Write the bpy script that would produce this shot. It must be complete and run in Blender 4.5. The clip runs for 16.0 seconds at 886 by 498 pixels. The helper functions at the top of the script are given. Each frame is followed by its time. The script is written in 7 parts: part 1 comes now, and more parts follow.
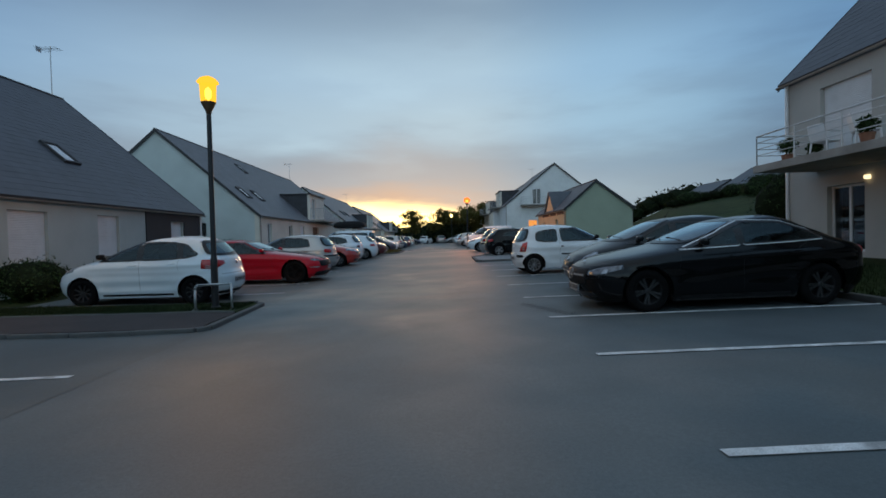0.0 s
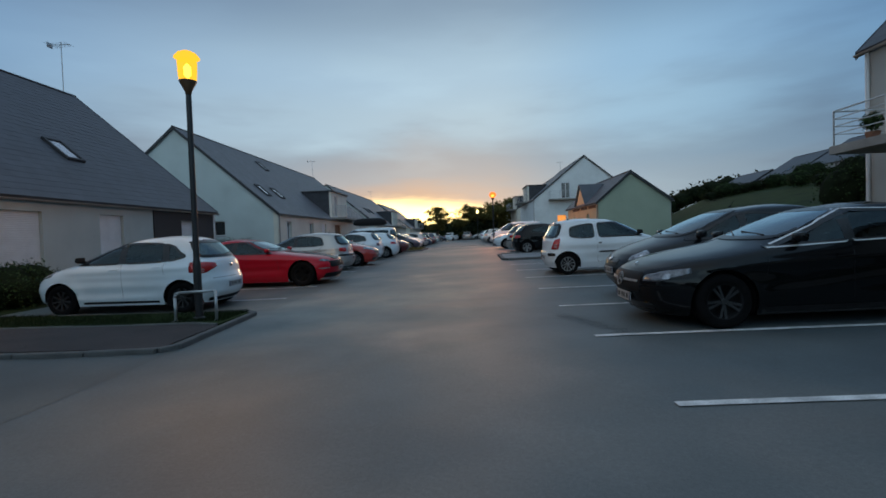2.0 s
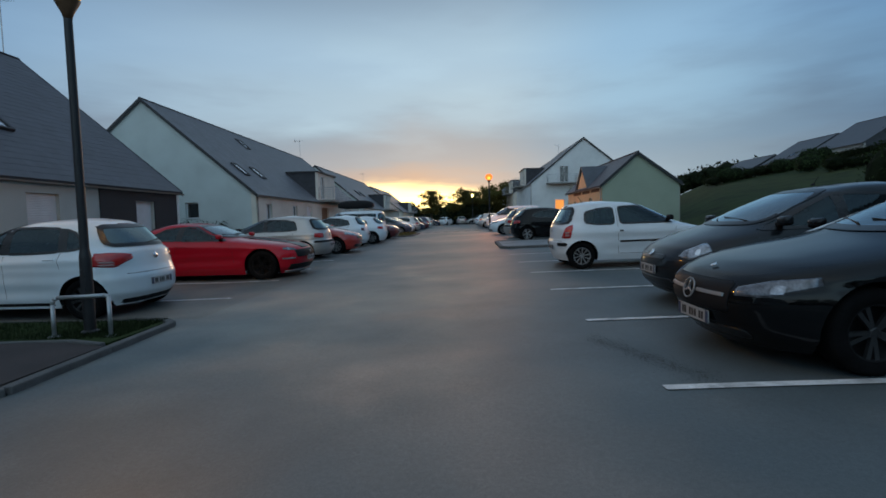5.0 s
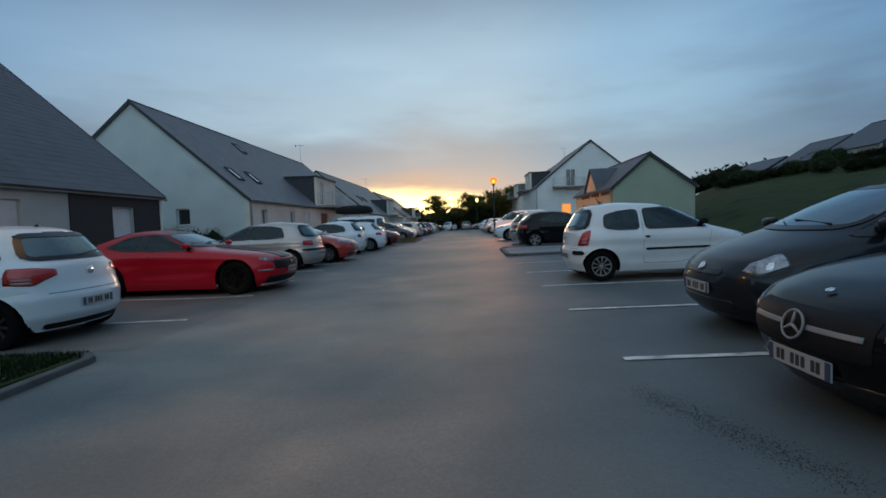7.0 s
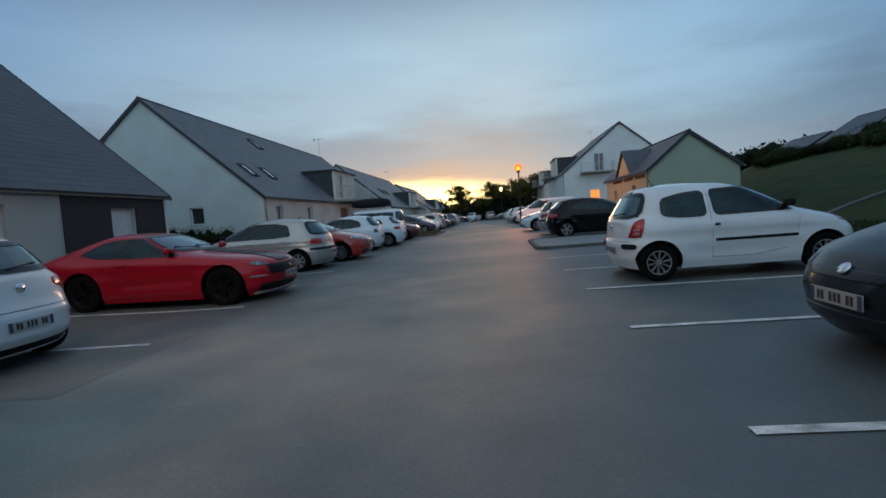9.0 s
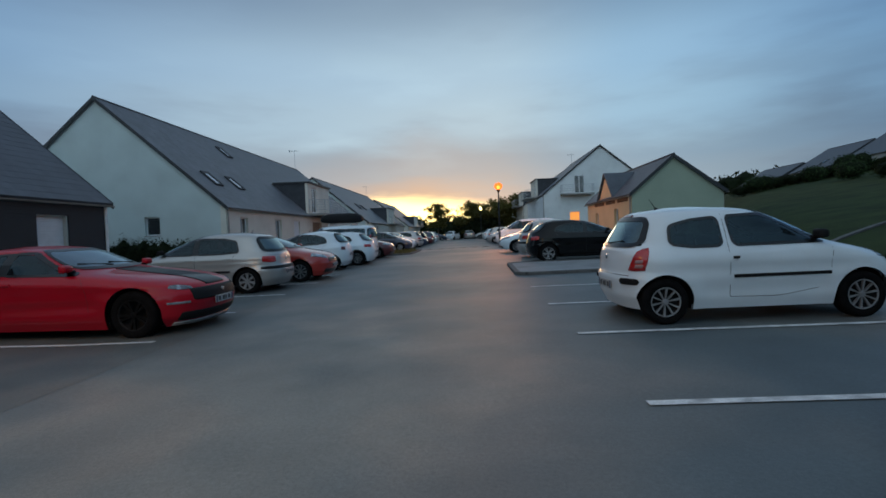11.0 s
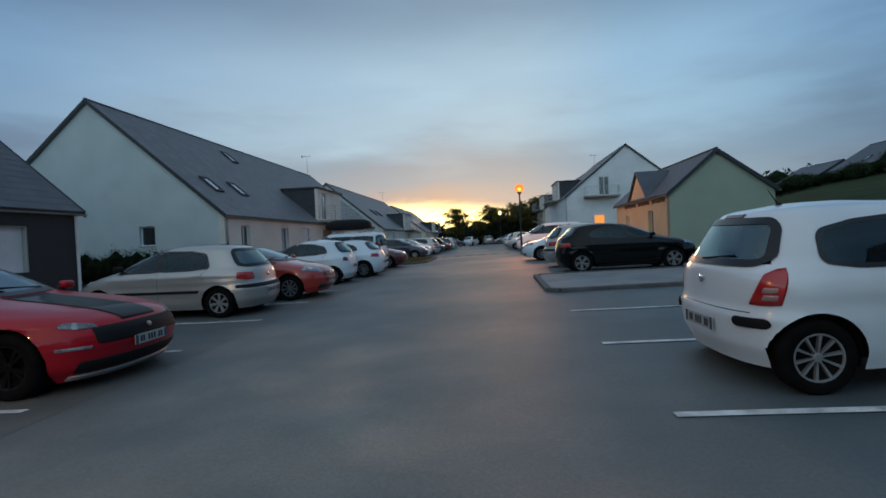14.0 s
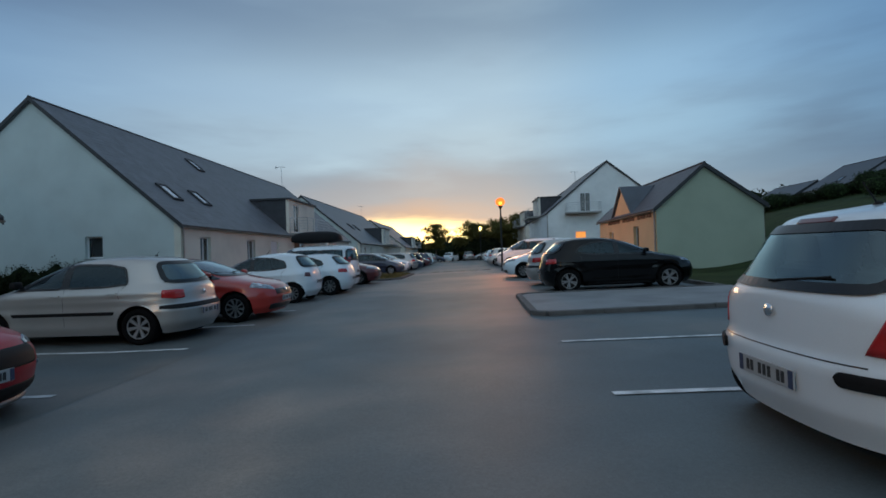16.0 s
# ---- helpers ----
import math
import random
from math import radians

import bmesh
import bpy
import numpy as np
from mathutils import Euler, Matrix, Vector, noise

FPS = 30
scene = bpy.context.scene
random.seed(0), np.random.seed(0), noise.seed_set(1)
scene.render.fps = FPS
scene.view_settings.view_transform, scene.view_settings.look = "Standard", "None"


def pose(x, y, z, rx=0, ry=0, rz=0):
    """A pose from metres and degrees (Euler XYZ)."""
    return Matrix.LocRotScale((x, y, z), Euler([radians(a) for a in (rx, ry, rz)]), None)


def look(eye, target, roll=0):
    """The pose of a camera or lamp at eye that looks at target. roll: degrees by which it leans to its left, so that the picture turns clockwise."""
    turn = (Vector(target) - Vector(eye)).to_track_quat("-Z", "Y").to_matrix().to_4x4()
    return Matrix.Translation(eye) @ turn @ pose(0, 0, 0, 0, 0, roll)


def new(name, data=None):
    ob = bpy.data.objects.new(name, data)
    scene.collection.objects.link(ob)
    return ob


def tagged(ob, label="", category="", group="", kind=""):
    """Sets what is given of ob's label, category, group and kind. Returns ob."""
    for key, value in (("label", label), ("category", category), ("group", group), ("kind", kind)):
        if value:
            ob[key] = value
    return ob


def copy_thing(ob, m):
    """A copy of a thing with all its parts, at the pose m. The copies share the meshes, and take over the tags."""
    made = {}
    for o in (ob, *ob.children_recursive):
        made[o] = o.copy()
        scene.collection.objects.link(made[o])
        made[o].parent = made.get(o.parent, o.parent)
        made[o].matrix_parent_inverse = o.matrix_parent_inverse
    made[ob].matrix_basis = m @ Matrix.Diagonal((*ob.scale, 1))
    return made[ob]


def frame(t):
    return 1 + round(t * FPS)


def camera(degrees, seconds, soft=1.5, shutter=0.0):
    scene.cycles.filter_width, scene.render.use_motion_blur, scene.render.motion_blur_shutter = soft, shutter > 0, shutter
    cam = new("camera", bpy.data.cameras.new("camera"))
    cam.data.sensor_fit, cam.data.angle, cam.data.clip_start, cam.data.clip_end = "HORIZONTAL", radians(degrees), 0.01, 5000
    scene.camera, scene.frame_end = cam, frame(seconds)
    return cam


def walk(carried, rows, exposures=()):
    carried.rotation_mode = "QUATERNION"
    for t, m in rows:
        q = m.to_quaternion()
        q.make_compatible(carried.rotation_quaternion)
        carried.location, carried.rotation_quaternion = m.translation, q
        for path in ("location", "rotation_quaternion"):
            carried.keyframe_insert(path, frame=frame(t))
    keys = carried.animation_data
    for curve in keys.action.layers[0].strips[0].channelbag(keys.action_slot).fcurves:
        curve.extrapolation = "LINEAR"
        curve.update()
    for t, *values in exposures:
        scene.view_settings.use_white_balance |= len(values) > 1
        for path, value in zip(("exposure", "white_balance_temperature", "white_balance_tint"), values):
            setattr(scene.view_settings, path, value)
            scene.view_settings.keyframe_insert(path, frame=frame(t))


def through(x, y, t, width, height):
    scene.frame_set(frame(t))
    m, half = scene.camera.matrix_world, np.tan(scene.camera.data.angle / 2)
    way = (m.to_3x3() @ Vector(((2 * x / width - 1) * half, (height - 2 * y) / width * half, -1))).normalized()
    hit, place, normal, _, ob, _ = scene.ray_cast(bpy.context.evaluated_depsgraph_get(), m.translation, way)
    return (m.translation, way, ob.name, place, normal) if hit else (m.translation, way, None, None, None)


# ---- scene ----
cam = camera(84.8, 16.0, 1.65)
PATH = [
    (0, (0.147, 0.469, 1.194), (0.156, 2.468, 1.148), -1.4),
    (0.5, (0.216, 0.862, 1.178), (0.155, 2.861, 1.118), -1.7),
    (1, (0.296, 1.238, 1.207), (0.234, 3.236, 1.143), -1.9),
    (1.5, (0.267, 1.636, 1.224), (0.232, 3.635, 1.184), -2.0),
    (2, (0.299, 1.993, 1.202), (0.197, 3.99, 1.145), -2.0),
    (2.5, (0.359, 2.362, 1.218), (0.294, 4.359, 1.129), -1.8),
    (3, (0.305, 2.717, 1.222), (0.28, 4.715, 1.139), -1.7),
    (3.5, (0.321, 3.072, 1.204), (0.248, 5.069, 1.122), -1.6),
    (6, (0.338, 5.027, 1.212), (0.249, 7.02, 1.068), -1.5),
    (6.5, (0.392, 5.367, 1.202), (0.244, 7.358, 1.091), -1.8),
    (7, (0.424, 5.68, 1.205), (0.322, 7.675, 1.105), -1.9),
    (7.5, (0.382, 6.057, 1.235), (0.274, 8.052, 1.137), -2.3),
    (8, (0.426, 6.438, 1.204), (0.237, 8.427, 1.096), -3.0),
    (8.5, (0.458, 6.872, 1.2), (0.248, 8.858, 1.092), -3.6),
    (9, (0.436, 7.256, 1.232), (0.229, 9.241, 1.1), -3.7),
    (11.5, (0.535, 9.077, 1.294), (0.427, 11.074, 1.238), -1.7),
    (12, (0.489, 9.475, 1.317), (0.353, 11.468, 1.214), -1.8),
    (12.5, (0.523, 9.849, 1.314), (0.324, 11.837, 1.232), -1.9),
    (13, (0.508, 10.235, 1.29), (0.375, 12.229, 1.214), -2.1),
    (13.5, (0.476, 10.627, 1.312), (0.342, 12.621, 1.244), -2.3),
    (14, (0.514, 10.976, 1.339), (0.319, 12.967, 1.3), -2.6),
    (14.5, (0.506, 11.358, 1.322), (0.353, 13.352, 1.31), -2.6),
    (15, (0.495, 11.683, 1.348), (0.349, 13.677, 1.313), -2.5),
    (15.5, (0.583, 12.033, 1.361), (0.427, 14.027, 1.345), -2.2),
    (16, (0.582, 12.467, 1.295), (0.469, 14.464, 1.318), -2.0),
]
walk(cam, [(t, look(eye, target, roll)) for t, eye, target, roll in PATH])

# ---- light ----
SUN_EL, SUN_AZ = 2.5, 0.0   # degrees above the horizon; the glow stands at the far end of the lane (+y)
world = bpy.data.worlds.new("world")
scene.world = world
world.use_nodes = True
wt = world.node_tree
wt.nodes.clear()


def wn(kind, **values):
    n = wt.nodes.new(kind)
    for key, v in values.items():
        setattr(n, key, v)
    return n


def ramp_node(tree, stops, mode="EASE"):
    n = tree.nodes.new("ShaderNodeValToRGB")
    n.color_ramp.interpolation = mode
    els = n.color_ramp.elements
    while len(els) < len(stops):
        els.new(0.5)
    for e, (p, c) in zip(els, stops):
        e.position = p
        e.color = (*c, 1)
    return n


def wmath(op, a, b=None, clamp=False):
    n = wn("ShaderNodeMath", operation=op, use_clamp=clamp)
    for i, v in enumerate((a, b)):
        if v is None:
            continue
        if isinstance(v, (int, float)):
            n.inputs[i].default_value = v
        else:
            wt.links.new(v, n.inputs[i])
    return n.outputs[0]


def wmix(fac, a, b, blend="MIX"):
    n = wn("ShaderNodeMix", data_type="RGBA", blend_type=blend)
    for i, v in ((0, fac), (6, a), (7, b)):
        if isinstance(v, (int, float)):
            n.inputs[i].default_value = v
        elif isinstance(v, tuple):
            n.inputs[i].default_value = (*v, 1)
        else:
            wt.links.new(v, n.inputs[i])
    return n.outputs[2]


coord = wn("ShaderNodeTexCoord").outputs["Generated"]
sep = wn("ShaderNodeSeparateXYZ")
wt.links.new(coord, sep.inputs[0])
sx, sy, sz = sep.outputs
sky = wn("ShaderNodeTexSky", sky_type="NISHITA", sun_disc=False, sun_elevation=radians(SUN_EL), sun_rotation=radians(SUN_AZ), dust_density=3.0)
# the cloud deck: pale slate blue, brightest half way up over the sunset, duller to the sides and overhead
stretch = wn("ShaderNodeVectorMath", operation="MULTIPLY")
stretch.inputs[1].default_value = (1.6, 1.0, 7.0)
wt.links.new(coord, stretch.inputs[0])
cl = wn("ShaderNodeTexNoise")
cl.inputs["Scale"].default_value, cl.inputs["Detail"].default_value, cl.inputs["Roughness"].default_value = 1.5, 5.0, 0.5
wt.links.new(stretch.outputs[0], cl.inputs["Vector"])
wob = wmath("MULTIPLY", wmath("SUBTRACT", cl.outputs[0], 0.5), 0.13)
elev = wmath("ADD", sz, wob)
deck = ramp_node(wt, [(0.0, (0.35, 0.40, 0.43)), (0.09, (0.37, 0.42, 0.46)), (0.15, (0.31, 0.39, 0.46)),
                      (0.22, (0.40, 0.55, 0.66)), (0.31, (0.37, 0.53, 0.67)), (0.45, (0.215, 0.315, 0.43)), (0.62, (0.33, 0.42, 0.52)), (1.0, (0.42, 0.50, 0.58))])
wt.links.new(elev, deck.inputs[0])
side = ramp_node(wt, [(0.0, (1.60, 1.68, 1.66)), (0.5, (0.80, 0.86, 0.92)), (0.80, (0.55, 0.66, 0.80)), (0.97, (1.04, 1.03, 1.02))])
wt.links.new(wmath("ADD", wmath("MULTIPLY", sy, 0.5), 0.5), side.inputs[0])
body_col = wmix(1.0, deck.outputs[0], side.outputs[0], "MULTIPLY")
dusk = ramp_node(wt, [(0.0, (0.96, 0.96, 0.96)), (0.30, (0.95, 0.96, 0.98)), (0.52, (1.05, 1.04, 1.02)), (0.66, (0.79, 0.92, 1.01)), (0.82, (0.59, 0.74, 0.86)), (1.0, (0.58, 0.72, 0.84))])
wt.links.new(wmath("ADD", wmath("MULTIPLY", sx, 0.5), 0.5), dusk.inputs[0])
body_col = wmix(1.0, body_col, dusk.outputs[0], "MULTIPLY")
patches = ramp_node(wt, [(0.30, (0.84, 0.83, 0.85)), (0.5, (1.0, 1.0, 1.0)), (0.72, (1.13, 1.12, 1.09))])
wt.links.new(cl.outputs[0], patches.inputs[0])
body_col = wmix(1.0, body_col, patches.outputs[0], "MULTIPLY")
# the sunset: a low band of orange that narrows away from the sun, yellow-white at its heart
az = wmath("ABSOLUTE", wmath("ADD", sx, 0.095))
front = wmath("GREATER_THAN", sy, 0.0)
band = ramp_node(wt, [(0.0, (1, 1, 1)), (0.06, (0.95, 0.95, 0.95)), (0.105, (0.45, 0.45, 0.45)), (0.15, (0.11, 0.11, 0.11)), (0.22, (0, 0, 0))])
wt.links.new(wmath("ADD", elev, wmath("MULTIPLY", az, 0.17)), band.inputs[0])
wide = ramp_node(wt, [(0.0, (1, 1, 1)), (0.14, (0.80, 0.80, 0.80)), (0.30, (0.16, 0.16, 0.16)), (0.50, (0, 0, 0))])
wt.links.new(az, wide.inputs[0])
glow = wmath("MULTIPLY", wmath("MULTIPLY", band.outputs[0], wide.outputs[0]), front)
col = wmix(glow, body_col, (0.95, 0.47, 0.16))
heart = ramp_node(wt, [(0.0, (1, 1, 1)), (0.35, (0.8, 0.8, 0.8)), (1.0, (0, 0, 0))])
hx = wmath("MULTIPLY", az, 4.2)
hz = wmath("MULTIPLY", wmath("ABSOLUTE", wmath("SUBTRACT", elev, 0.042)), 14.5)
wt.links.new(wmath("SQRT", wmath("ADD", wmath("MULTIPLY", hx, hx), wmath("MULTIPLY", hz, hz))), heart.inputs[0])
col = wmix(wmath("MULTIPLY", heart.outputs[0], front), col, (3.8, 2.8, 1.1))
bg = wn("ShaderNodeBackground")
wt.links.new(col, bg.inputs[0])
bg.inputs[1].default_value = 1.0
bg2 = wn("ShaderNodeBackground")
wt.links.new(sky.outputs[0], bg2.inputs[0])
bg2.inputs[1].default_value = 0.004
add = wn("ShaderNodeAddShader")
wout = wn("ShaderNodeOutputWorld")
wt.links.new(bg.outputs[0], add.inputs[0])
wt.links.new(bg2.outputs[0], add.inputs[1])
wt.links.new(add.outputs[0], wout.inputs[0])

sun_data = bpy.data.lights.new("sun", "SUN")
sun_data.energy, sun_data.angle, sun_data.color = 0.35, radians(14), (1.0, 0.62, 0.36)
sun = new("sun", sun_data)
sun.matrix_world = look((0, 60, 3.2), (0, 0, 0))


# ---- materials ----
def material(name, base, rough=0.6, metal=0.0, var=0.12, scale=3.0, fine=60.0, bump=0.15, coat=0.0, island=0.0, dirt=None):
    """A surface with a broad and a fine variation of its colour, gloss and relief."""
    m = bpy.data.materials.new(name)
    m.use_nodes = True
    t = m.node_tree
    b = t.nodes["Principled BSDF"]
    geo = t.nodes.new("ShaderNodeTexCoord").outputs["Object"]
    n1 = t.nodes.new("ShaderNodeTexNoise")
    n1.inputs["Scale"].default_value, n1.inputs["Detail"].default_value = scale, 6.0
    n2 = t.nodes.new("ShaderNodeTexNoise")
    n2.inputs["Scale"].default_value, n2.inputs["Detail"].default_value = fine, 3.0
    t.links.new(geo, n1.inputs["Vector"])
    t.links.new(geo, n2.inputs["Vector"])
    lo = tuple(max(0.0, c * (1 - 1.6 * var)) for c in base) if dirt is None else dirt
    hi = tuple(min(1.0, c * (1 + 1.3 * var)) for c in base)
    r1 = ramp_node(t, [(0.28, lo), (0.5, base), (0.75, hi)], "LINEAR")
    t.links.new(n1.outputs[0], r1.inputs[0])
    r2 = ramp_node(t, [(0.25, (1 - var,) * 3), (0.75, (1 + var * 0.6,) * 3)], "LINEAR")
    t.links.new(n2.outputs[0], r2.inputs[0])
    mx = t.nodes.new("ShaderNodeMix")
    mx.data_type, mx.blend_type = "RGBA", "MULTIPLY"
    mx.inputs[0].default_value = 1.0
    t.links.new(r1.outputs[0], mx.inputs[6])
    t.links.new(r2.outputs[0], mx.inputs[7])
    last = mx.outputs[2]
    if island:
        g = t.nodes.new("ShaderNodeNewGeometry")
        r3 = ramp_node(t, [(0.0, (1 - island,) * 3), (1.0, (1 + island,) * 3)], "LINEAR")
        t.links.new(g.outputs["Random Per Island"], r3.inputs[0])
        m2 = t.nodes.new("ShaderNodeMix")
        m2.data_type, m2.blend_type = "RGBA", "MULTIPLY"
        m2.inputs[0].default_value = 1.0
        t.links.new(last, m2.inputs[6])
        t.links.new(r3.outputs[0], m2.inputs[7])
        last = m2.outputs[2]
    t.links.new(last, b.inputs["Base Color"])
    rr = t.nodes.new("ShaderNodeMapRange")
    rr.inputs[3].default_value, rr.inputs[4].default_value = max(0.02, rough - 0.12 * rough), min(1.0, rough + 0.12)
    t.links.new(n1.outputs[0], rr.inputs[0])
    t.links.new(rr.outputs[0], b.inputs["Roughness"])
    b.inputs["Metallic"].default_value = metal
    if coat:
        b.inputs["Coat Weight"].default_value = coat
        b.inputs["Coat Roughness"].default_value = 0.06
    if bump:
        bn = t.nodes.new("ShaderNodeBump")
        bn.inputs["Strength"].default_value, bn.inputs["Distance"].default_value = bump, 0.01
        t.links.new(n2.outputs[0], bn.inputs["Height"])
        t.links.new(bn.outputs[0], b.inputs["Normal"])
    return m


def emitter(name, colour, strength):
    m = bpy.data.materials.new(name)
    m.use_nodes = True
    b = m.node_tree.nodes["Principled BSDF"]
    b.inputs["Base Color"].default_value = (*colour, 1)
    b.inputs["Emission Color"].default_value = (*colour, 1)
    b.inputs["Emission Strength"].default_value = strength
    return m


def glow_glass(name, colour, strength, clear):
    """A lit lamp glass: glows itself and lets the bulb show through."""
    m = bpy.data.materials.new(name)
    m.use_nodes = True
    t = m.node_tree
    t.nodes.remove(t.nodes["Principled BSDF"])
    e, tr, mx = t.nodes.new("ShaderNodeEmission"), t.nodes.new("ShaderNodeBsdfTransparent"), t.nodes.new("ShaderNodeMixShader")
    e.inputs[0].default_value, e.inputs[1].default_value = (*colour, 1), strength
    tr.inputs[0].default_value = (1.0, 0.7, 0.3, 1)
    mx.inputs[0].default_value = clear
    t.links.new(e.outputs[0], mx.inputs[1])
    t.links.new(tr.outputs[0], mx.inputs[2])
    t.links.new(mx.outputs[0], t.nodes["Material Output"].inputs[0])
    return m


def leaf_mat(name, base, through=0.4):
    """Thin leaves: each a little different, lit from the front and from behind."""
    m = material(name, base, 0.8, var=0.3, scale=1.0, fine=20.0, bump=0.0, island=0.4)
    t = m.node_tree
    b, o = t.nodes["Principled BSDF"], t.nodes["Material Output"]
    tl, mx = t.nodes.new("ShaderNodeBsdfTranslucent"), t.nodes.new("ShaderNodeMixShader")
    tl.inputs[0].default_value = (base[0] * 2.6, base[1] * 2.2, base[2] * 1.2, 1)
    mx.inputs[0].default_value = through
    t.links.new(b.outputs[0], mx.inputs[1])
    t.links.new(tl.outputs[0], mx.inputs[2])
    t.links.new(mx.outputs[0], o.inputs[0])
    return m


def glass_mat(name, tint, gloss=0.03, f0=0.08, dust=0.0, sheen=(0.9, 0.92, 0.95)):
    """Thin sheet glass: tinted see-through, with the mirror rising at grazing sight."""
    m = bpy.data.materials.new(name)
    m.use_nodes = True
    t = m.node_tree
    t.nodes.remove(t.nodes["Principled BSDF"])
    o = t.nodes["Material Output"]
    tr = t.nodes.new("ShaderNodeBsdfTransparent")
    tr.inputs[0].default_value = (*tint, 1)
    gl = t.nodes.new("ShaderNodeBsdfGlossy")
    gl.inputs["Color"].default_value = (*sheen, 1)
    gl.inputs["Roughness"].default_value = gloss
    lw = t.nodes.new("ShaderNodeLayerWeight")
    lw.inputs[0].default_value = 0.5
    pw = t.nodes.new("ShaderNodeMath")
    pw.operation = "POWER"
    pw.inputs[1].default_value = 4.0
    t.links.new(lw.outputs["Facing"], pw.inputs[0])
    fr = t.nodes.new("ShaderNodeMapRange")
    fr.inputs[3].default_value, fr.inputs[4].default_value = f0, 1.0
    t.links.new(pw.outputs[0], fr.inputs[0])
    mx = t.nodes.new("ShaderNodeMixShader")
    t.links.new(fr.outputs[0], mx.inputs[0])
    t.links.new(tr.outputs[0], mx.inputs[1])
    t.links.new(gl.outputs[0], mx.inputs[2])
    last = mx
    if dust:
        df, m2 = t.nodes.new("ShaderNodeBsdfDiffuse"), t.nodes.new("ShaderNodeMixShader")
        df.inputs[0].default_value = (0.55, 0.55, 0.53, 1)
        m2.inputs[0].default_value = dust
        t.links.new(mx.outputs[0], m2.inputs[1])
        t.links.new(df.outputs[0], m2.inputs[2])
        last = m2
    t.links.new(last.outputs[0], o.inputs[0])
    return m


def paint(name, colour, metal=0.0, rough=0.35, spec=0.4, coat=0.9):
    m = material(name, colour, rough=rough, metal=metal, var=0.05, scale=1.3, fine=220.0, bump=0.0, coat=coat)
    m.node_tree.nodes["Principled BSDF"].inputs["Specular IOR Level"].default_value = spec
    return m


M = {}
M["grass"] = material("lawn", (0.034, 0.050, 0.018), 0.95, var=0.35, scale=0.6, fine=18, bump=0.9)
M["line"] = material("worn_road_paint", (0.66, 0.68, 0.68), 0.7, var=0.30, scale=6, fine=90, bump=0.3)
M["kerb"] = material("kerb_concrete", (0.11, 0.108, 0.105), 0.9, var=0.2, scale=4, fine=70, bump=0.4)
M["brown_path"] = material("brown_bitumen_path", (0.055, 0.042, 0.040), 0.92, var=0.2, scale=2, fine=120, bump=0.5)
M["render_white"] = material("pale_render", (0.74, 0.76, 0.75), 0.9, var=0.07, scale=0.8, fine=120, bump=0.25)
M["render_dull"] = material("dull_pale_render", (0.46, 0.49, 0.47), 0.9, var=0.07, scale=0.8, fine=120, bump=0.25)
M["render_cream"] = material("cream_render", (0.72, 0.68, 0.59), 0.9, var=0.07, scale=0.8, fine=120, bump=0.25)
M["render_green"] = material("sage_green_render", (0.37, 0.425, 0.325), 0.9, var=0.06, scale=0.7, fine=120, bump=0.25)
# ochre that carries the street lamp's orange light in its colour
M["render_lamplit"] = material("lamplit_ochre_render", (0.66, 0.50, 0.29), 0.9, var=0.07, scale=0.8, fine=120, bump=0.25)
M["render_mint"] = material("pale_mint_render", (0.55, 0.61, 0.595), 0.9, var=0.06, scale=0.7, fine=120, bump=0.25)
M["render_grey"] = material("beige_grey_render", (0.46, 0.45, 0.42), 0.9, var=0.07, scale=0.8, fine=120, bump=0.25)
M["cladding"] = material("dark_cladding", (0.028, 0.030, 0.033), 0.7, var=0.12, scale=2, fine=50, bump=0.2)
M["slate"] = material("slate", (0.080, 0.087, 0.102), 0.50, var=0.16, scale=1.5, fine=40, bump=0.25, island=0.09)
M["slate_pale"] = material("weathered_grey_slate", (0.135, 0.145, 0.160), 0.50, var=0.16, scale=1.5, fine=40, bump=0.25, island=0.09)
M["trim_dark"] = material("dark_trim", (0.03, 0.032, 0.036), 0.6, var=0.1, bump=0.05)
M["zinc"] = material("zinc_gutter", (0.36, 0.33, 0.30), 0.5, metal=0.5, var=0.12, bump=0.05)
M["pvc"] = material("white_pvc", (0.74, 0.75, 0.76), 0.45, var=0.05, bump=0.02)
M["wood"] = material("brown_wood_door", (0.22, 0.11, 0.05), 0.6, var=0.2, scale=4, bump=0.1)
M["room"] = material("dim_interior", (0.05, 0.05, 0.052), 0.9, var=0.3, scale=1.5, bump=0)
M["curtain"] = material("curtain", (0.45, 0.44, 0.42), 0.9, var=0.2, scale=3, bump=0.1)
M["steel"] = material("galvanised_steel", (0.45, 0.47, 0.48), 0.45, metal=0.8, var=0.1, bump=0.05)
M["steel_pale"] = material("painted_rail", (0.60, 0.62, 0.63), 0.5, metal=0.2, var=0.08, bump=0.03)
M["post"] = material("black_post_paint", (0.018, 0.018, 0.02), 0.45, var=0.15, bump=0.05)
M["concrete"] = material("balcony_concrete", (0.30, 0.29, 0.27), 0.9, var=0.15, scale=2, bump=0.3)
M["skylight"] = glass_mat("skylight_glass", (0.95, 0.96, 0.97), 0.03, 0.55)
M["pane"] = glass_mat("window_glass", (0.62, 0.66, 0.68))
M["leaf"] = material("shrub_leaf", (0.035, 0.06, 0.022), 0.8, var=0.35, scale=6, fine=40, bump=0.2, island=0.45)
M["leaf_far"] = leaf_mat("tree_leaf", (0.085, 0.085, 0.036), 0.5)
M["bark"] = material("bark", (0.075, 0.058, 0.042), 0.9, var=0.3, scale=6, bump=0.5)
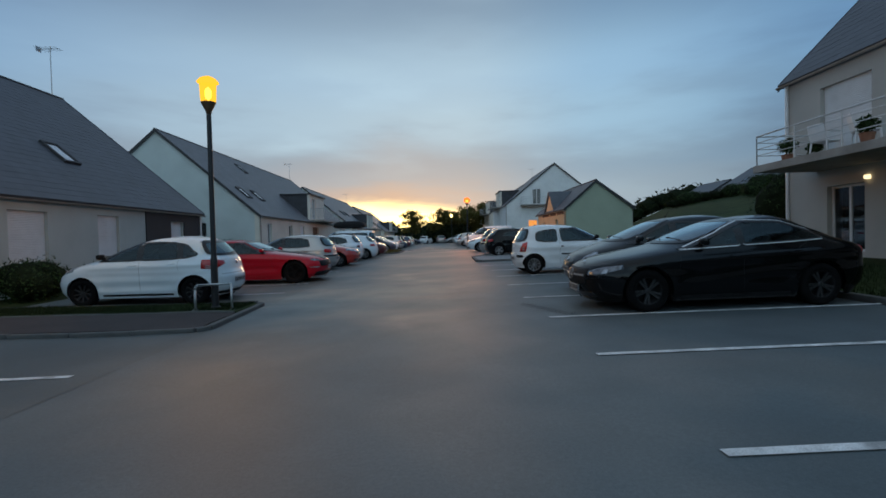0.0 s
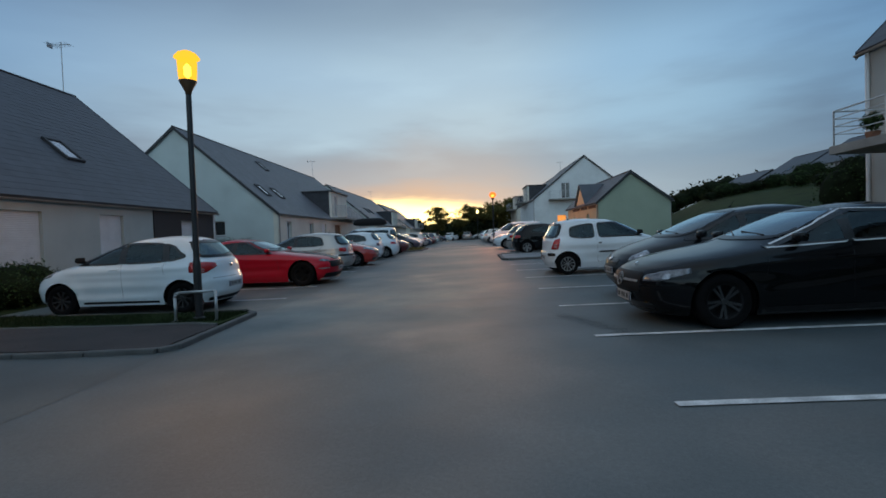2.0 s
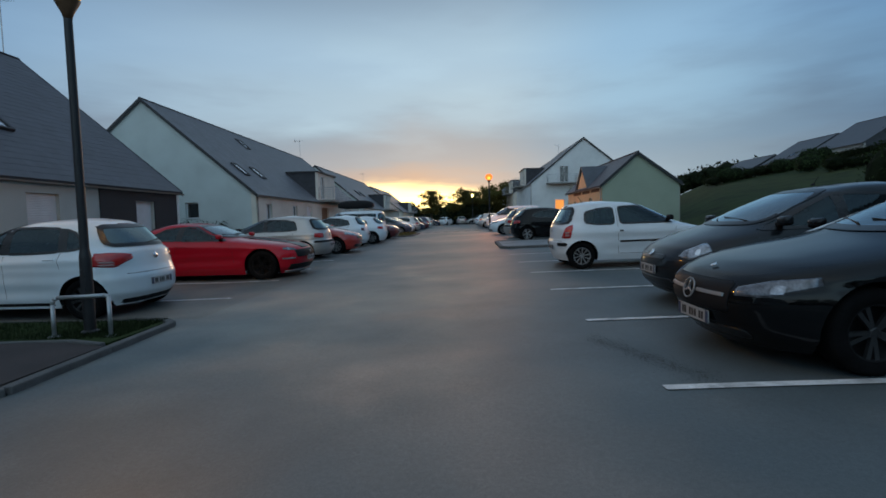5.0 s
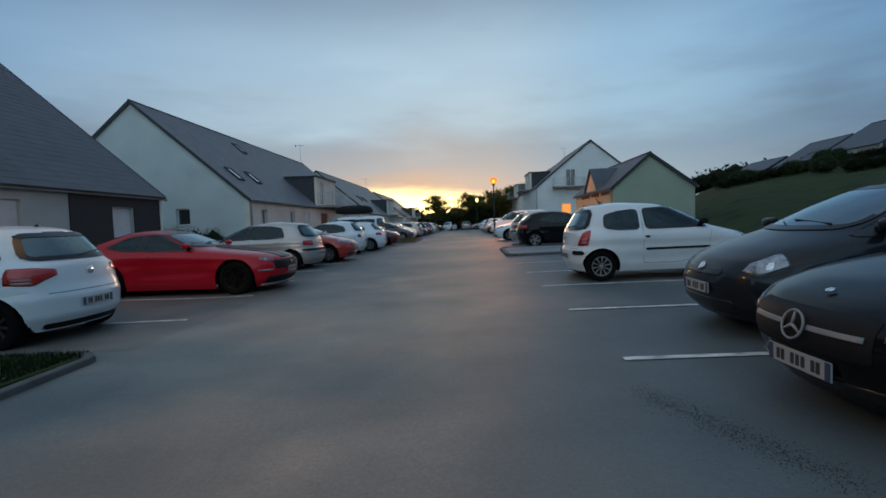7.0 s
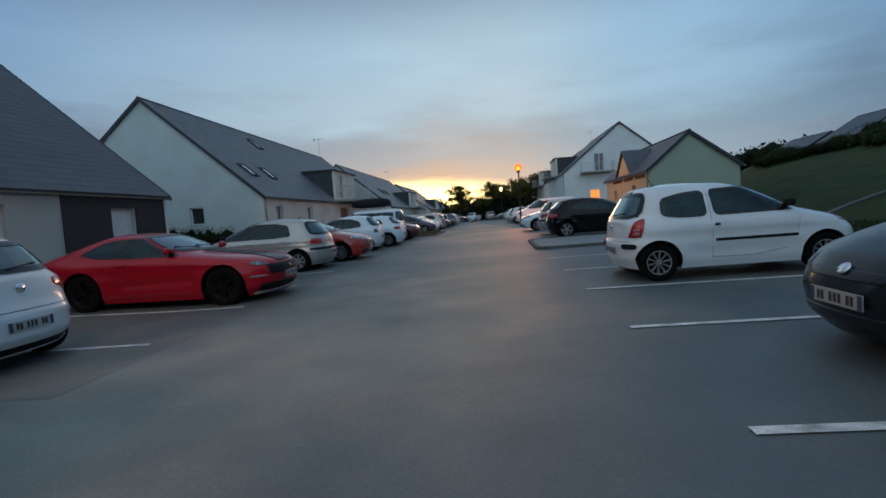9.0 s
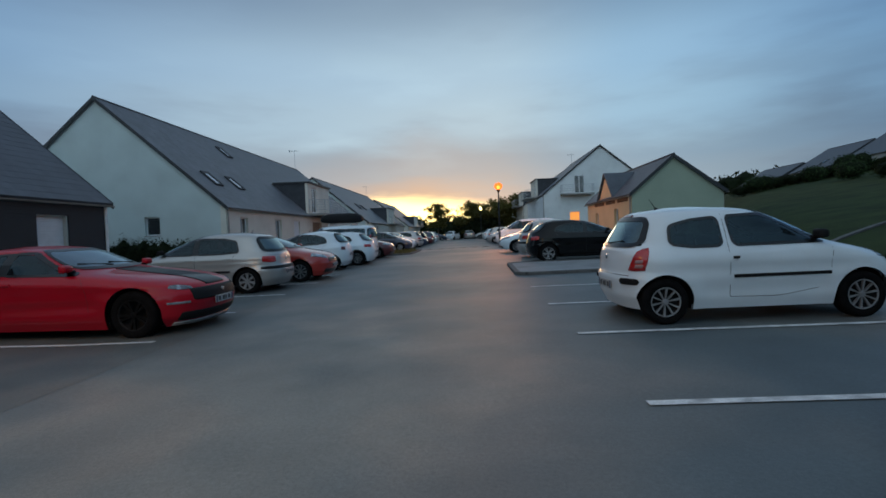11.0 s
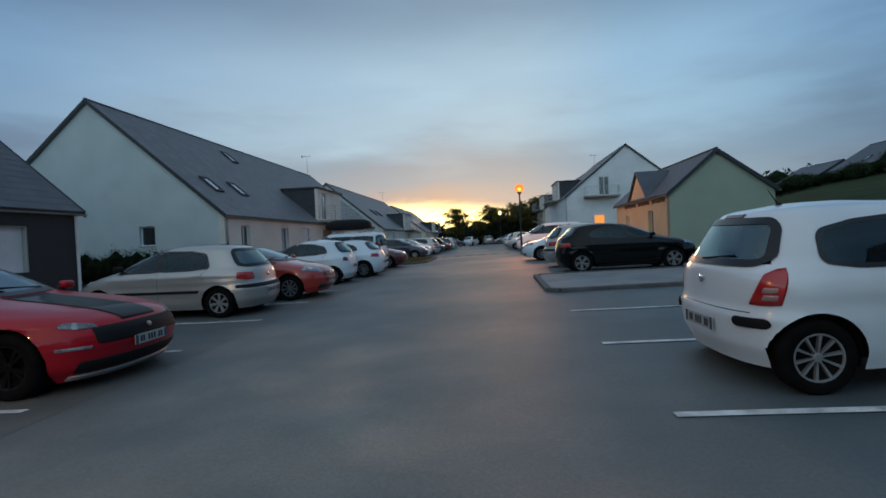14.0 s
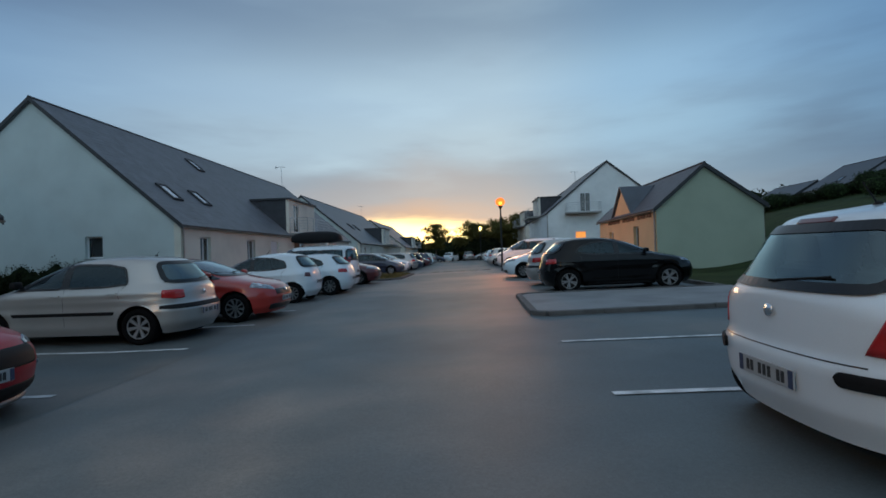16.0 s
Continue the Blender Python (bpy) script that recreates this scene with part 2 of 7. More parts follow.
M["lamp_amber"] = glow_glass("sodium_lamp_glow", (1.0, 0.50, 0.03), 1.7, 0.40)
M["lamp_core"] = emitter("sodium_lamp_core", (1.0, 0.72, 0.22), 6.0)
M["lamp_white"] = emitter("distant_lamp_glow", (1.0, 0.80, 0.30), 5.0)
M["lit_door"] = emitter("lamplit_glazed_door", (1.0, 0.36, 0.07), 0.75)


# asphalt: grey, with broad lighter and darker areas, patches of wear, fine grit and a painted pool of lamplight
def asphalt_material(name="grey_asphalt", tint=(1.0, 1.0, 1.0)):
    m = bpy.data.materials.new(name)
    m.use_nodes = True
    t = m.node_tree
    b = t.nodes["Principled BSDF"]
    oc = t.nodes.new("ShaderNodeTexCoord").outputs["Object"]

    def nz(scale, detail, rough=0.55):
        n = t.nodes.new("ShaderNodeTexNoise")
        n.inputs["Scale"].default_value, n.inputs["Detail"].default_value, n.inputs["Roughness"].default_value = scale, detail, rough
        t.links.new(oc, n.inputs["Vector"])
        return n.outputs[0]
    broad, mid, grit, chips = nz(0.22, 3), nz(1.1, 5), nz(38, 3), nz(160, 2)
    stops = [(0.37, (0.062, 0.084, 0.092)), (0.46, (0.080, 0.103, 0.109)), (0.53, (0.107, 0.118, 0.115)), (0.61, (0.140, 0.136, 0.125))]
    c1 = ramp_node(t, [(p, tuple(a * b for a, b in zip(c, tint))) for p, c in stops], "EASE")
    t.links.new(broad, c1.inputs[0])
    last = c1.outputs[0]
    # a long warm, pale stretch painted in for the street lamp's pool of light
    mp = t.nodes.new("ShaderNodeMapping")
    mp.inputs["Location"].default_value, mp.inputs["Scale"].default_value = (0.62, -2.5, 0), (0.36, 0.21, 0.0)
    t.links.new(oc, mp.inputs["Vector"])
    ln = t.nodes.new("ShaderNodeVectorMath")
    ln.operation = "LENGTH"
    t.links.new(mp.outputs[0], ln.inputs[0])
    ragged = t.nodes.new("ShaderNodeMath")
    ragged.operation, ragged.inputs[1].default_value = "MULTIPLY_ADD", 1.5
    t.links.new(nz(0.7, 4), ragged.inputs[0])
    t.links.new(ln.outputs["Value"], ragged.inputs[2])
    lamp_pool = ramp_node(t, [(0.0, (2.35, 1.85, 1.55)), (0.55, (1.0, 1.0, 1.0))], "EASE")
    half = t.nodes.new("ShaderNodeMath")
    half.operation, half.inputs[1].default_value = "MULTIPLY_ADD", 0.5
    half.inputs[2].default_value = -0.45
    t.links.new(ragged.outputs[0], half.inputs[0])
    t.links.new(half.outputs[0], lamp_pool.inputs[0])
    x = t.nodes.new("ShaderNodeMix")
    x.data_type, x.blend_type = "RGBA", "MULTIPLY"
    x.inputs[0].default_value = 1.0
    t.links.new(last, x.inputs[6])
    t.links.new(lamp_pool.outputs[0], x.inputs[7])
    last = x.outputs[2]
    for src, lo, hi in ((mid, 0.84, 1.14), (grit, 0.86, 1.15), (chips, 0.78, 1.24)):
        r = ramp_node(t, [(0.28, (lo,) * 3), (0.72, (hi,) * 3)], "LINEAR")
        t.links.new(src, r.inputs[0])
        x = t.nodes.new("ShaderNodeMix")
        x.data_type, x.blend_type = "RGBA", "MULTIPLY"
        x.inputs[0].default_value = 1.0
        t.links.new(last, x.inputs[6])
        t.links.new(r.outputs[0], x.inputs[7])
        last = x.outputs[2]
    t.links.new(last, b.inputs["Base Color"])
    rr = t.nodes.new("ShaderNodeMapRange")
    rr.inputs[3].default_value, rr.inputs[4].default_value = 0.68, 0.52
    b.inputs["Specular IOR Level"].default_value = 0.85
    t.links.new(broad, rr.inputs[0])
    t.links.new(rr.outputs[0], b.inputs["Roughness"])
    bn = t.nodes.new("ShaderNodeBump")
    bn.inputs["Strength"].default_value, bn.inputs["Distance"].default_value = 0.25, 0.005
    t.links.new(grit, bn.inputs["Height"])
    t.links.new(bn.outputs[0], b.inputs["Normal"])
    return m


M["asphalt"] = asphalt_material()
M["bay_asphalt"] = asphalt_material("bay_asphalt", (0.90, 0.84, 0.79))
M["island_paving"] = material("pale_island_paving", (0.26, 0.26, 0.26), 0.85, var=0.15, scale=1.2, fine=80, bump=0.3)
M["dry_grass"] = material("dry_lawn", (0.11, 0.09, 0.035), 0.95, var=0.35, scale=0.9, fine=20, bump=0.8)
M["blade"] = material("grass_blade", (0.021, 0.031, 0.012), 0.8, var=0.3, scale=2, fine=30, bump=0, island=0.4)
M["blade_dry"] = material("dry_grass_blade", (0.15, 0.12, 0.045), 0.8, var=0.3, scale=2, fine=30, bump=0, island=0.4)
M["kerb_dark"] = material("dark_sett", (0.05, 0.045, 0.045), 0.85, var=0.25, bump=0.3)
M["dirt"] = material("dark_dirt", (0.045, 0.038, 0.03), 0.95, var=0.4, bump=0.3, island=0.4)
# slate of the dormer cheeks; also the painted shade on the upper houses' gables
M["slate_and_shade"] = material("dark_slate_and_gable_shade", (0.04, 0.043, 0.052), 0.6, var=0.2, scale=3, bump=0.3)
M["lamp_base"] = material("brown_lamp_cone", (0.10, 0.05, 0.02), 0.5, var=0.2, bump=0.05)
M["lamp_orange"] = glow_glass("orange_lamp_glow", (1.0, 0.20, 0.035), 1.9, 0.25)
M["lamp_porch"] = emitter("porch_lamp_glow", (1.0, 0.78, 0.45), 1.6)
M["sign_brown"] = material("brown_sign_letters", (0.16, 0.09, 0.05), 0.7, bump=0.05)
M["terracotta"] = material("terracotta_pot", (0.28, 0.13, 0.08), 0.8, var=0.2, bump=0.1)
M["leaf_hedge"] = leaf_mat("dark_hedge_leaf", (0.016, 0.023, 0.012))
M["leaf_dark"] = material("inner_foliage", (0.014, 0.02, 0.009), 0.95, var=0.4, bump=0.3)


for key in ("grass", "dry_grass", "blade", "blade_dry", "leaf", "leaf_far", "leaf_hedge", "leaf_dark", "bark", "dirt"):
    M[key].node_tree.nodes["Principled BSDF"].inputs["Specular IOR Level"].default_value = 0.08


# ---- building blocks ----
def bake(name, bm, mat, smooth=False):
    me = bpy.data.meshes.new(name)
    bmesh.ops.recalc_face_normals(bm, faces=bm.faces)
    bm.to_mesh(me)
    bm.free()
    me.materials.append(M[mat] if isinstance(mat, str) else mat)
    if smooth:
        me.shade_smooth()
    return me


def part(name, bm, mat, parent=None, label="", smooth=False):
    ob = new(name, bake(name, bm, mat, smooth))
    if parent is not None:
        ob.parent = parent
    if label:
        tagged(ob, label)
    return ob


def thing(name, label, category, group="", at=None, kind=""):
    ob = new(name)
    ob.empty_display_size = 0.2
    if at is not None:
        ob.matrix_basis = at
    return tagged(ob, label, category, group, kind)


def box(bm, x0, x1, y0, y1, z0, z1, bevel=0.0, m=None):
    r = bmesh.ops.create_cube(bm, size=1.0)
    for v in r["verts"]:
        v.co = Vector(((x0 + x1) / 2 + v.co.x * (x1 - x0), (y0 + y1) / 2 + v.co.y * (y1 - y0), (z0 + z1) / 2 + v.co.z * (z1 - z0)))
    if bevel:
        edges = list({e for v in r["verts"] for e in v.link_edges})
        nb = bmesh.ops.bevel(bm, geom=edges, offset=bevel, segments=2, profile=0.6, affect="EDGES")
        vs = {v for f in nb["faces"] for v in f.verts} | {v for v in r["verts"] if v.is_valid}
    else:
        vs = set(r["verts"])
    if m is not None:
        for v in vs:
            v.co = m @ v.co
    return bm


def boxes(*specs, bevel=0.0):
    bm = bmesh.new()
    for s in specs:
        box(bm, *s, bevel=bevel)
    return bm


def tube(bm, a, b, r0, r1=None, n=10, cap=True):
    a, b = Vector(a), Vector(b)
    r1 = r0 if r1 is None else r1
    q = (b - a).to_track_quat("Z", "Y")
    rings = []
    for p, r in ((a, r0), (b, r1)):
        rings.append([bm.verts.new(p + q @ Vector((r * math.cos(2 * math.pi * i / n), r * math.sin(2 * math.pi * i / n), 0))) for i in range(n)])
    for i in range(n):
        bm.faces.new((rings[0][i], rings[0][(i + 1) % n], rings[1][(i + 1) % n], rings[1][i]))
    if cap:
        bm.faces.new(rings[0][::-1])
        bm.faces.new(rings[1])
    return bm


def revolve(bm, profile, n=24, centre=(0, 0, 0), cap=True):
    """Turns (radius, height) pairs about the upright axis."""
    rings = []
    for r, z in profile:
        rings.append([bm.verts.new((centre[0] + r * math.cos(2 * math.pi * i / n), centre[1] + r * math.sin(2 * math.pi * i / n), centre[2] + z)) for i in range(n)])
    for a, b in zip(rings, rings[1:]):
        for i in range(n):
            bm.faces.new((a[i], a[(i + 1) % n], b[(i + 1) % n], b[i]))
    for ring in (rings[0], rings[-1]) if cap else ():
        if (ring[0].co - ring[n // 2].co).length > 1e-4:
            bm.faces.new(ring)
    return bm


def smooth01(t):
    t = min(1.0, max(0.0, t))
    return t * t * (3 - 2 * t)


def gz(x, y):
    """The height of the ground: the lane falls gently to -x and climbs to +y; beyond the bays of +x a grass bank climbs to the upper houses."""
    yy = y if y < 24 else 24 + 9 * (1 - math.exp(-(y - 24) / 9)) * 0.75
    yy = max(yy, -25)
    z = 0.022 * max(-5.0, min(x, 2.0)) + 0.013 * max(0.0, min(x, 8.0) - 2.0) + 0.011 * yy - 0.165
    if x > 7.0:
        k = smooth01((x - 7.0) / 3.0)
        climb = 0.168 * (min(x, 60) - 8.0) * k * smooth01((x / max(y, 1.0) - 0.30) / 0.2)
        z += max(0.0, climb)
    return z


# ---- the ground ----
def sheet(name, xs, ys, mat, lift=0.0, keep=None):
    bm = bmesh.new()
    g = [[bm.verts.new((x, y, gz(x, y) + lift)) for x in xs] for y in ys]
    for j in range(len(ys) - 1):
        for i in range(len(xs) - 1):
            if keep is None or keep((xs[i] + xs[i + 1]) / 2, (ys[j] + ys[j + 1]) / 2):
                bm.faces.new((g[j][i], g[j][i + 1], g[j + 1][i + 1], g[j + 1][i]))
    for v in [v for v in bm.verts if not v.link_faces]:
        bm.verts.remove(v)
    return part(name, bm, mat, smooth=True)


def span(a, b, step):
    n = max(1, round((b - a) / step))
    return [a + (b - a) * i / n for i in range(n + 1)]


XS = [-2500, -900, -300, -120, -60, -40, -30] + span(-24, 46, 1.0) + [60, 90, 140, 300, 900, 2500]
YS = [-2500, -600, -150, -60, -30] + span(-20, 70, 1.0) + [80, 95, 120, 160, 260, 600, 2500]
ground = tagged(sheet("ground", XS, YS, "grass", lift=-0.035), "dark green mown grass around the car park", "grass", kind="structure")
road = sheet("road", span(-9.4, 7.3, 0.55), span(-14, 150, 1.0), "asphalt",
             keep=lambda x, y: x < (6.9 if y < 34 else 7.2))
tagged(road, "grey asphalt car park lane, slightly worn and stained, lamplight pool painted in", "road", kind="structure")


def ground_quad(bm, pts, lift):
    """A thin slab that lies on the ground along a polygon of plan points."""
    top = [bm.verts.new((x, y, gz(x, y) + lift)) for x, y in pts]
    low = [bm.verts.new((x, y, gz(x, y) - 0.03)) for x, y in pts]
    bm.faces.new(top)
    n = len(pts)
    for i in range(n):
        bm.faces.new((low[i], low[(i + 1) % n], top[(i + 1) % n], top[i]))
    return bm


def bay_line(x0, y0, x1, y1, w=0.095):
    bm = bmesh.new()
    d = Vector((x1 - x0, y1 - y0)).normalized()
    nx, ny = -d.y * w / 2, d.x * w / 2
    n = 8
    a = [bm.verts.new((x0 + (x1 - x0) * i / n + nx, y0 + (y1 - y0) * i / n + ny, gz(x0 + (x1 - x0) * i / n, y0 + (y1 - y0) * i / n) + 0.009)) for i in range(n + 1)]
    b = [bm.verts.new((x0 + (x1 - x0) * i / n - nx, y0 + (y1 - y0) * i / n - ny, gz(x0 + (x1 - x0) * i / n, y0 + (y1 - y0) * i / n) + 0.009)) for i in range(n + 1)]
    for i in range(n):
        bm.faces.new((a[i], a[i + 1], b[i + 1], b[i]))
    ob = part("bay_line", bm, "line")
    return tagged(ob, "worn white painted parking bay line on asphalt", "road marking", "bay lines", "structure")


RIGHT_LINES = [0.95, 3.23, 5.5, 7.72, 9.92, 12.2, 14.49, 16.69, 19.0]
for y in RIGHT_LINES:
    bay_line(1.75, y, 6.8, y + 0.05)
LEFT_LINES = [3.2, 5.6, 12.75, 15.05, 17.35, 19.75, 22.1, 24.4]
for y in LEFT_LINES:
    bay_line(-3.85 if y > 10 else -3.8, y, -8.9, y)


# ---- houses ----
def wall_sheet(u0, u1, z0, z1, holes, thick, place):
    """A wall of that thickness with openings through it. holes: (u0, u1, z0, z1). place(u, d, z): the point d metres behind the outer face."""
    us = sorted({u0, u1, *[h[0] for h in holes], *[h[1] for h in holes]})
    zs = sorted({z0, z1, *[h[2] for h in holes], *[h[3] for h in holes]})
    bm = bmesh.new()
    vs = {}

    def v(u, d, z):
        k = (round(u, 4), d, round(z, 4))
        if k not in vs:
            vs[k] = bm.verts.new(place(u, d, z))
        return vs[k]

    def solid(i, j):
        if not (0 <= i < len(us) - 1 and 0 <= j < len(zs) - 1):
            return False
        cu, cz = (us[i] + us[i + 1]) / 2, (zs[j] + zs[j + 1]) / 2
        return not any(h[0] < cu < h[1] and h[2] < cz < h[3] for h in holes)
    for i in range(len(us) - 1):
        for j in range(len(zs) - 1):
            if not solid(i, j):
                continue
            a, b, c, d = us[i], us[i + 1], zs[j], zs[j + 1]
            for k in (0, thick):
                bm.faces.new((v(a, k, c), v(b, k, c), v(b, k, d), v(a, k, d)))
            if not solid(i - 1, j):
                bm.faces.new((v(a, 0, c), v(a, thick, c), v(a, thick, d), v(a, 0, d)))
            if not solid(i + 1, j):
                bm.faces.new((v(b, 0, c), v(b, thick, c), v(b, thick, d), v(b, 0, d)))
            if not solid(i, j - 1):
                bm.faces.new((v(a, 0, c), v(b, 0, c), v(b, thick, c), v(a, thick, c)))
            if not solid(i, j + 1):
                bm.faces.new((v(a, 0, d), v(b, 0, d), v(b, thick, d), v(a, thick, d)))
    return bm


def slab_between(pts, thick, up=(0, 0, 1)):
    """A flat plate: the polygon pts and its copy, thick metres along its normal."""
    bm = bmesh.new()
    p = [Vector(q) for q in pts]
    n = (p[1] - p[0]).cross(p[2] - p[0]).normalized()
    if n.dot(Vector(up)) < 0:
        n = -n
    a = [bm.verts.new(q) for q in p]
    b = [bm.verts.new(q + n * thick) for q in p]
    bm.faces.new(a)
    bm.faces.new(b)
    for i in range(len(p)):
        j = (i + 1) % len(p)
        bm.faces.new((a[i], a[j], b[j], b[i]))
    return bm


def slate_courses(eave_a, eave_b, ridge_a, ridge_b, course=0.30, width=0.30, skip=()):
    """Overlapping slates on a roof plane, each with its own edges. skip: (u0, u1, v0, v1) in metres kept free for roof windows."""
    ea, eb, ra, rb = (Vector(p) for p in (eave_a, eave_b, ridge_a, ridge_b))
    up = (ra - ea).normalized()
    along = (eb - ea).normalized()
    n = along.cross(up).normalized()
    if n.z < 0:
        n = -n
    high, long = (ra - ea).length, (eb - ea).length
    verts, faces = [], []
    rnd = random.Random(5)
    rows = int(high / course)
    for r in range(rows + 1):
        v0, v1 = r * course, min(high, (r + 1) * course + 0.02)
        u = -(r % 2) * width / 2
        while u < long:
            a, b = max(0.0, u + 0.004), min(long, u + width - 0.004)
            u += width
            if b - a < 0.02 or v1 - v0 < 0.03:
                continue
            if any(s[0] < (a + b) / 2 < s[1] and s[2] < (v0 + v1) / 2 < s[3] for s in skip):
                continue
            lift = 0.009 + rnd.uniform(-0.002, 0.002)
            i = len(verts)
            for uu, vv, h in ((a, v0, lift), (b, v0, lift), (b, v1, 0.004), (a, v1, 0.004), (a, v0, 0.002), (b, v0, 0.002)):
                verts.append(ea + along * uu + up * vv + n * h)
            faces += [(i, i + 1, i + 2, i + 3), (i, i + 1, i + 5, i + 4)]
    me = bpy.data.meshes.new("slate_covering")
    me.from_pydata(verts, [], faces)
    me.materials.append(M["slate"])
    return me


def window(parent, place, u0, u1, z0, z1, depth=0.14, shut=0.0, bars=1, door=False, leaf=None, name="window", room=0.25):
    """A window or glazed door in an opening: frame, panes, sill, roller shutter that hides the given share."""
    f = 0.06

    def blk(bm, a, b, d0, d1, c, d):
        vs = [bm.verts.new(place(u, dd, z)) for u in (a, b) for dd in (d0, d1) for z in (c, d)]
        for q in ((0, 1, 3, 2), (4, 5, 7, 6), (0, 1, 5, 4), (2, 3, 7, 6), (0, 2, 6, 4), (1, 3, 7, 5)):
            bm.faces.new([vs[k] for k in q])
    bm = bmesh.new()
    for a, b, c, d in ((u0, u0 + f, z0, z1), (u1 - f, u1, z0, z1), (u0 + f, u1 - f, z0, z0 + f), (u0 + f, u1 - f, z1 - f, z1)):
        blk(bm, a, b, depth, depth + 0.06, c, d)
    w = part(name, bm, leaf or "pvc", parent)
    if leaf:
        bm = bmesh.new()
        blk(bm, u0 + f, u1 - f, depth + 0.01, depth + 0.05, z0 + f, z1 - f)
        part("door_leaf", bm, leaf, w)
        return w
    for k in range(bars):
        a = u0 + f + (u1 - u0 - 2 * f) * k / bars
        b = u0 + f + (u1 - u0 - 2 * f) * (k + 1) / bars
        bm = bmesh.new()
        blk(bm, a + 0.012, b - 0.012, depth + 0.025, depth + 0.031, z0 + f, z1 - f)
        p = part("pane", bm, "pane", w)
        p.visible_shadow = False
        if k:
            bm = bmesh.new()
            blk(bm, a - 0.03, a + 0.03, depth - 0.004, depth + 0.056, z0 + f, z1 - f)
            part("mullion", bm, "pvc", w)
    bm = bmesh.new()
    blk(bm, u0 + 0.02, u1 - 0.02, depth + room, depth + room + 0.02, z0 + 0.03, z1 - 0.03)
    part("room_behind", bm, "room", w)
    if not door:
        bm = bmesh.new()
        blk(bm, u0 - 0.04, u1 + 0.04, -0.04, depth, z0 - 0.045, z0 - 0.003)
        part("sill", bm, "concrete", w)
    if shut:
        zb = z1 - (z1 - z0) * shut
        s = bmesh.new()   # one curtain of slats, each with its groove
        rows = []
        z = z1 - 0.004
        while z - 0.05 > zb:
            rows += [(z, depth - 0.030), (z - 0.008, depth - 0.044), (z - 0.040, depth - 0.044)]
            z -= 0.048
        rows.append((z, depth - 0.030))
        pair = [[s.verts.new(place(u, d, zz)) for u in (u0 + 0.015, u1 - 0.015)] for zz, d in rows]
        for p, q in zip(pair, pair[1:]):
            s.faces.new((p[0], p[1], q[1], q[0]))
        part("roller_shutter", s, "pvc", w, "closed white roller shutter")
    return w


def roof_light(parent, eave_a, eave_b, ridge_a, u0, v0, w=0.78, h=1.18):
    ea, eb, ra = (Vector(p) for p in (eave_a, eave_b, ridge_a))
    up, along = (ra - ea).normalized(), (eb - ea).normalized()
    n = along.cross(up).normalized()
    if n.z < 0:
        n = -n

    def blk(bm, a, b, c, d, e, g):
        vs = [bm.verts.new(ea + along * u + up * v + n * k) for u in (a, b) for v in (c, d) for k in (e, g)]
        for q in ((0, 1, 3, 2), (4, 5, 7, 6), (0, 1, 5, 4), (2, 3, 7, 6), (0, 2, 6, 4), (1, 3, 7, 5)):
            bm.faces.new([vs[k] for k in q])
    bm = bmesh.new()
    f = 0.09
    for a, b, c, d in ((u0, u0 + f, v0, v0 + h), (u0 + w - f, u0 + w, v0, v0 + h), (u0 + f, u0 + w - f, v0, v0 + f), (u0 + f, u0 + w - f, v0 + h - f, v0 + h)):
        blk(bm, a, b, c, d, 0.0, 0.10)
    rw = part("roof_window", bm, "trim_dark", parent, "closed roof window in a dark metal frame")
    bm = bmesh.new()
    blk(bm, u0 + f, u0 + w - f, v0 + f, v0 + h - f, 0.055, 0.065)
    part("pane", bm, "skylight", rw)
    # white sheet added under the pane to brighten it as reflected sky would
    bm = bmesh.new()
    blk(bm, u0 + f, u0 + w - f, v0 + f, v0 + h - f, 0.035, 0.045)
    part("sky_backing", bm, "pvc", rw)
    return rw


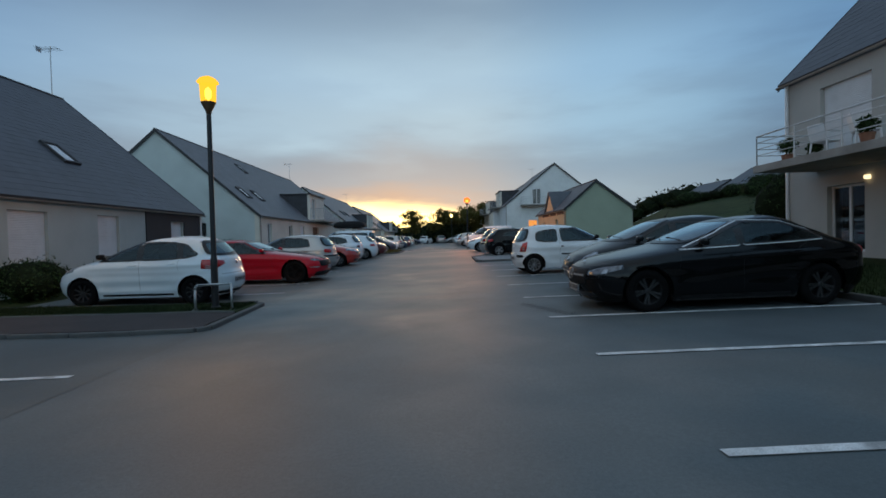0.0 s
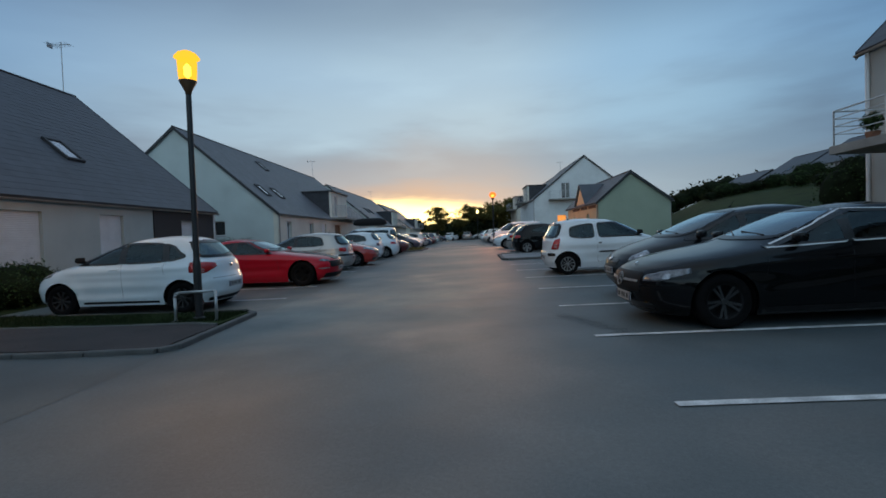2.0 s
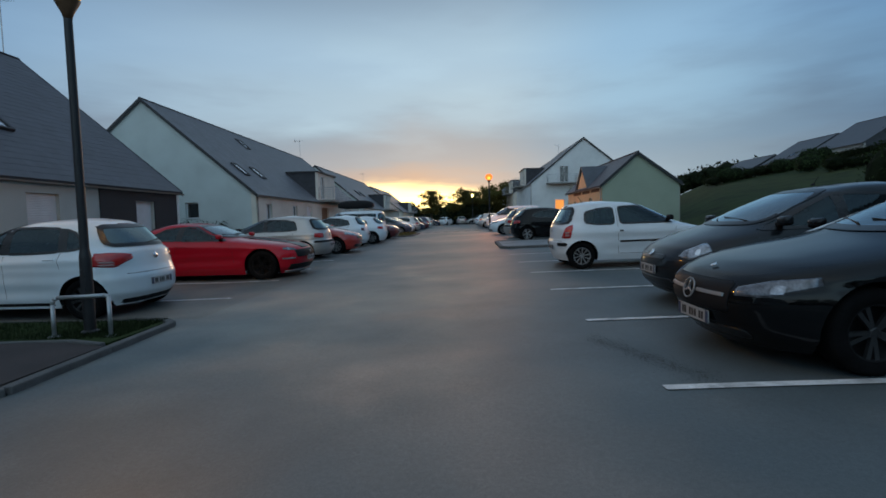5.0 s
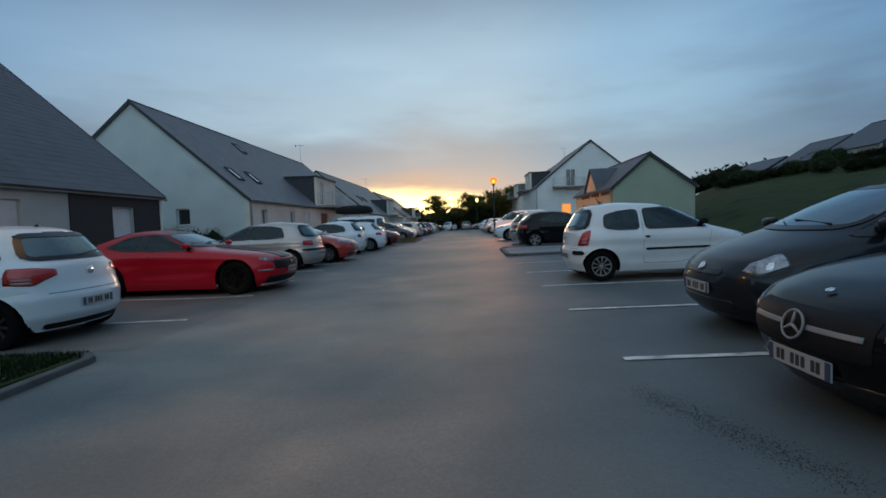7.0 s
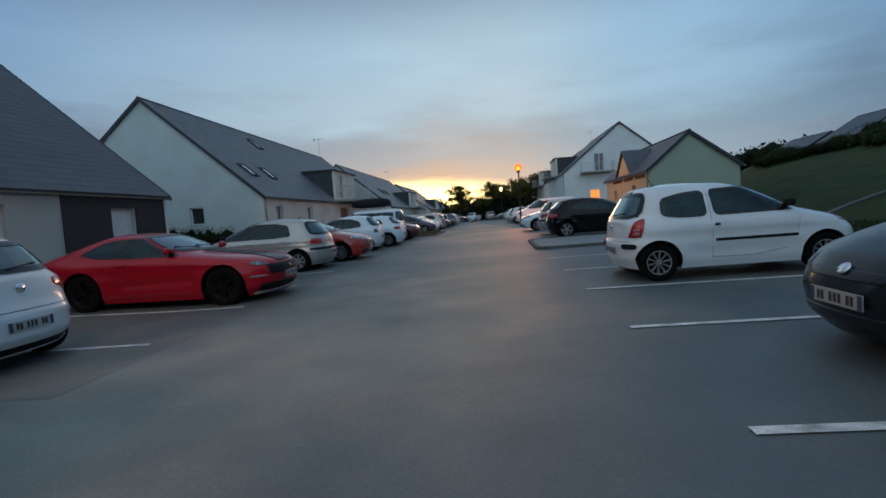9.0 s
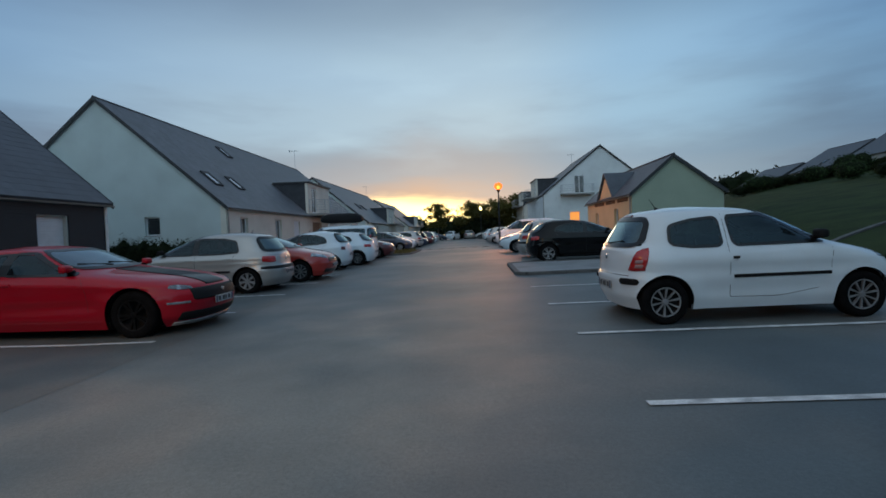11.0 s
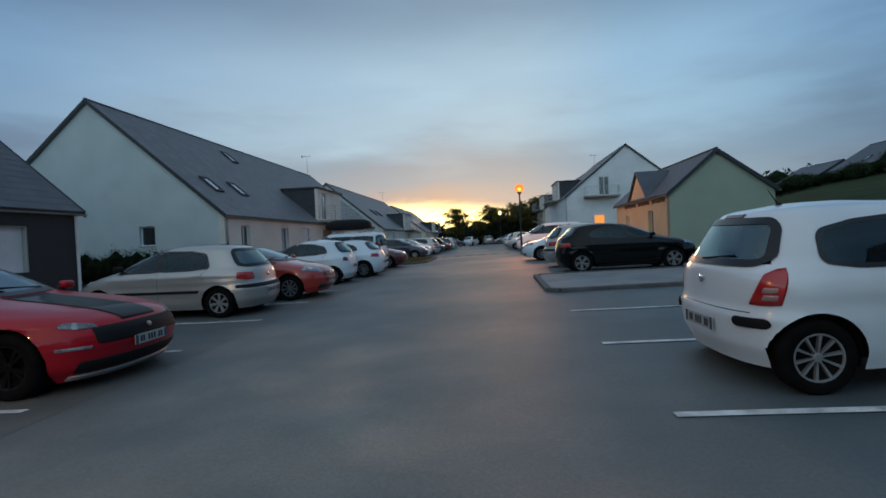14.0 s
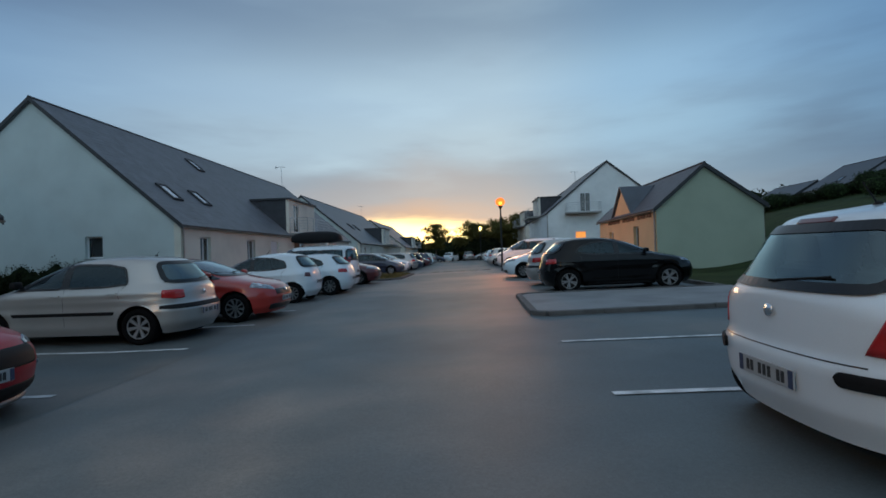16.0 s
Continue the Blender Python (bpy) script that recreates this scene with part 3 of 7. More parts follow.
def gable_house(label, x0, x1, y0, y1, base, eave, ridge, walls="render_white", ridge_x=None, holes_x0=(), holes_x1=(), holes_y0=(),
                overhang=0.16, slates=None, roof_light_x0=(), roof_light_x1=(), side_mats=None, name="house", gutter=(True, True), covering="slate"):
    """A house with its ridge along y. holes_*: (u0, u1, z0, z1, options) along y (or x for y0). The walls are closed all round."""
    h = thing(name, label, "house", "row houses")
    side_mats = side_mats or {}
    th = 0.3
    rx = (x0 + x1) / 2 if ridge_x is None else ridge_x
    places = {
        "x0": lambda u, d, z: Vector((x0 + d, u, z)),
        "x1": lambda u, d, z: Vector((x1 - d, u, z)),
        "y0": lambda u, d, z: Vector((u, y0 + d, z)),
        "y1": lambda u, d, z: Vector((u, y1 - d, z))}
    for key, a, b, holes in (("x0", y0, y1, holes_x0), ("x1", y0, y1, holes_x1), ("y0", x0 + th + 0.002, x1 - th - 0.002, holes_y0), ("y1", x0 + th + 0.002, x1 - th - 0.002, ())):
        bm = wall_sheet(a, b, base, eave, [q[:4] for q in holes], th, places[key])
        part("wall", bm, side_mats.get(key, walls), h)
        for q in holes:
            window(h, places[key], *q[:4], **(q[4] if len(q) > 4 else {}))
    for key, yy, s in (("y0", y0, 1), ("y1", y1, -1)):
        bm = slab_between([(x0 + 0.02, yy, eave + 0.003), (x1 - 0.02, yy, eave + 0.003), (rx, yy, ridge - 0.10)], th, (0, s, 0))
        part("gable", bm, side_mats.get(key, walls), h)
    for x, sgn, vl in ((x0, -1, roof_light_x0), (x1, 1, roof_light_x1)):
        run = abs(rx - x)
        drop = (ridge - eave) / run * overhang
        ea, eb = (x + sgn * overhang, y0 - 0.12, eave - drop + 0.05), (x + sgn * overhang, y1 + 0.12, eave - drop + 0.05)
        ra, rb = (rx, y0 - 0.12, ridge + 0.05), (rx, y1 + 0.12, ridge + 0.05)
        roof = part("roof", slab_between([ea, eb, rb, ra], -0.14), covering, h)
        if slates and slates.get(sgn):
            skip = [(v[0] + 0.12 - 0.02, v[0] + 0.12 + 0.8, v[1], v[1] + 1.18) for v in vl]
            so = new("slate_covering", slate_courses(ea, eb, ra, rb, skip=skip))
            so.data.materials[0] = M[covering]
            so.parent = roof
            tagged(so, "overlapping dark grey roof slates", kind="stuff")
        for v in vl:
            roof_light(roof, ea, eb, ra, v[0] + 0.12, v[1])
        for yy in (y0 - 0.15, y1 + 0.12):
            a, b = Vector((x + sgn * overhang, yy, eave - drop - 0.13)), Vector((rx, yy, ridge - 0.13))
            bm = bmesh.new()
            vs = [bm.verts.new(p + Vector((0, dy, dz))) for p in (a, b) for dy in (0, 0.03) for dz in (0, 0.21)]
            for q in ((0, 1, 3, 2), (4, 5, 7, 6), (0, 1, 5, 4), (2, 3, 7, 6), (0, 2, 6, 4), (1, 3, 7, 5)):
                bm.faces.new([vs[k] for k in q])
            part("bargeboard", bm, "trim_dark", h)
        if gutter[0 if sgn < 0 else 1]:
            bm = bmesh.new()
            gx = x + sgn * (overhang + 0.05)
            ring = [(gx + 0.055 * math.cos(a), eave - drop - 0.03 + 0.055 * math.sin(a)) for a in [math.pi + math.pi * i / 6 for i in range(7)]]
            va = [bm.verts.new((p[0], y0 - 0.1, p[1])) for p in ring]
            vb = [bm.verts.new((p[0], y1 + 0.1, p[1])) for p in ring]
            for i in range(6):
                bm.faces.new((va[i], va[i + 1], vb[i + 1], vb[i]))
            part("gutter", bm, "zinc", h)
            bm = tube(bmesh.new(), (x + sgn * 0.05, y0 + 0.12, base - 0.1), (x + sgn * 0.05, y0 + 0.12, eave - 0.12), 0.04)
            part("downpipe", bm, "zinc", h)
    bm = tube(bmesh.new(), (rx, y0 - 0.14, ridge + 0.045), (rx, y1 + 0.14, ridge + 0.045), 0.07, n=8)
    part("ridge_cap", bm, "trim_dark", h)
    return h


def base_at(*pts):
    return min(gz(x, y) for x, y in pts) - 0.15


SH = dict(shut=1.0)
DOOR_SHUT = dict(shut=1.0, door=True)
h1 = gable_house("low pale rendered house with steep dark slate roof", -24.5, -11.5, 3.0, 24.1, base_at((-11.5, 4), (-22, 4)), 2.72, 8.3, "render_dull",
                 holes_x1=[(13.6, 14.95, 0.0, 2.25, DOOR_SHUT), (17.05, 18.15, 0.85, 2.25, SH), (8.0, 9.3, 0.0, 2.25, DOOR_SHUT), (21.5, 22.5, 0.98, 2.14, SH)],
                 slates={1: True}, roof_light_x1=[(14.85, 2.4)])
bm = bmesh.new()
for y0, y1, z0, z1 in ((19.72, 21.46, -0.25, 2.6), (22.54, 24.08, -0.25, 2.6), (21.46, 22.54, 2.2, 2.6), (21.46, 22.54, -0.25, 0.93)):
    box(bm, -11.5, -11.475, y0, y1, z0, z1)
part("backing", bm, "cladding", h1)
bm = bmesh.new()
for i in range(29):
    z = -0.22 + i * 0.1
    for a, b in ((19.72, 21.46), (22.54, 24.08)) if 0.9 < z < 2.15 else ((19.72, 24.08),):
        if z < 2.55:
            box(bm, -11.472, -11.455, a, b, z, z + 0.096)
part("cladding", bm, "cladding", h1, "dark board cladding on the end bay of the wall")
h2 = gable_house("long pale mint rendered house with slate roof and dormer", -25.0, -11.8, 32.6, 61.5, base_at((-11.8, 32.6), (-22, 32.6)), 3.05, 8.75, "render_cream",
                 ridge_x=-18.4, side_mats={"y0": "render_mint"},
                 holes_x1=[(34.1, 35.0, 1.1, 2.5, dict(bars=2)), (38.8, 39.8, 1.1, 2.5, dict(bars=2)), (42.0, 43.2, 1.2, 2.5, SH), (46.0, 48.2, 0.2, 2.5, dict(leaf="wood", door=True))],
                 holes_y0=[(-16.1, -15.3, 1.65, 2.6, dict(bars=1))],
                 slates={1: True}, covering="slate_pale", roof_light_x1=[(1.75, 2.05), (4.35, 2.05), (9.7, 6.45)])
h3 = gable_house("pale rendered row house with slate roof", -25.0, -11.8, 66.5, 98.0, base_at((-11.8, 66), (-22, 66)), 3.0, 8.5, "render_cream", ridge_x=-18.4, side_mats={"y0": "render_mint"},
                 holes_x1=[(68.5, 69.5, 1.1, 2.5, dict(bars=2)), (72, 73, 1.1, 2.5, dict(bars=2))], covering="slate_pale", roof_light_x1=[(6, 3.0), (9, 3.0)])
h4 = gable_house("pale rendered row house far down the lane", -25.0, -11.8, 104.0, 130.0, base_at((-11.8, 104), (-22, 104)), 3.0, 8.3, "render_cream", ridge_x=-18.4,
                 holes_x1=[(106, 107, 1.1, 2.5, dict(bars=2))], covering="slate_pale")
green = gable_house("small sage green rendered building with slate roof", 9.2, 14.0, 35.4, 45.2, 0.25, 3.15, 5.05, "render_green", ridge_x=11.4,
                    side_mats={"x0": "render_lamplit"}, holes_x0=[(37.8, 38.6, 0.5, 2.4, dict(door=True)), (42.2, 43.0, 0.9, 2.3, dict())], slates={-1: True})
white = gable_house("tall pale grey gabled house with a small balcony", 9.3, 22.6, 67.0, 84.0, 0.2, 5.6, 11.0, "render_white", ridge_x=15.95,
                    holes_y0=[(12.3, 13.4, 0.9, 3.3, dict(leaf="lit_door", door=True))])
bal = gable_house("two-storey beige rendered house with balcony and slate roof", 10.45, 21.0, -6.0, 14.85, 0.1, 5.55, 10.9, "render_grey",
                  holes_x0=[(12.0, 13.55, 3.0, 4.95, DOOR_SHUT), (12.2, 13.35, 0.6, 2.3, dict(bars=2, door=True)), (7.5, 9.2, 3.0, 4.95, DOOR_SHUT), (7.0, 9.4, 0.6, 2.3, dict(bars=2, door=True))],
                  slates={-1: True}, overhang=0.14)
bm = bmesh.new()
box(bm, 9.2, 9.62, 35.395, 35.399, -0.2, 3.12)
part("corner_render", bm, "render_green", green)


# ---- cars ----
M["glass_screen"] = glass_mat("windscreen_glass", (0.05, 0.06, 0.065), 0.14, 0.21, 0.03, (0.78, 0.93, 1.0))
M["glass_back"] = glass_mat("rear_window_glass", (0.12, 0.15, 0.15), 0.05, 0.17, 0.015, (0.74, 0.95, 0.98))
M["glass_car"] = glass_mat("tinted_car_glass", (0.12, 0.16, 0.16), 0.03, 0.048, 0.0, (0.74, 0.92, 0.98))
M["frit"] = material("black_glass_border", (0.006, 0.006, 0.007), 0.25, var=0.1, bump=0)
M["tyre"] = material("tyre_rubber", (0.007, 0.007, 0.0075), 0.95, var=0.25, scale=8, bump=0.3)
M["tyre"].node_tree.nodes["Principled BSDF"].inputs["Specular IOR Level"].default_value = 0.08
M["alloy"] = material("silver_wheel", (0.26, 0.27, 0.28), 0.4, metal=0.25, var=0.1, bump=0.02)
M["alloy_dark"] = material("black_wheel", (0.006, 0.006, 0.0065), 0.6, metal=0.0, var=0.2, bump=0.02)
M["alloy_grey"] = material("dim_grey_wheel", (0.20, 0.205, 0.21), 0.4, metal=0.3, var=0.15, bump=0.02)
M["alloy_dark"].node_tree.nodes["Principled BSDF"].inputs["Specular IOR Level"].default_value = 0.1
M["plastic"] = material("black_plastic", (0.010, 0.010, 0.011), 0.6, var=0.2, bump=0.05)
M["plastic"].node_tree.nodes["Principled BSDF"].inputs["Specular IOR Level"].default_value = 0.2
M["seat_cloth"] = material("dark_seat_cloth", (0.03, 0.03, 0.033), 0.95, var=0.25, scale=10, bump=0.2)
M["chrome"] = material("chrome", (0.75, 0.76, 0.78), 0.12, metal=1.0, var=0.03, bump=0)
# chrome window line, its pale colour painted for the sky it would mirror
M["trim_bright"] = material("sky_pale_chrome_trim", (0.72, 0.74, 0.76), 0.35, metal=0.3, var=0.04, bump=0)
M["wheel_dim"] = material("dark_grey_wheel", (0.04, 0.041, 0.043), 0.35, metal=0.4, var=0.15, bump=0.02)
M["tail_red"] = material("red_lamp_lens", (0.42, 0.012, 0.012), 0.15, var=0.12, scale=12, bump=0, coat=0.8)
M["tail_clear"] = material("clear_lamp_lens", (0.34, 0.20, 0.20), 0.15, var=0.12, scale=12, bump=0, coat=0.8)
M["headlamp"] = material("headlamp_lens", (0.30, 0.33, 0.37), 0.10, metal=0.5, var=0.4, scale=14, bump=0, coat=1.0)
M["headlamp_dark"] = material("dim_headlamp_lens", (0.035, 0.038, 0.042), 0.12, metal=0.4, var=0.3, scale=14, bump=0, coat=1.0)
M["headlamp_mid"] = material("shaded_headlamp_lens", (0.12, 0.13, 0.15), 0.12, metal=0.4, var=0.4, scale=14, bump=0, coat=1.0)
M["plate"] = material("white_number_plate", (0.36, 0.37, 0.37), 0.5, var=0.06, bump=0)
M["plate_ink"] = material("plate_bars", (0.03, 0.03, 0.03), 0.6, bump=0)
M["plate_blue"] = material("plate_blue_band", (0.04, 0.055, 0.11), 0.5, bump=0)
M["white_paint"] = paint("white_car_paint", (0.68, 0.75, 0.79))
M["red_paint"] = paint("red_car_paint", (0.33, 0.003, 0.014), rough=0.35, spec=0.15, coat=0.55)
M["black_paint"] = paint("black_car_paint", (0.002, 0.0026, 0.0034), rough=0.3, spec=0.03, coat=0.58)
M["grey_paint"] = paint("charcoal_car_paint", (0.008, 0.011, 0.014), rough=0.3, spec=0.10, coat=0.55)
M["silver_paint"] = paint("silver_car_paint", (0.44, 0.43, 0.41), metal=0.6)
M["orange_paint"] = paint("orange_red_car_paint", (0.36, 0.026, 0.018))
M["wine_paint"] = paint("dark_red_car_paint", (0.10, 0.012, 0.014))
M["blue_paint"] = paint("dark_blue_car_paint", (0.02, 0.03, 0.06))
M["stripe"] = paint("black_bonnet_stripe", (0.005, 0.005, 0.006), rough=0.4, spec=0.1, coat=0.3)


def lerp_table(rows, k):
    zs, vs = [r[0] for r in rows], [r[1] for r in rows]
    # a smoothed reading of the table, so that the panels bend without creases
    if len(rows) < 3:
        return float(np.interp(k, zs, vs))
    d = 0.022
    return float(np.mean([np.interp(min(max(k + e, zs[0]), zs[-1]), zs, vs) for e in (-d, -d / 2, 0, d / 2, d)]))


class Shell:
    """The skin of a car as a stack of level outlines: nose line, tail line and half-width over height. The nose points to +x."""

    def __init__(s, spec):
        s.p = spec
        s.top = spec["front"][-1][0]
        s.low = spec["front"][0][0]
        s.cache = {}

    def at(s, z):
        z = min(max(z, s.low), s.top)
        k = round(z, 4)
        if k not in s.cache:
            c = smooth01((z - s.p["belt"] + 0.12) / 0.2)
            lower, upper = s.p.get("tail_square", (9.0, 4.8))
            s.cache[k] = (lerp_table(s.p["rear"], z), lerp_table(s.p["front"], z), lerp_table(s.p["width"], z), lower - (lower - upper) * c, 8.0 - 3.2 * c)
        return s.cache[k]

    def outline(s, u, z, side):
        xr, xf, w, nr, nf = s.at(z)
        q = abs(2 * u - 1)
        h = max(0.0, 1 - q ** (nr if u < 0.5 else nf)) ** (1 / 2.4)
        x = xr + u * (xf - xr)
        y = w * h
        if q < 0.97:   # pressed lines and hollows of the flank
            for x0, z0, x1, z1, depth, broad in s.p.get("creases", ()):
                k = (x - x0) / (x1 - x0)
                e = (z - z0 - (z1 - z0) * min(1.0, max(0.0, k))) / broad
                if abs(e) < 3 and -0.1 < k < 1.1:
                    y += depth * math.exp(-e * e) * smooth01((k + 0.1) / 0.25) * smooth01((1.1 - k) / 0.25) * smooth01((0.97 - q) / 0.1)
        return Vector((x, side * y, z))

    def side(s, x, z, side):
        xr, xf, *_ = s.at(z)
        return s.outline(min(1.0, max(0.0, (x - xr) / (xf - xr))), z, side)

    def u_of_y(s, y, z, front):
        xr, xf, w, nr, nf = s.at(z)
        q = max(0.0, 1 - min(1.0, abs(y) / w) ** 2.4) ** (1 / (nf if front else nr))
        return (1 + q) / 2 if front else (1 - q) / 2

    def end(s, y, z, front):
        p = s.outline(s.u_of_y(y, z, front), z, 1 if y >= 0 else -1)
        p.y = y
        return p

    def wrap(s, ya, xb, k, z, side, front):
        """A point that goes from |y| = ya on the end face round the corner to x = xb on the flank, as k goes from 0 to 1."""
        xr, xf, *_ = s.at(z)
        ua = s.u_of_y(ya, z, front)
        ub = (xb - xr) / (xf - xr)
        if front:
            ua, ub = 1 - ua, 1 - ub
        ua, ub = max(ua, 1e-5), max(ub, 2e-5)
        u = ua * (ub / ua) ** k
        return s.outline(1 - u if front else u, z, side)


def resample(line, n):
    out = []
    for i in range(n):
        t = i / (n - 1) * (len(line) - 1)
        j = min(int(t), len(line) - 2)
        f = t - j
        out.append(tuple(a + (b - a) * f for a, b in zip(line[j], line[j + 1])))
    return out


def inside(poly, x, y):
    c = False
    for (x0, y0), (x1, y1) in zip(poly, poly[1:] + poly[:1]):
        if (y0 > y) != (y1 > y) and x < (x1 - x0) * (y - y0) / (y1 - y0) + x0:
            c = not c
    return c


def patch(fn, lower, upper, nu=10, nv=4, off=0.004, skirt=0.012):
    """A skin piece between two lines of the pattern plane, laid off metres proud of the surface fn, with a turned-in edge."""
    lo, hi = resample(lower, nu), resample(upper, nu)
    bm = bmesh.new()
    g = [[bm.verts.new(fn(*(a + (b - a) * j / nv for a, b in zip(lo[i], hi[i])))) for j in range(nv + 1)] for i in range(nu)]
    for i in range(nu - 1):
        for j in range(nv):
            bm.faces.new((g[i][j], g[i + 1][j], g[i + 1][j + 1], g[i][j + 1]))
    bm.normal_update()
    c = sum((v.co for v in bm.verts), Vector()) / len(bm.verts)
    mid = g[nu // 2][nv // 2]
    out = Vector((c.x * 0.35, c.y, c.z - 0.5))
    if mid.normal.dot(out) < 0:
        for f in bm.faces:
            f.normal_flip()
        bm.normal_update()
    moves = [(v, v.normal.copy()) for v in bm.verts]
    rim = [g[i][0] for i in range(nu)] + [g[-1][j] for j in range(1, nv + 1)] + [g[i][nv] for i in range(nu - 2, -1, -1)] + [g[0][j] for j in range(nv - 1, 0, -1)]
    for v, n in moves:
        v.co += n * off
    if skirt:
        norm = dict(moves)
        low = [bm.verts.new(v.co - norm[v] * (skirt + off)) for v in rim]
        for i in range(len(rim)):
            j = (i + 1) % len(rim)
            bm.faces.new((rim[i], rim[j], low[j], low[i]))
    return bm


def grow(lower, upper, d):
    """The lines of a pattern piece, pushed out by d square to its outline."""
    ring = list(lower) + list(upper)[::-1]
    n = len(ring)
    area = sum(ring[i][0] * ring[(i + 1) % n][1] - ring[(i + 1) % n][0] * ring[i][1] for i in range(n))
    turn = 1 if area > 0 else -1
    out = []
    for i in range(n):
        k, m = i - 1, (i + 1) % n
        while math.dist(ring[k], ring[i]) < 1e-5 and k > i - n:
            k -= 1
        while math.dist(ring[m], ring[i]) < 1e-5 and m != i:
            m = (m + 1) % n
        nx = ny = 0.0
        for a, b in ((ring[k], ring[i]), (ring[i], ring[m])):
            l = max(math.dist(a, b), 1e-6)
            nx, ny = nx + turn * (b[1] - a[1]) / l, ny - turn * (b[0] - a[0]) / l
        f = d / max(1.0, (nx * nx + ny * ny) / 2)
        out.append((ring[i][0] + nx * f, ring[i][1] + ny * f))
    return out[:len(lower)], out[len(lower):][::-1]


def rounded(lower, upper, r=0.07, n=26):
    """The two lines of a pattern piece, drawn together at the ends so that its corners are round."""
    lo, up = resample(lower, n), resample(upper, n)
    # closer samples towards the ends
    ks = [0.5 - 0.5 * math.cos(math.pi * i / (n - 1)) for i in range(n)]

    def pick(line, t):
        x = t * (n - 1)
        j = min(int(x), n - 2)
        return tuple(a + (b - a) * (x - j) for a, b in zip(line[j], line[j + 1]))
    a, b = [], []
    length = abs(lower[-1][0] - lower[0][0])
    for t in ks:
        p, q = pick(lo, t), pick(up, t)
        e = min(t, 1 - t) * length
        h = abs(q[1] - p[1])
        rr = min(r, 0.48 * h)
        cut = rr - math.sqrt(max(0.0, rr * rr - (rr - e) ** 2)) if e < rr else 0.0
        f = cut / max(h, 1e-6)
        a.append(tuple(u + (v - u) * f for u, v in zip(p, q)))
        b.append(tuple(v + (u - v) * f for u, v in zip(p, q)))
    return a, b


def border(fn, lower, upper, inner=0.024, outer=0.012, off=0.007):
    n = 28
    la, ua = grow(lower, upper, outer)
    lb, ub = grow(lower, upper, -inner)
    la, ua, lb, ub = (resample(q, n) for q in (la, ua, lb, ub))
    big, small = la + ua[::-1], lb + ub[::-1]
    bm = bmesh.new()
    A, B = [bm.verts.new(fn(*p)) for p in big], [bm.verts.new(fn(*p)) for p in small]
    for i in range(len(A)):
        j = (i + 1) % len(A)
        bm.faces.new((A[i], A[j], B[j], B[i]))
    e = 0.012
    for v, (a, b) in zip(A + B, big + small):
        n2 = (fn(a + e, b) - fn(a - e, b)).cross(fn(a, b + e) - fn(a, b - e)).normalized()
        if n2.dot(Vector((v.co.x * 0.35, v.co.y, v.co.z - 0.5))) < 0:
            n2 = -n2
        v.co += n2 * off
    return bm


def wheel_parts(style, radius, width, colour):
    """Tyre and rim about the y axis, outer face to +y."""
    tyre = bmesh.new()
    w = width / 2
    revolve(tyre, [(radius * 0.66, -w), (radius * 0.90, -w * 1.04), (radius * 0.985, -w * 0.86), (radius, -w * 0.6), (radius, w * 0.6), (radius * 0.985, w * 0.86), (radius * 0.90, w * 1.04), (radius * 0.66, w), (radius * 0.64, w * 0.6)], 36, cap=False)
    rim = bmesh.new()
    R = radius * 0.66
    revolve(rim, [(R, w * 0.97), (R * 0.95, w * 0.99), (R * 0.90, w * 0.72), (R * 0.88, w * 0.15), (0.02, w * 0.1)], 36, cap=False)
    spokes = bmesh.new()
    n = {"five": 5, "ten": 10, "nine": 9, "mesh": 7}[style]
    half = {"five": (0.013, 0.017), "ten": (0.005, 0.012), "nine": (0.012, 0.020), "mesh": (0.016, 0.032)}[style]
    if style == "five":   # five pairs of slim spokes
        angles = [2 * math.pi * i / 5 + 0.2 + d for i in range(5) for d in (-0.17, 0.17)]
    else:
        angles = [2 * math.pi * i / n + 0.2 for i in range(n)]
    for a in angles:
        vs = []
        for r, hw, z in ((R * 0.14, half[0], w * 0.80), (R * 0.95, half[1], w * 0.92)):
            for s in (-1, 1):
                x, y = r * math.cos(a) - s * hw * math.sin(a), r * math.sin(a) + s * hw * math.cos(a)
                vs += [spokes.verts.new((x, y, z)), spokes.verts.new((x, y, z - 0.03))]
        for q in ((0, 2, 6, 4), (1, 3, 7, 5), (0, 1, 5, 4), (2, 3, 7, 6), (4, 5, 7, 6), (0, 1, 3, 2)):
            spokes.faces.new([vs[k] for k in q])
    if colour in ("alloy", "alloy_grey"):   # the bright lip of the wheel
        revolve(spokes, [(R * 0.99, w * 0.96), (R * 0.985, w * 1.0), (R * 0.91, w * 0.99), (R * 0.90, w * 0.86)], 32, cap=False)
    revolve(spokes, [(0.001, w * 0.86), (R * 0.14, w * 0.85), (R * 0.2, w * 0.78), (R * 0.2, w * 0.5)], 20)
    turn = Matrix.Rotation(-math.pi / 2, 4, "X")
    for b in (tyre, rim, spokes):
        bmesh.ops.transform(b, matrix=turn, verts=b.verts)
    back = "plastic"
    return [("tyre", bake("tyre", tyre, "tyre", True), ""), ("rim", bake("rim", rim, back, True), ""), ("spokes", bake("spokes", spokes, colour), "")]


def add_wheel(car_ob, meshes, x, y, z, side):
    e = new("wheel")
    e.empty_display_size = 0.1
    e.parent = car_ob
    e.matrix_basis = Matrix.Translation((x, y, z)) @ (Matrix.Identity(4) if side > 0 else Matrix.Rotation(math.pi, 4, "Z"))
    for n, me, lb in meshes:
        o = new(n, me)
        o.parent = e
    return e


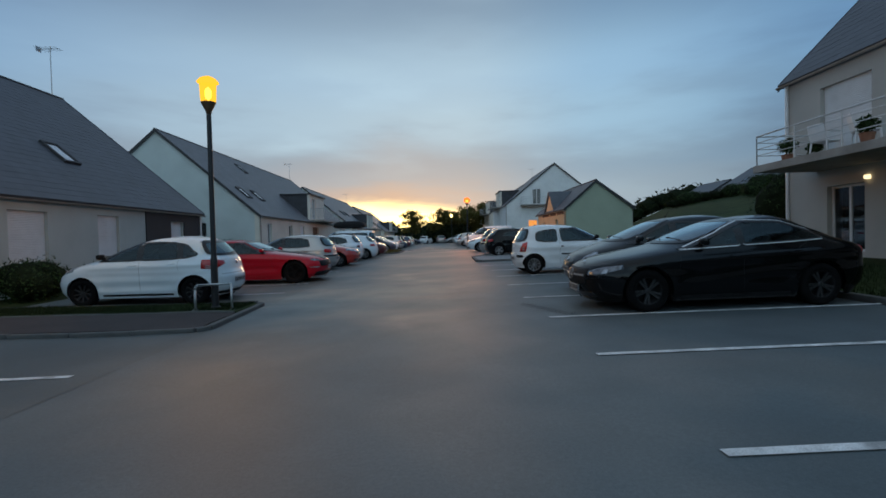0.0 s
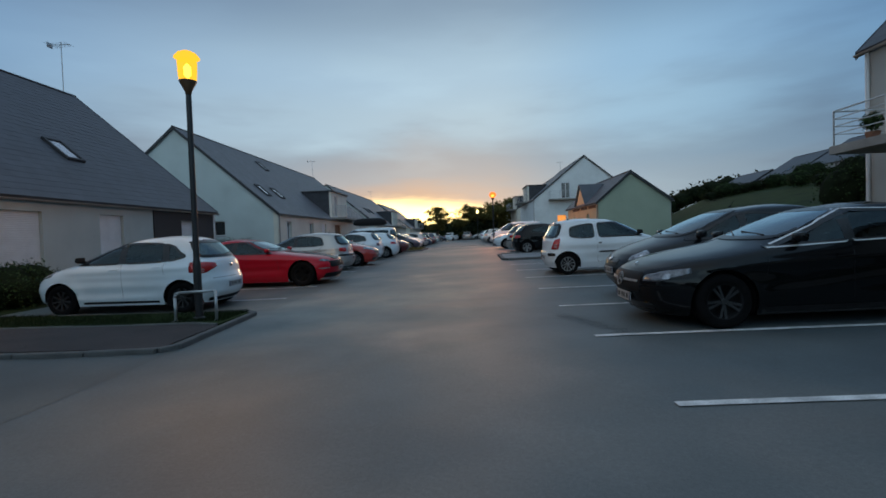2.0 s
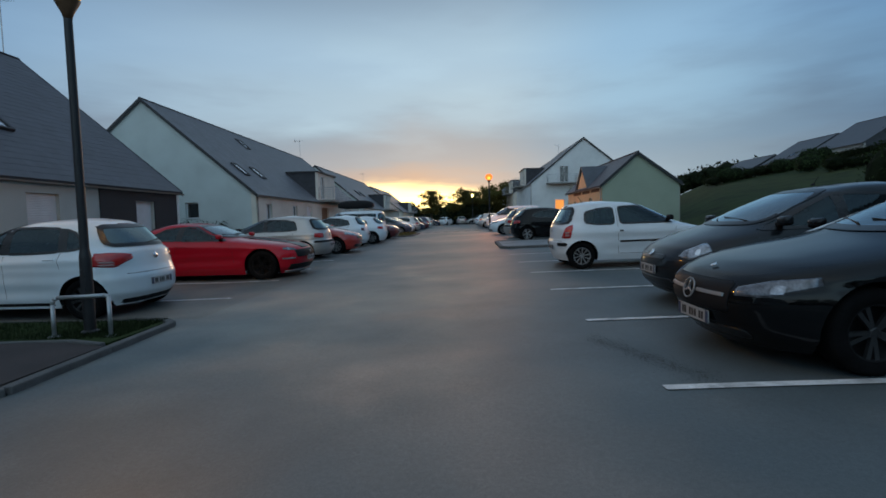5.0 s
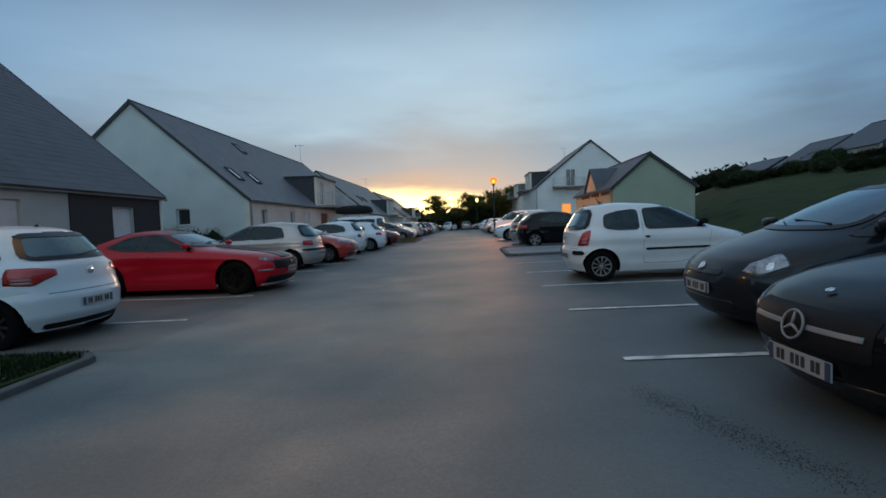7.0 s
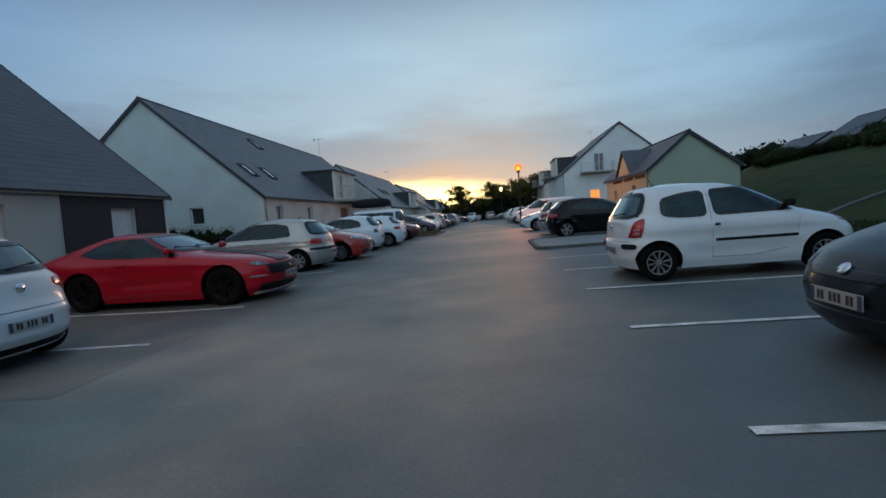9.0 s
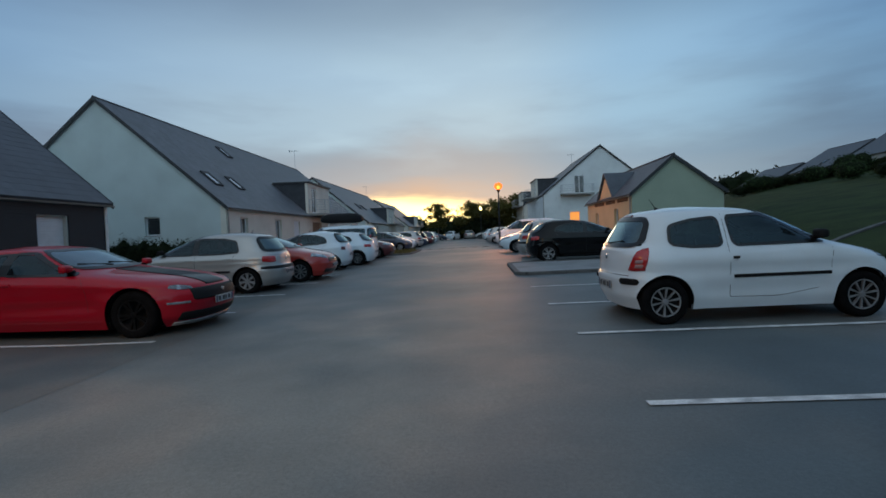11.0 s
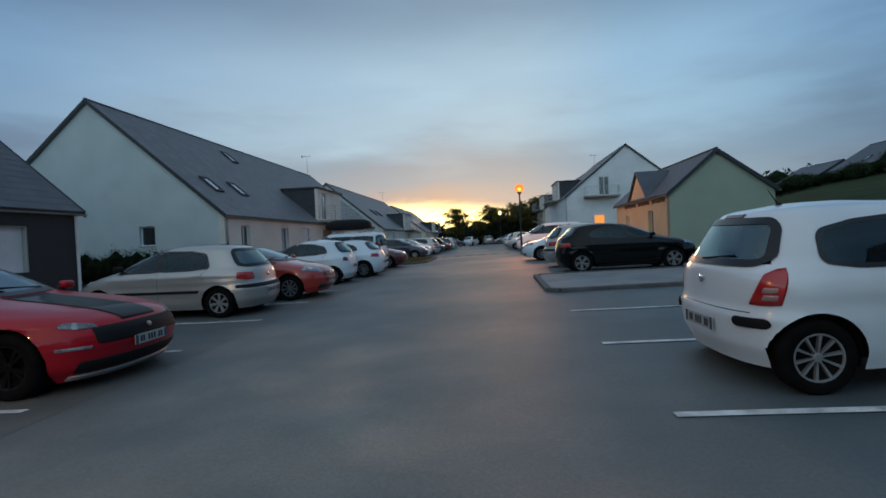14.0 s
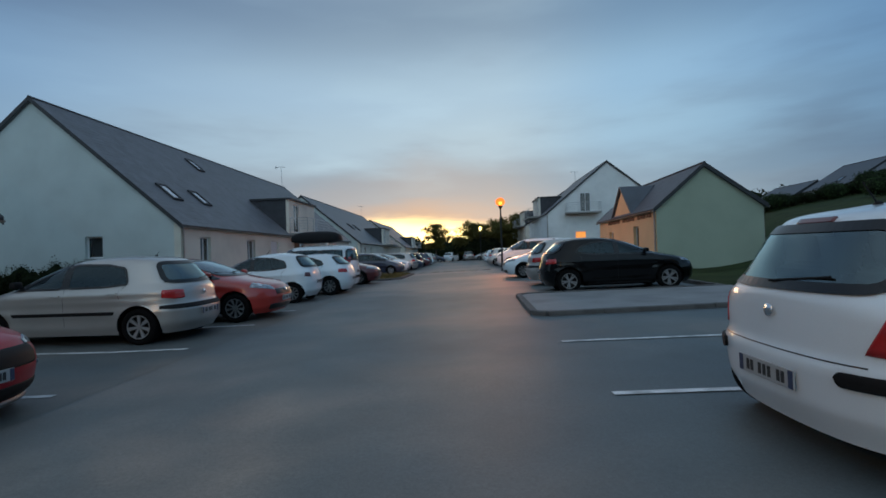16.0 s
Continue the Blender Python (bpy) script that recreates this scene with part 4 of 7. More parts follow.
def number_plate(car_ob, sh, z, front, y=0.0, tilt=0.0, w=0.52):
    p = sh.end(y, z, front)
    s = 1 if front else -1
    x = p.x + s * 0.006
    b = boxes((min(x, x + s * 0.012), max(x, x + s * 0.012), y - w / 2, y + w / 2, z - 0.055, z + 0.055), bevel=0.004)
    pl = part("number_plate", b, "plate", car_ob, "white number plate")
    for a, c in ((-0.185, -0.155), (-0.145, -0.115), (-0.06, -0.03), (-0.015, 0.015), (0.03, 0.06), (0.11, 0.14), (0.15, 0.18)):
        b = boxes((min(x + s * 0.012, x + s * 0.014), max(x + s * 0.012, x + s * 0.014), y + a, y + c, z - 0.034, z + 0.034))
        part("bar", b, "plate_ink", pl)
    for e in (-1, 1):
        b = boxes((min(x + s * 0.012, x + s * 0.0145), max(x + s * 0.012, x + s * 0.0145), y + e * (w / 2 - 0.022) - 0.02, y + e * (w / 2 - 0.022) + 0.02, z - 0.052, z + 0.052))
        part("band", b, "plate_blue", pl)


def make_car(name, label, spec, colour, fine=True):
    sh = Shell(spec)
    car_ob = thing(name, label, "car", "parked cars")
    H, belt = sh.top, spec["belt"]
    # level lines: close together where the skin is flat (bonnet, roof)
    zs = span(sh.low, spec["hood"][0], 0.028 if fine else 0.09)[:-1] + span(spec["hood"][0], spec["hood"][1], 0.016 if fine else 0.03)[:-1]
    zs += span(spec["hood"][1], H - 0.09, 0.035 if fine else 0.06)[:-1] + [H - 0.09 * (1 - i / 9) ** 1.3 for i in range(10)]
    ends = [0, 0.0004, 0.0016, 0.004, 0.008, 0.014, 0.020, 0.027, 0.035, 0.043, 0.051]
    mid = span(0.06, 0.94, 0.0125 if fine else 0.03)
    us = ends + mid + [1 - e for e in reversed(ends)]
    hubs = [(spec["hubs"][0], spec["wheel"][0] + 0.0), (spec["hubs"][1], spec["wheel"][0] + 0.0)]
    RA = spec["wheel"][0] + 0.055
    nr, nc = len(zs), len(us)
    P = {}
    for s in (-1, 1):
        for j, z in enumerate(zs):
            for i, u in enumerate(us):
                P[s, i, j] = sh.outline(u, z, s)
    def behind_pillar(p):
        """Keeps a corner of a side window on the flank, clear of the pillars at nose and tail."""
        x, z = p
        mid = (sh.at(z)[0] + sh.at(z)[1]) / 2
        for _ in range(60):
            if abs(sh.side(x, z, 1).y) >= 0.88 * sh.at(z)[2]:
                break
            x += 0.01 if x < mid else -0.01
        return x, z
    wins = [tuple([behind_pillar(p) for p in line] for line in rounded(*w, spec.get("corner", 0.07))) for w in spec["side"]]
    polys = []
    for lo, up in wins:
        a, b = grow(lo, up, -0.012)
        polys.append(list(a) + list(b)[::-1])
    ws, rw = spec["screen"], spec["back"]
    bm = bmesh.new()
    V = {}

    def hub_over(p):
        """The wheel opening that p lies in: round above the hub, straight-sided below it."""
        for hx, hz in hubs:
            if abs(p.x - hx) < RA and (p.z < hz or (p.x - hx) ** 2 + (p.z - hz) ** 2 < RA * RA):
                return hx, hz
        return None
    opening = {key: hub_over(p) for key, p in P.items()}
    for key, p in P.items():   # swell the wings round the wheels
        if 0.03 < us[key[1]] < 0.97:
            d = min(math.hypot(p.x - hx, max(0.0, p.z - hz)) for hx, hz in hubs)
            p.y *= 1 + 0.022 * math.exp(-((d - RA) / 0.13) ** 2)

    def vert(s, i, j):
        key = (0 if i in (0, nc - 1) else s, i, j)
        if key not in V:
            V[key] = bm.verts.new(P[s, i, j])
        return V[key]
    for s in (-1, 1):
        for j in range(nr - 1):
            for i in range(nc - 1):
                q = [(s, i, j), (s, i + 1, j), (s, i + 1, j + 1), (s, i, j + 1)]
                c = sum((P[k] for k in q), Vector()) / 4
                flank = 0.04 < us[i] < 0.96
                if flank and c.z < H * 0.6:
                    ins = [opening[key] for key in q]
                    if all(ins):
                        continue
                    for key, hub in zip(q, ins):
                        if hub:
                            hx, hz = hub
                            p = P[key]
                            if p.z < hz:
                                p.x = hx + math.copysign(RA, p.x - hx)
                            else:
                                d = Vector((p.x - hx, 0, p.z - hz))
                                d = d / max(d.length, 1e-6) * RA
                                p.x, p.z = hx + d.x, hz + d.z
                            if (s, key[1], key[2]) in V:
                                V[(s, key[1], key[2])].co = p
                if flank and any(inside(pl, c.x, c.z) for pl in polys):
                    continue
                w = sh.at(c.z)[2]
                if us[i] > 0.5 and ws[0] + 0.022 < c.z < ws[1] - 0.022 and abs(c.y) < ws[2] * w - 0.025 and us[i] > 0.72:
                    continue
                if us[i] < 0.28 and rw[0] + 0.022 < c.z < rw[1] - 0.022 and abs(c.y) < rw[2] * w - 0.014:
                    continue
                vs = []
                for k in q:
                    v = vert(*k)
                    if v not in vs:
                        vs.append(v)
                if len(vs) > 2:
                    try:
                        bm.faces.new(vs)
                    except ValueError:
                        pass
    roof = [vert(1, i, nr - 1) for i in range(nc)] + [vert(-1, i, nr - 1) for i in range(nc - 2, 0, -1)]
    bm.faces.new(roof)
    bmesh.ops.remove_doubles(bm, verts=bm.verts, dist=0.0004)
    body = part("body", bm, colour, car_ob, smooth=True)
    # cabin and floor
    hw = spec["width"][2][1]
    b = boxes((sh.at(0.3)[0] + 0.25, sh.at(0.3)[1] - 0.3, -hw * 0.66, hw * 0.66, 0.19, belt - 0.42), bevel=0.03)
    part("underbody", b, "plastic", car_ob)
    b = boxes((ws[3] - 0.25, ws[3] + 0.22, -hw * 0.8, hw * 0.8, belt - 0.30, belt - 0.06), bevel=0.05)
    part("dashboard", b, "seat_cloth", car_ob)
    for sx, rows in ((ws[3] - 0.85, (-1, 1)), (ws[3] - 1.58, (-1, 1))):
        for s in rows:
            b = bmesh.new()
            box(b, sx - 0.30, sx + 0.28, s * 0.36 - 0.25, s * 0.36 + 0.25, belt - 0.5, belt - 0.36, 0.05)
            box(b, -0.07, 0.07, -0.24, 0.24, -0.1, 0.52, 0.06, Matrix.Translation((sx - 0.32, s * 0.36, belt - 0.38)) @ Matrix.Rotation(radians(-14), 4, "Y"))
            box(b, -0.05, 0.05, -0.12, 0.12, 0.54, 0.72, 0.04, Matrix.Translation((sx - 0.34, s * 0.36, belt - 0.38)) @ Matrix.Rotation(radians(-10), 4, "Y"))
            part("seat", b, "seat_cloth", car_ob)
    # glass
    for s in (-1, 1):
        fn = lambda x, z, s=s: sh.side(x, z, s)
        for wi, (lo, up) in enumerate(wins):
            g = part("side_window", patch(fn, lo, up, 26, 6, 0.004, 0), "glass_car", car_ob, "tinted side window", smooth=True)
            part("border", border(fn, lo, up), "frit", g)
            if spec.get("chrome_line"):
                a = resample([(p[0], p[1] - 0.014) for p in lo], 14)
                c = [(p[0], p[1] + 0.013) for p in a]
                part("trim_strip", patch(fn, a, c, 24, 1, 0.008, 0.008), "trim_bright", g)
                top = [(p[0], p[1] + 0.012) for p in up]
                if wi == 0:
                    top.append((lo[-1][0] + 0.01, lo[-1][1] + 0.004))
                a = resample(top, 24)
                c = [(p[0] + 0.005, p[1] + 0.009) for p in a]
                part("trim_strip", patch(fn, a, c, 24, 1, 0.008, 0.008), "trim_bright", g)
        if spec.get("pillars", True):
            for (lf, uf), (lr, ur) in zip(spec["side"], spec["side"][1:]):
                part("door_pillar", patch(fn, [(lr[-1][0] - 0.03, lr[-1][1]), (lf[0][0] + 0.03, lf[0][1])], [(ur[-1][0] - 0.03, ur[-1][1]), (uf[0][0] + 0.03, uf[0][1])], 6, 6, 0.006, 0.006), "frit", car_ob, "black pillar")
    for key, front, (z0, z1, f, *_) in (("windscreen", True, ws), ("rear_window", False, rw)):
        U = f * sh.at((z0 + z1) / 2)[2]
        fn = lambda k, z, front=front, f=f, U=U: sh.end(k / U * f * sh.at(z)[2], z, front)
        lo, up = [(-U, z0), (0, z0 - (0.012 if front else 0)), (U, z0)], [(-U, z1), (0, z1), (U, z1)]
        lo, up = rounded(lo, up, 0.10, 31)
        g = part(key, patch(fn, lo, up, 31, 8, 0.007, 0), "glass_screen" if front else "glass_back", car_ob, "tinted glass", smooth=True)
        part("border", border(fn, lo, up, 0.030 if front else 0.045, 0.010, 0.0085 if front else 0.0125), "frit", g)
        if key == "windscreen" or spec.get("wiper"):
            b = bmesh.new()
            for y0, y1 in (((0.5, -0.08), (-0.1, -0.62)) if front else ((0.05, -0.42),)):
                a0, a1 = sh.end(y0 * 0.9, z0 + 0.03, front), sh.end(y1 * 0.9, z0 + 0.07, front)
                o = Vector((0.015 if front else -0.02, 0, 0.012))
                tube(b, a0 + o, a1 + o, 0.008, n=6)
            part("wiper", b, "plastic", g)
    # wheels and arches
    meshes = wheel_parts(spec["rim"][0], spec["wheel"][0], spec["wheel"][1], spec["rim"][1])
    for hx, hz in hubs:
        for s in (-1, 1):
            y = s * (hw - spec["wheel"][1] / 2 - 0.02)
            add_wheel(car_ob, meshes, hx, y, hz, s)
            b = bmesh.new()
            n = 16
            yo, yi = s * (hw - 0.03), s * (hw - 0.30)
            arc = [(hx + RA * math.cos(a), hz + RA * math.sin(a)) for a in [math.pi * (1.0 - i / n) for i in range(n + 1)]]
            arc = [(hx - RA, sh.low)] + arc + [(hx + RA, sh.low)]
            n += 2
            rows = [[b.verts.new((x, s * min(abs(yo), abs(sh.side(x, z, s).y) * 0.95) if yy == yo else yi, z)) for x, z in arc] for yy in (yo, yi)]
            for i in range(n):
                b.faces.new((rows[0][i], rows[0][i + 1], rows[1][i + 1], rows[1][i]))
            b.faces.new(rows[1])
            part("wheel_arch", b, "plastic", car_ob)
    # lamps
    for s in (-1, 1):
        for key, front, mat in (("headlight", True, spec.get("head_mat", "headlamp")), ("tail_light", False, spec.get("tail_mat", "tail_red"))):
            ya, xb, lo, up = spec["head" if front else "tail"]
            fn = lambda k, z, s=s, ya=ya, xb=xb, front=front: sh.wrap(ya, xb, k, z, s, front)
            t = part(key, patch(fn, lo, up, 14, 6, 0.007, 0.012), mat, car_ob, "clear headlight" if front else "red tail light", smooth=True)
            if not front and spec.get("tail_clear"):
                k0, k1, a, c = spec["tail_clear"]
                mid = (a + c) / 2
                for za, zc in ((a, mid - 0.006), (mid + 0.006, c)):
                    la, ua = rounded([(k0, za), (k1, za)], [(k0 + 0.05, zc), (k1 + 0.05, zc)], 0.03, 12)
                    part("lens", patch(fn, la, ua, 12, 3, 0.010, 0.003), "tail_clear", t, "clear lens", smooth=True)
            if front:
                km, zm = (lo[0][0] + lo[-1][0]) / 2 + 0.1, (lo[len(lo) // 2][1] + up[len(up) // 2][1]) / 2
                la, ua = rounded([(km - 0.07, zm - 0.035), (km + 0.09, zm - 0.035)], [(km - 0.07, zm + 0.028), (km + 0.09, zm + 0.028)], 0.03, 10)
                part("lens", patch(fn, la, ua, 10, 3, 0.0095, 0.003), {"headlamp_dark": "headlamp_dark", "headlamp_mid": "headlamp"}.get(mat, "chrome"), t)
    # mirrors
    for s in (-1, 1):
        mx = spec["mirror"]
        p = sh.side(mx, belt + 0.04, s)
        b = bmesh.new()
        box(b, -0.05, 0.06, -0.085, 0.085, -0.055, 0.06, 0.032)
        for v in b.verts:
            v.co.y *= 1 - 0.9 * max(0.0, v.co.x) * 4 * 0.5
            v.co.z *= 1 - max(0.0, v.co.x) * 4
            v.co += p + Vector((0.0, s * 0.125, 0.055))
        mo = part("mirror", b, spec.get("mirror_mat", colour), car_ob, smooth=True)
        b = boxes((p.x - 0.03, p.x + 0.03, min(p.y - s * 0.02, p.y + s * 0.08), max(p.y - s * 0.02, p.y + s * 0.08), p.z - 0.01, p.z + 0.035), bevel=0.008)
        part("arm", b, "plastic", mo)
    # door gaps, handles, strips
    for s in (-1, 1):
        fn = lambda x, z, s=s: sh.side(x, z, s)
        for line in spec["seams"]:
            pts = resample(line, 10)
            nrm = []
            for i in range(10):
                a, c = pts[max(0, i - 1)], pts[min(9, i + 1)]
                d = Vector((c[0] - a[0], c[1] - a[1])).normalized()
                nrm.append((-d.y * 0.003, d.x * 0.003))
            lo = [(p[0] + q[0], p[1] + q[1]) for p, q in zip(pts, nrm)]
            up = [(p[0] - q[0], p[1] - q[1]) for p, q in zip(pts, nrm)]
            part("door_gap", patch(fn, lo, up, 10, 1, 0.0015, 0), "frit", car_ob)
        for hx, hz in spec["handles"]:
            e = spec.get("handle_half", 0.09)
            part("door_handle", patch(fn, [(hx - e, hz - 0.014), (hx + e, hz - 0.014)], [(hx - e, hz + 0.016), (hx + e, hz + 0.016)], 6, 2, 0.02, 0.02), spec.get("handle_mat", colour), car_ob)
        for a, c, z, h, mat in spec.get("strips", ()):
            part("side_strip", patch(fn, [(a, z - h), (c, z - h)], [(a, z + h), (c, z + h)], 16, 2, 0.010, 0.012), mat, car_ob)
    # end pieces: (name, material, front, y half-width, z0, z1, y offset)
    for nm, mat, front, y0, y1, z0, z1, off in spec.get("ends", ()):
        fn = lambda y, z, front=front: sh.end(y, z, front)
        lo = [(y0 + (y1 - y0) * i / 8, z0) for i in range(9)]
        up = [(y0 + (y1 - y0) * i / 8, z1) for i in range(9)]
        if nm in ("bumper_pad", "grille", "lower_grille"):
            lo, up = rounded(lo, up, 0.035, 17)
        part(nm, patch(fn, lo, up, 17, 14 if nm == "bonnet_stripe" else 8, off, 0.014), mat, car_ob, smooth=True)
    for nm, mat, front, y, z, r in spec.get("badges", ()):
        p = sh.end(y, z, front)
        s = 1 if front else -1
        q = sh.end(y, z + 0.05, front) - sh.end(y, z - 0.05, front)
        n = Vector((s * q.z, 0, -s * q.x)).normalized()
        b = bmesh.new()
        if r < 0:   # an open ring with three arms
            R = -r
            for i in range(28):
                a, c = 2 * math.pi * i / 28, 2 * math.pi * (i + 1) / 28
                tube(b, (R * math.cos(a), R * math.sin(a), 0.012), (R * math.cos(c), R * math.sin(c), 0.012), 0.0075, n=6, cap=False)
            for i in range(3):
                a = math.pi / 2 + 2 * math.pi * i / 3
                tube(b, (0, 0, 0.012), (R * math.cos(a), R * math.sin(a), 0.012), 0.012, 0.005, n=6)
        else:
            revolve(b, [(r, 0.002), (r * 0.9, 0.012), (0.001, 0.014)], 20)
        rot = n.to_track_quat("Z", "Y").to_matrix().to_4x4()
        bmesh.ops.transform(b, matrix=Matrix.Translation(p + n * 0.012) @ rot, verts=b.verts)
        part(nm, b, mat, car_ob, smooth=True)
    for z, front in spec["plates"]:
        number_plate(car_ob, sh, z, front)
    if spec.get("aerial"):
        x, l = spec["aerial"]
        z = H - 0.015
        b = tube(bmesh.new(), (x, 0, z), (x - l * 0.6, 0, z + l), 0.006, 0.003, 6)
        revolve(b, [(0.03, 0), (0.02, 0.02), (0.001, 0.03)], 10, (x, 0, z))
        part("aerial", b, "plastic", car_ob)
    return car_ob


def stand(x, y, heading):
    """The pose of a thing on the ground at x, y, its nose turned by heading degrees from +x, leaning as the ground does."""
    c, s = math.cos(radians(heading)), math.sin(radians(heading))
    f, b = gz(x + 1.25 * c, y + 1.25 * s), gz(x - 1.25 * c, y - 1.25 * s)
    l, r = gz(x - 0.7 * s, y + 0.7 * c), gz(x + 0.7 * s, y - 0.7 * c)
    xa = Vector((2.5 * c, 2.5 * s, f - b)).normalized()
    ya = Vector((-1.4 * s, 1.4 * c, l - r)).normalized()
    za = xa.cross(ya).normalized()
    ya = za.cross(xa)
    m = Matrix((xa, ya, za)).transposed().to_4x4()
    m.translation = Vector((x, y, (f + b + l + r) / 4))
    return m


def width_of(hw, belt, top, low=0.18):
    return [(low, hw - 0.07), (low + 0.14, hw - 0.02), (0.55, hw), (0.66, hw - 0.010), (0.74, hw - 0.002), (belt - 0.10, hw - 0.016), (belt - 0.05, hw - 0.034), (belt, hw - 0.055), (belt + 0.2, hw - 0.13),
            (top - 0.13, hw - 0.22), (top - 0.055, hw - 0.29), (top - 0.025, hw - 0.38), (top - 0.008, hw - 0.55), (top, 0.10)]


SPECS = {}
SPECS["city_car"] = dict(
    pillars=False, tail_square=(13.0, 6.2), creases=[(-0.75, 0.40, 0.85, 0.40, -0.020, 0.10), (-1.55, 0.80, 1.2, 0.76, 0.010, 0.07)],
    front=[(0.18, 1.72), (0.3, 1.82), (0.5, 1.86), (0.63, 1.82), (0.74, 1.70), (0.84, 1.46), (0.93, 1.14), (0.98, 0.98), (1.19, 0.60), (1.34, 0.28), (1.41, 0.02), (1.44, -0.3), (1.455, -0.7)],
    rear=[(0.18, -1.58), (0.34, -1.66), (0.57, -1.68), (0.635, -1.645), (0.92, -1.62), (1.06, -1.55), (1.28, -1.41), (1.39, -1.30), (1.43, -1.14), (1.455, -0.8)],
    width=width_of(0.825, 0.95, 1.455), belt=0.95, hood=(0.72, 0.98), hubs=(1.19, -1.18), wheel=(0.283, 0.175), rim=("ten", "alloy"),
    side=[([(-0.34, 0.945), (0.25, 0.945), (0.86, 0.945)], [(-0.36, 1.315), (0.06, 1.325), (0.33, 1.225)]),
          ([(-1.10, 0.985), (-0.85, 0.945), (-0.46, 0.94)], [(-1.08, 1.22), (-0.80, 1.285), (-0.46, 1.31)])],
    screen=(1.0, 1.365, 0.86, 0.85), back=(0.965, 1.33, 0.85), wiper=True,
    head=(0.42, 1.42, [(0.0, 0.66), (1.0, 0.74)], [(0.0, 0.74), (1.0, 0.86)]), tail=(0.60, -1.34, [(0.0, 0.675), (0.4, 0.668), (0.80, 0.675)], [(0.40, 0.91), (0.7, 0.945), (1.0, 0.955)]), tail_clear=(0.36, 0.70, 0.71, 0.81),
    mirror=0.72, mirror_mat="plastic", seams=[[(-0.40, 0.32), (-0.40, 0.95), (-0.40, 1.34)], [(0.84, 0.42), (0.80, 0.7), (0.86, 0.93)], [(-0.40, 0.32), (0.2, 0.31), (0.84, 0.42)]],
    handles=[(-0.33, 0.80)], handle_mat="plastic", handle_half=0.035, strips=[(-0.36, 0.80, 0.575, 0.020, "plastic")],
    ends=[("bumper_pad", "plastic", False, -0.745, -0.50, 0.50, 0.575, 0.02), ("bumper_pad", "plastic", False, 0.50, 0.745, 0.50, 0.575, 0.02),
          ("tailgate_gap", "frit", False, -0.62, 0.62, 0.606, 0.613, 0.003),
          ("grille", "plastic", True, -0.35, 0.35, 0.34, 0.46, 0.006), ("brake_light", "wine_paint", False, -0.15, 0.15, 1.345, 1.372, 0.012)],
    badges=[("badge", "chrome", False, 0.0, 0.83, 0.04), ("badge", "chrome", True, 0.0, 0.66, 0.05)], plates=[(0.46, False), (0.40, True)], aerial=(-0.95, 0.15))
SPECS["supermini"] = dict(
    front=[(0.18, 1.88), (0.3, 2.0), (0.5, 2.05), (0.66, 2.0), (0.79, 1.85), (0.89, 1.58), (0.98, 1.28), (1.03, 1.12), (1.24, 0.62), (1.40, 0.16), (1.47, -0.15), (1.50, -0.4), (1.52, -0.75)],
    rear=[(0.18, -1.74), (0.36, -1.88), (0.6, -1.89), (0.74, -1.83), (1.0, -1.78), (1.18, -1.64), (1.36, -1.46), (1.44, -1.3), (1.49, -1.1), (1.52, -0.85)],
    width=width_of(0.865, 1.0, 1.52), belt=1.0, hood=(0.76, 1.03), hubs=(1.25, -1.22), wheel=(0.305, 0.19), rim=("nine", "wheel_dim"),
    side=[([(0.02, 1.0), (0.45, 0.995), (1.0, 0.99)], [(0.02, 1.385), (0.25, 1.35), (0.50, 1.23)]),
          ([(-0.88, 1.02), (-0.5, 1.005), (-0.06, 1.0)], [(-0.83, 1.375), (-0.45, 1.395), (-0.06, 1.388)]),
          ([(-1.30, 1.10), (-1.1, 1.045), (-0.95, 1.022)], [(-1.16, 1.20), (-1.05, 1.31), (-0.90, 1.365)])],
    screen=(1.05, 1.43, 0.86, 1.0), back=(1.07, 1.40, 0.84), wiper=True,
    head=(0.45, 1.45, [(0.0, 0.64), (1.0, 0.78)], [(0.0, 0.74), (1.0, 0.90)]), tail=(0.46, -1.38, [(0.0, 0.885), (0.35, 0.83), (0.6, 0.765), (1.0, 0.79)], [(0.0, 0.955), (0.35, 0.975), (0.6, 0.985), (1.0, 0.985)]), tail_clear=(0.58, 0.88, 0.79, 0.86), creases=[(-0.85, 0.45, 0.95, 0.42, -0.020, 0.09), (-1.5, 0.88, 1.3, 0.84, 0.012, 0.05)],
    mirror=0.86, mirror_mat="plastic", seams=[[(-0.03, 0.34), (-0.02, 0.99)], [(-0.92, 0.72), (-0.86, 0.9), (-0.90, 1.02)], [(0.92, 0.40), (0.94, 0.7), (1.0, 0.98)]],
    handles=[(0.12, 0.90), (-0.74, 0.92)], strips=[(-0.9, 0.9, 0.245, 0.02, "plastic")],
    ends=[("bumper_skirt", "plastic", False, -0.62, 0.62, 0.20, 0.275, 0.006), ("tailgate_gap", "frit", False, -0.60, 0.60, 0.655, 0.662, 0.003), ("brake_light", "wine_paint", False, -0.16, 0.16, 1.405, 1.425, 0.01), ("grille", "plastic", True, -0.4, 0.4, 0.34, 0.5, 0.006)],
    badges=[("badge", "chrome", False, 0.0, 0.90, 0.055)], plates=[(0.50, False)], aerial=(-1.1, 0.05))
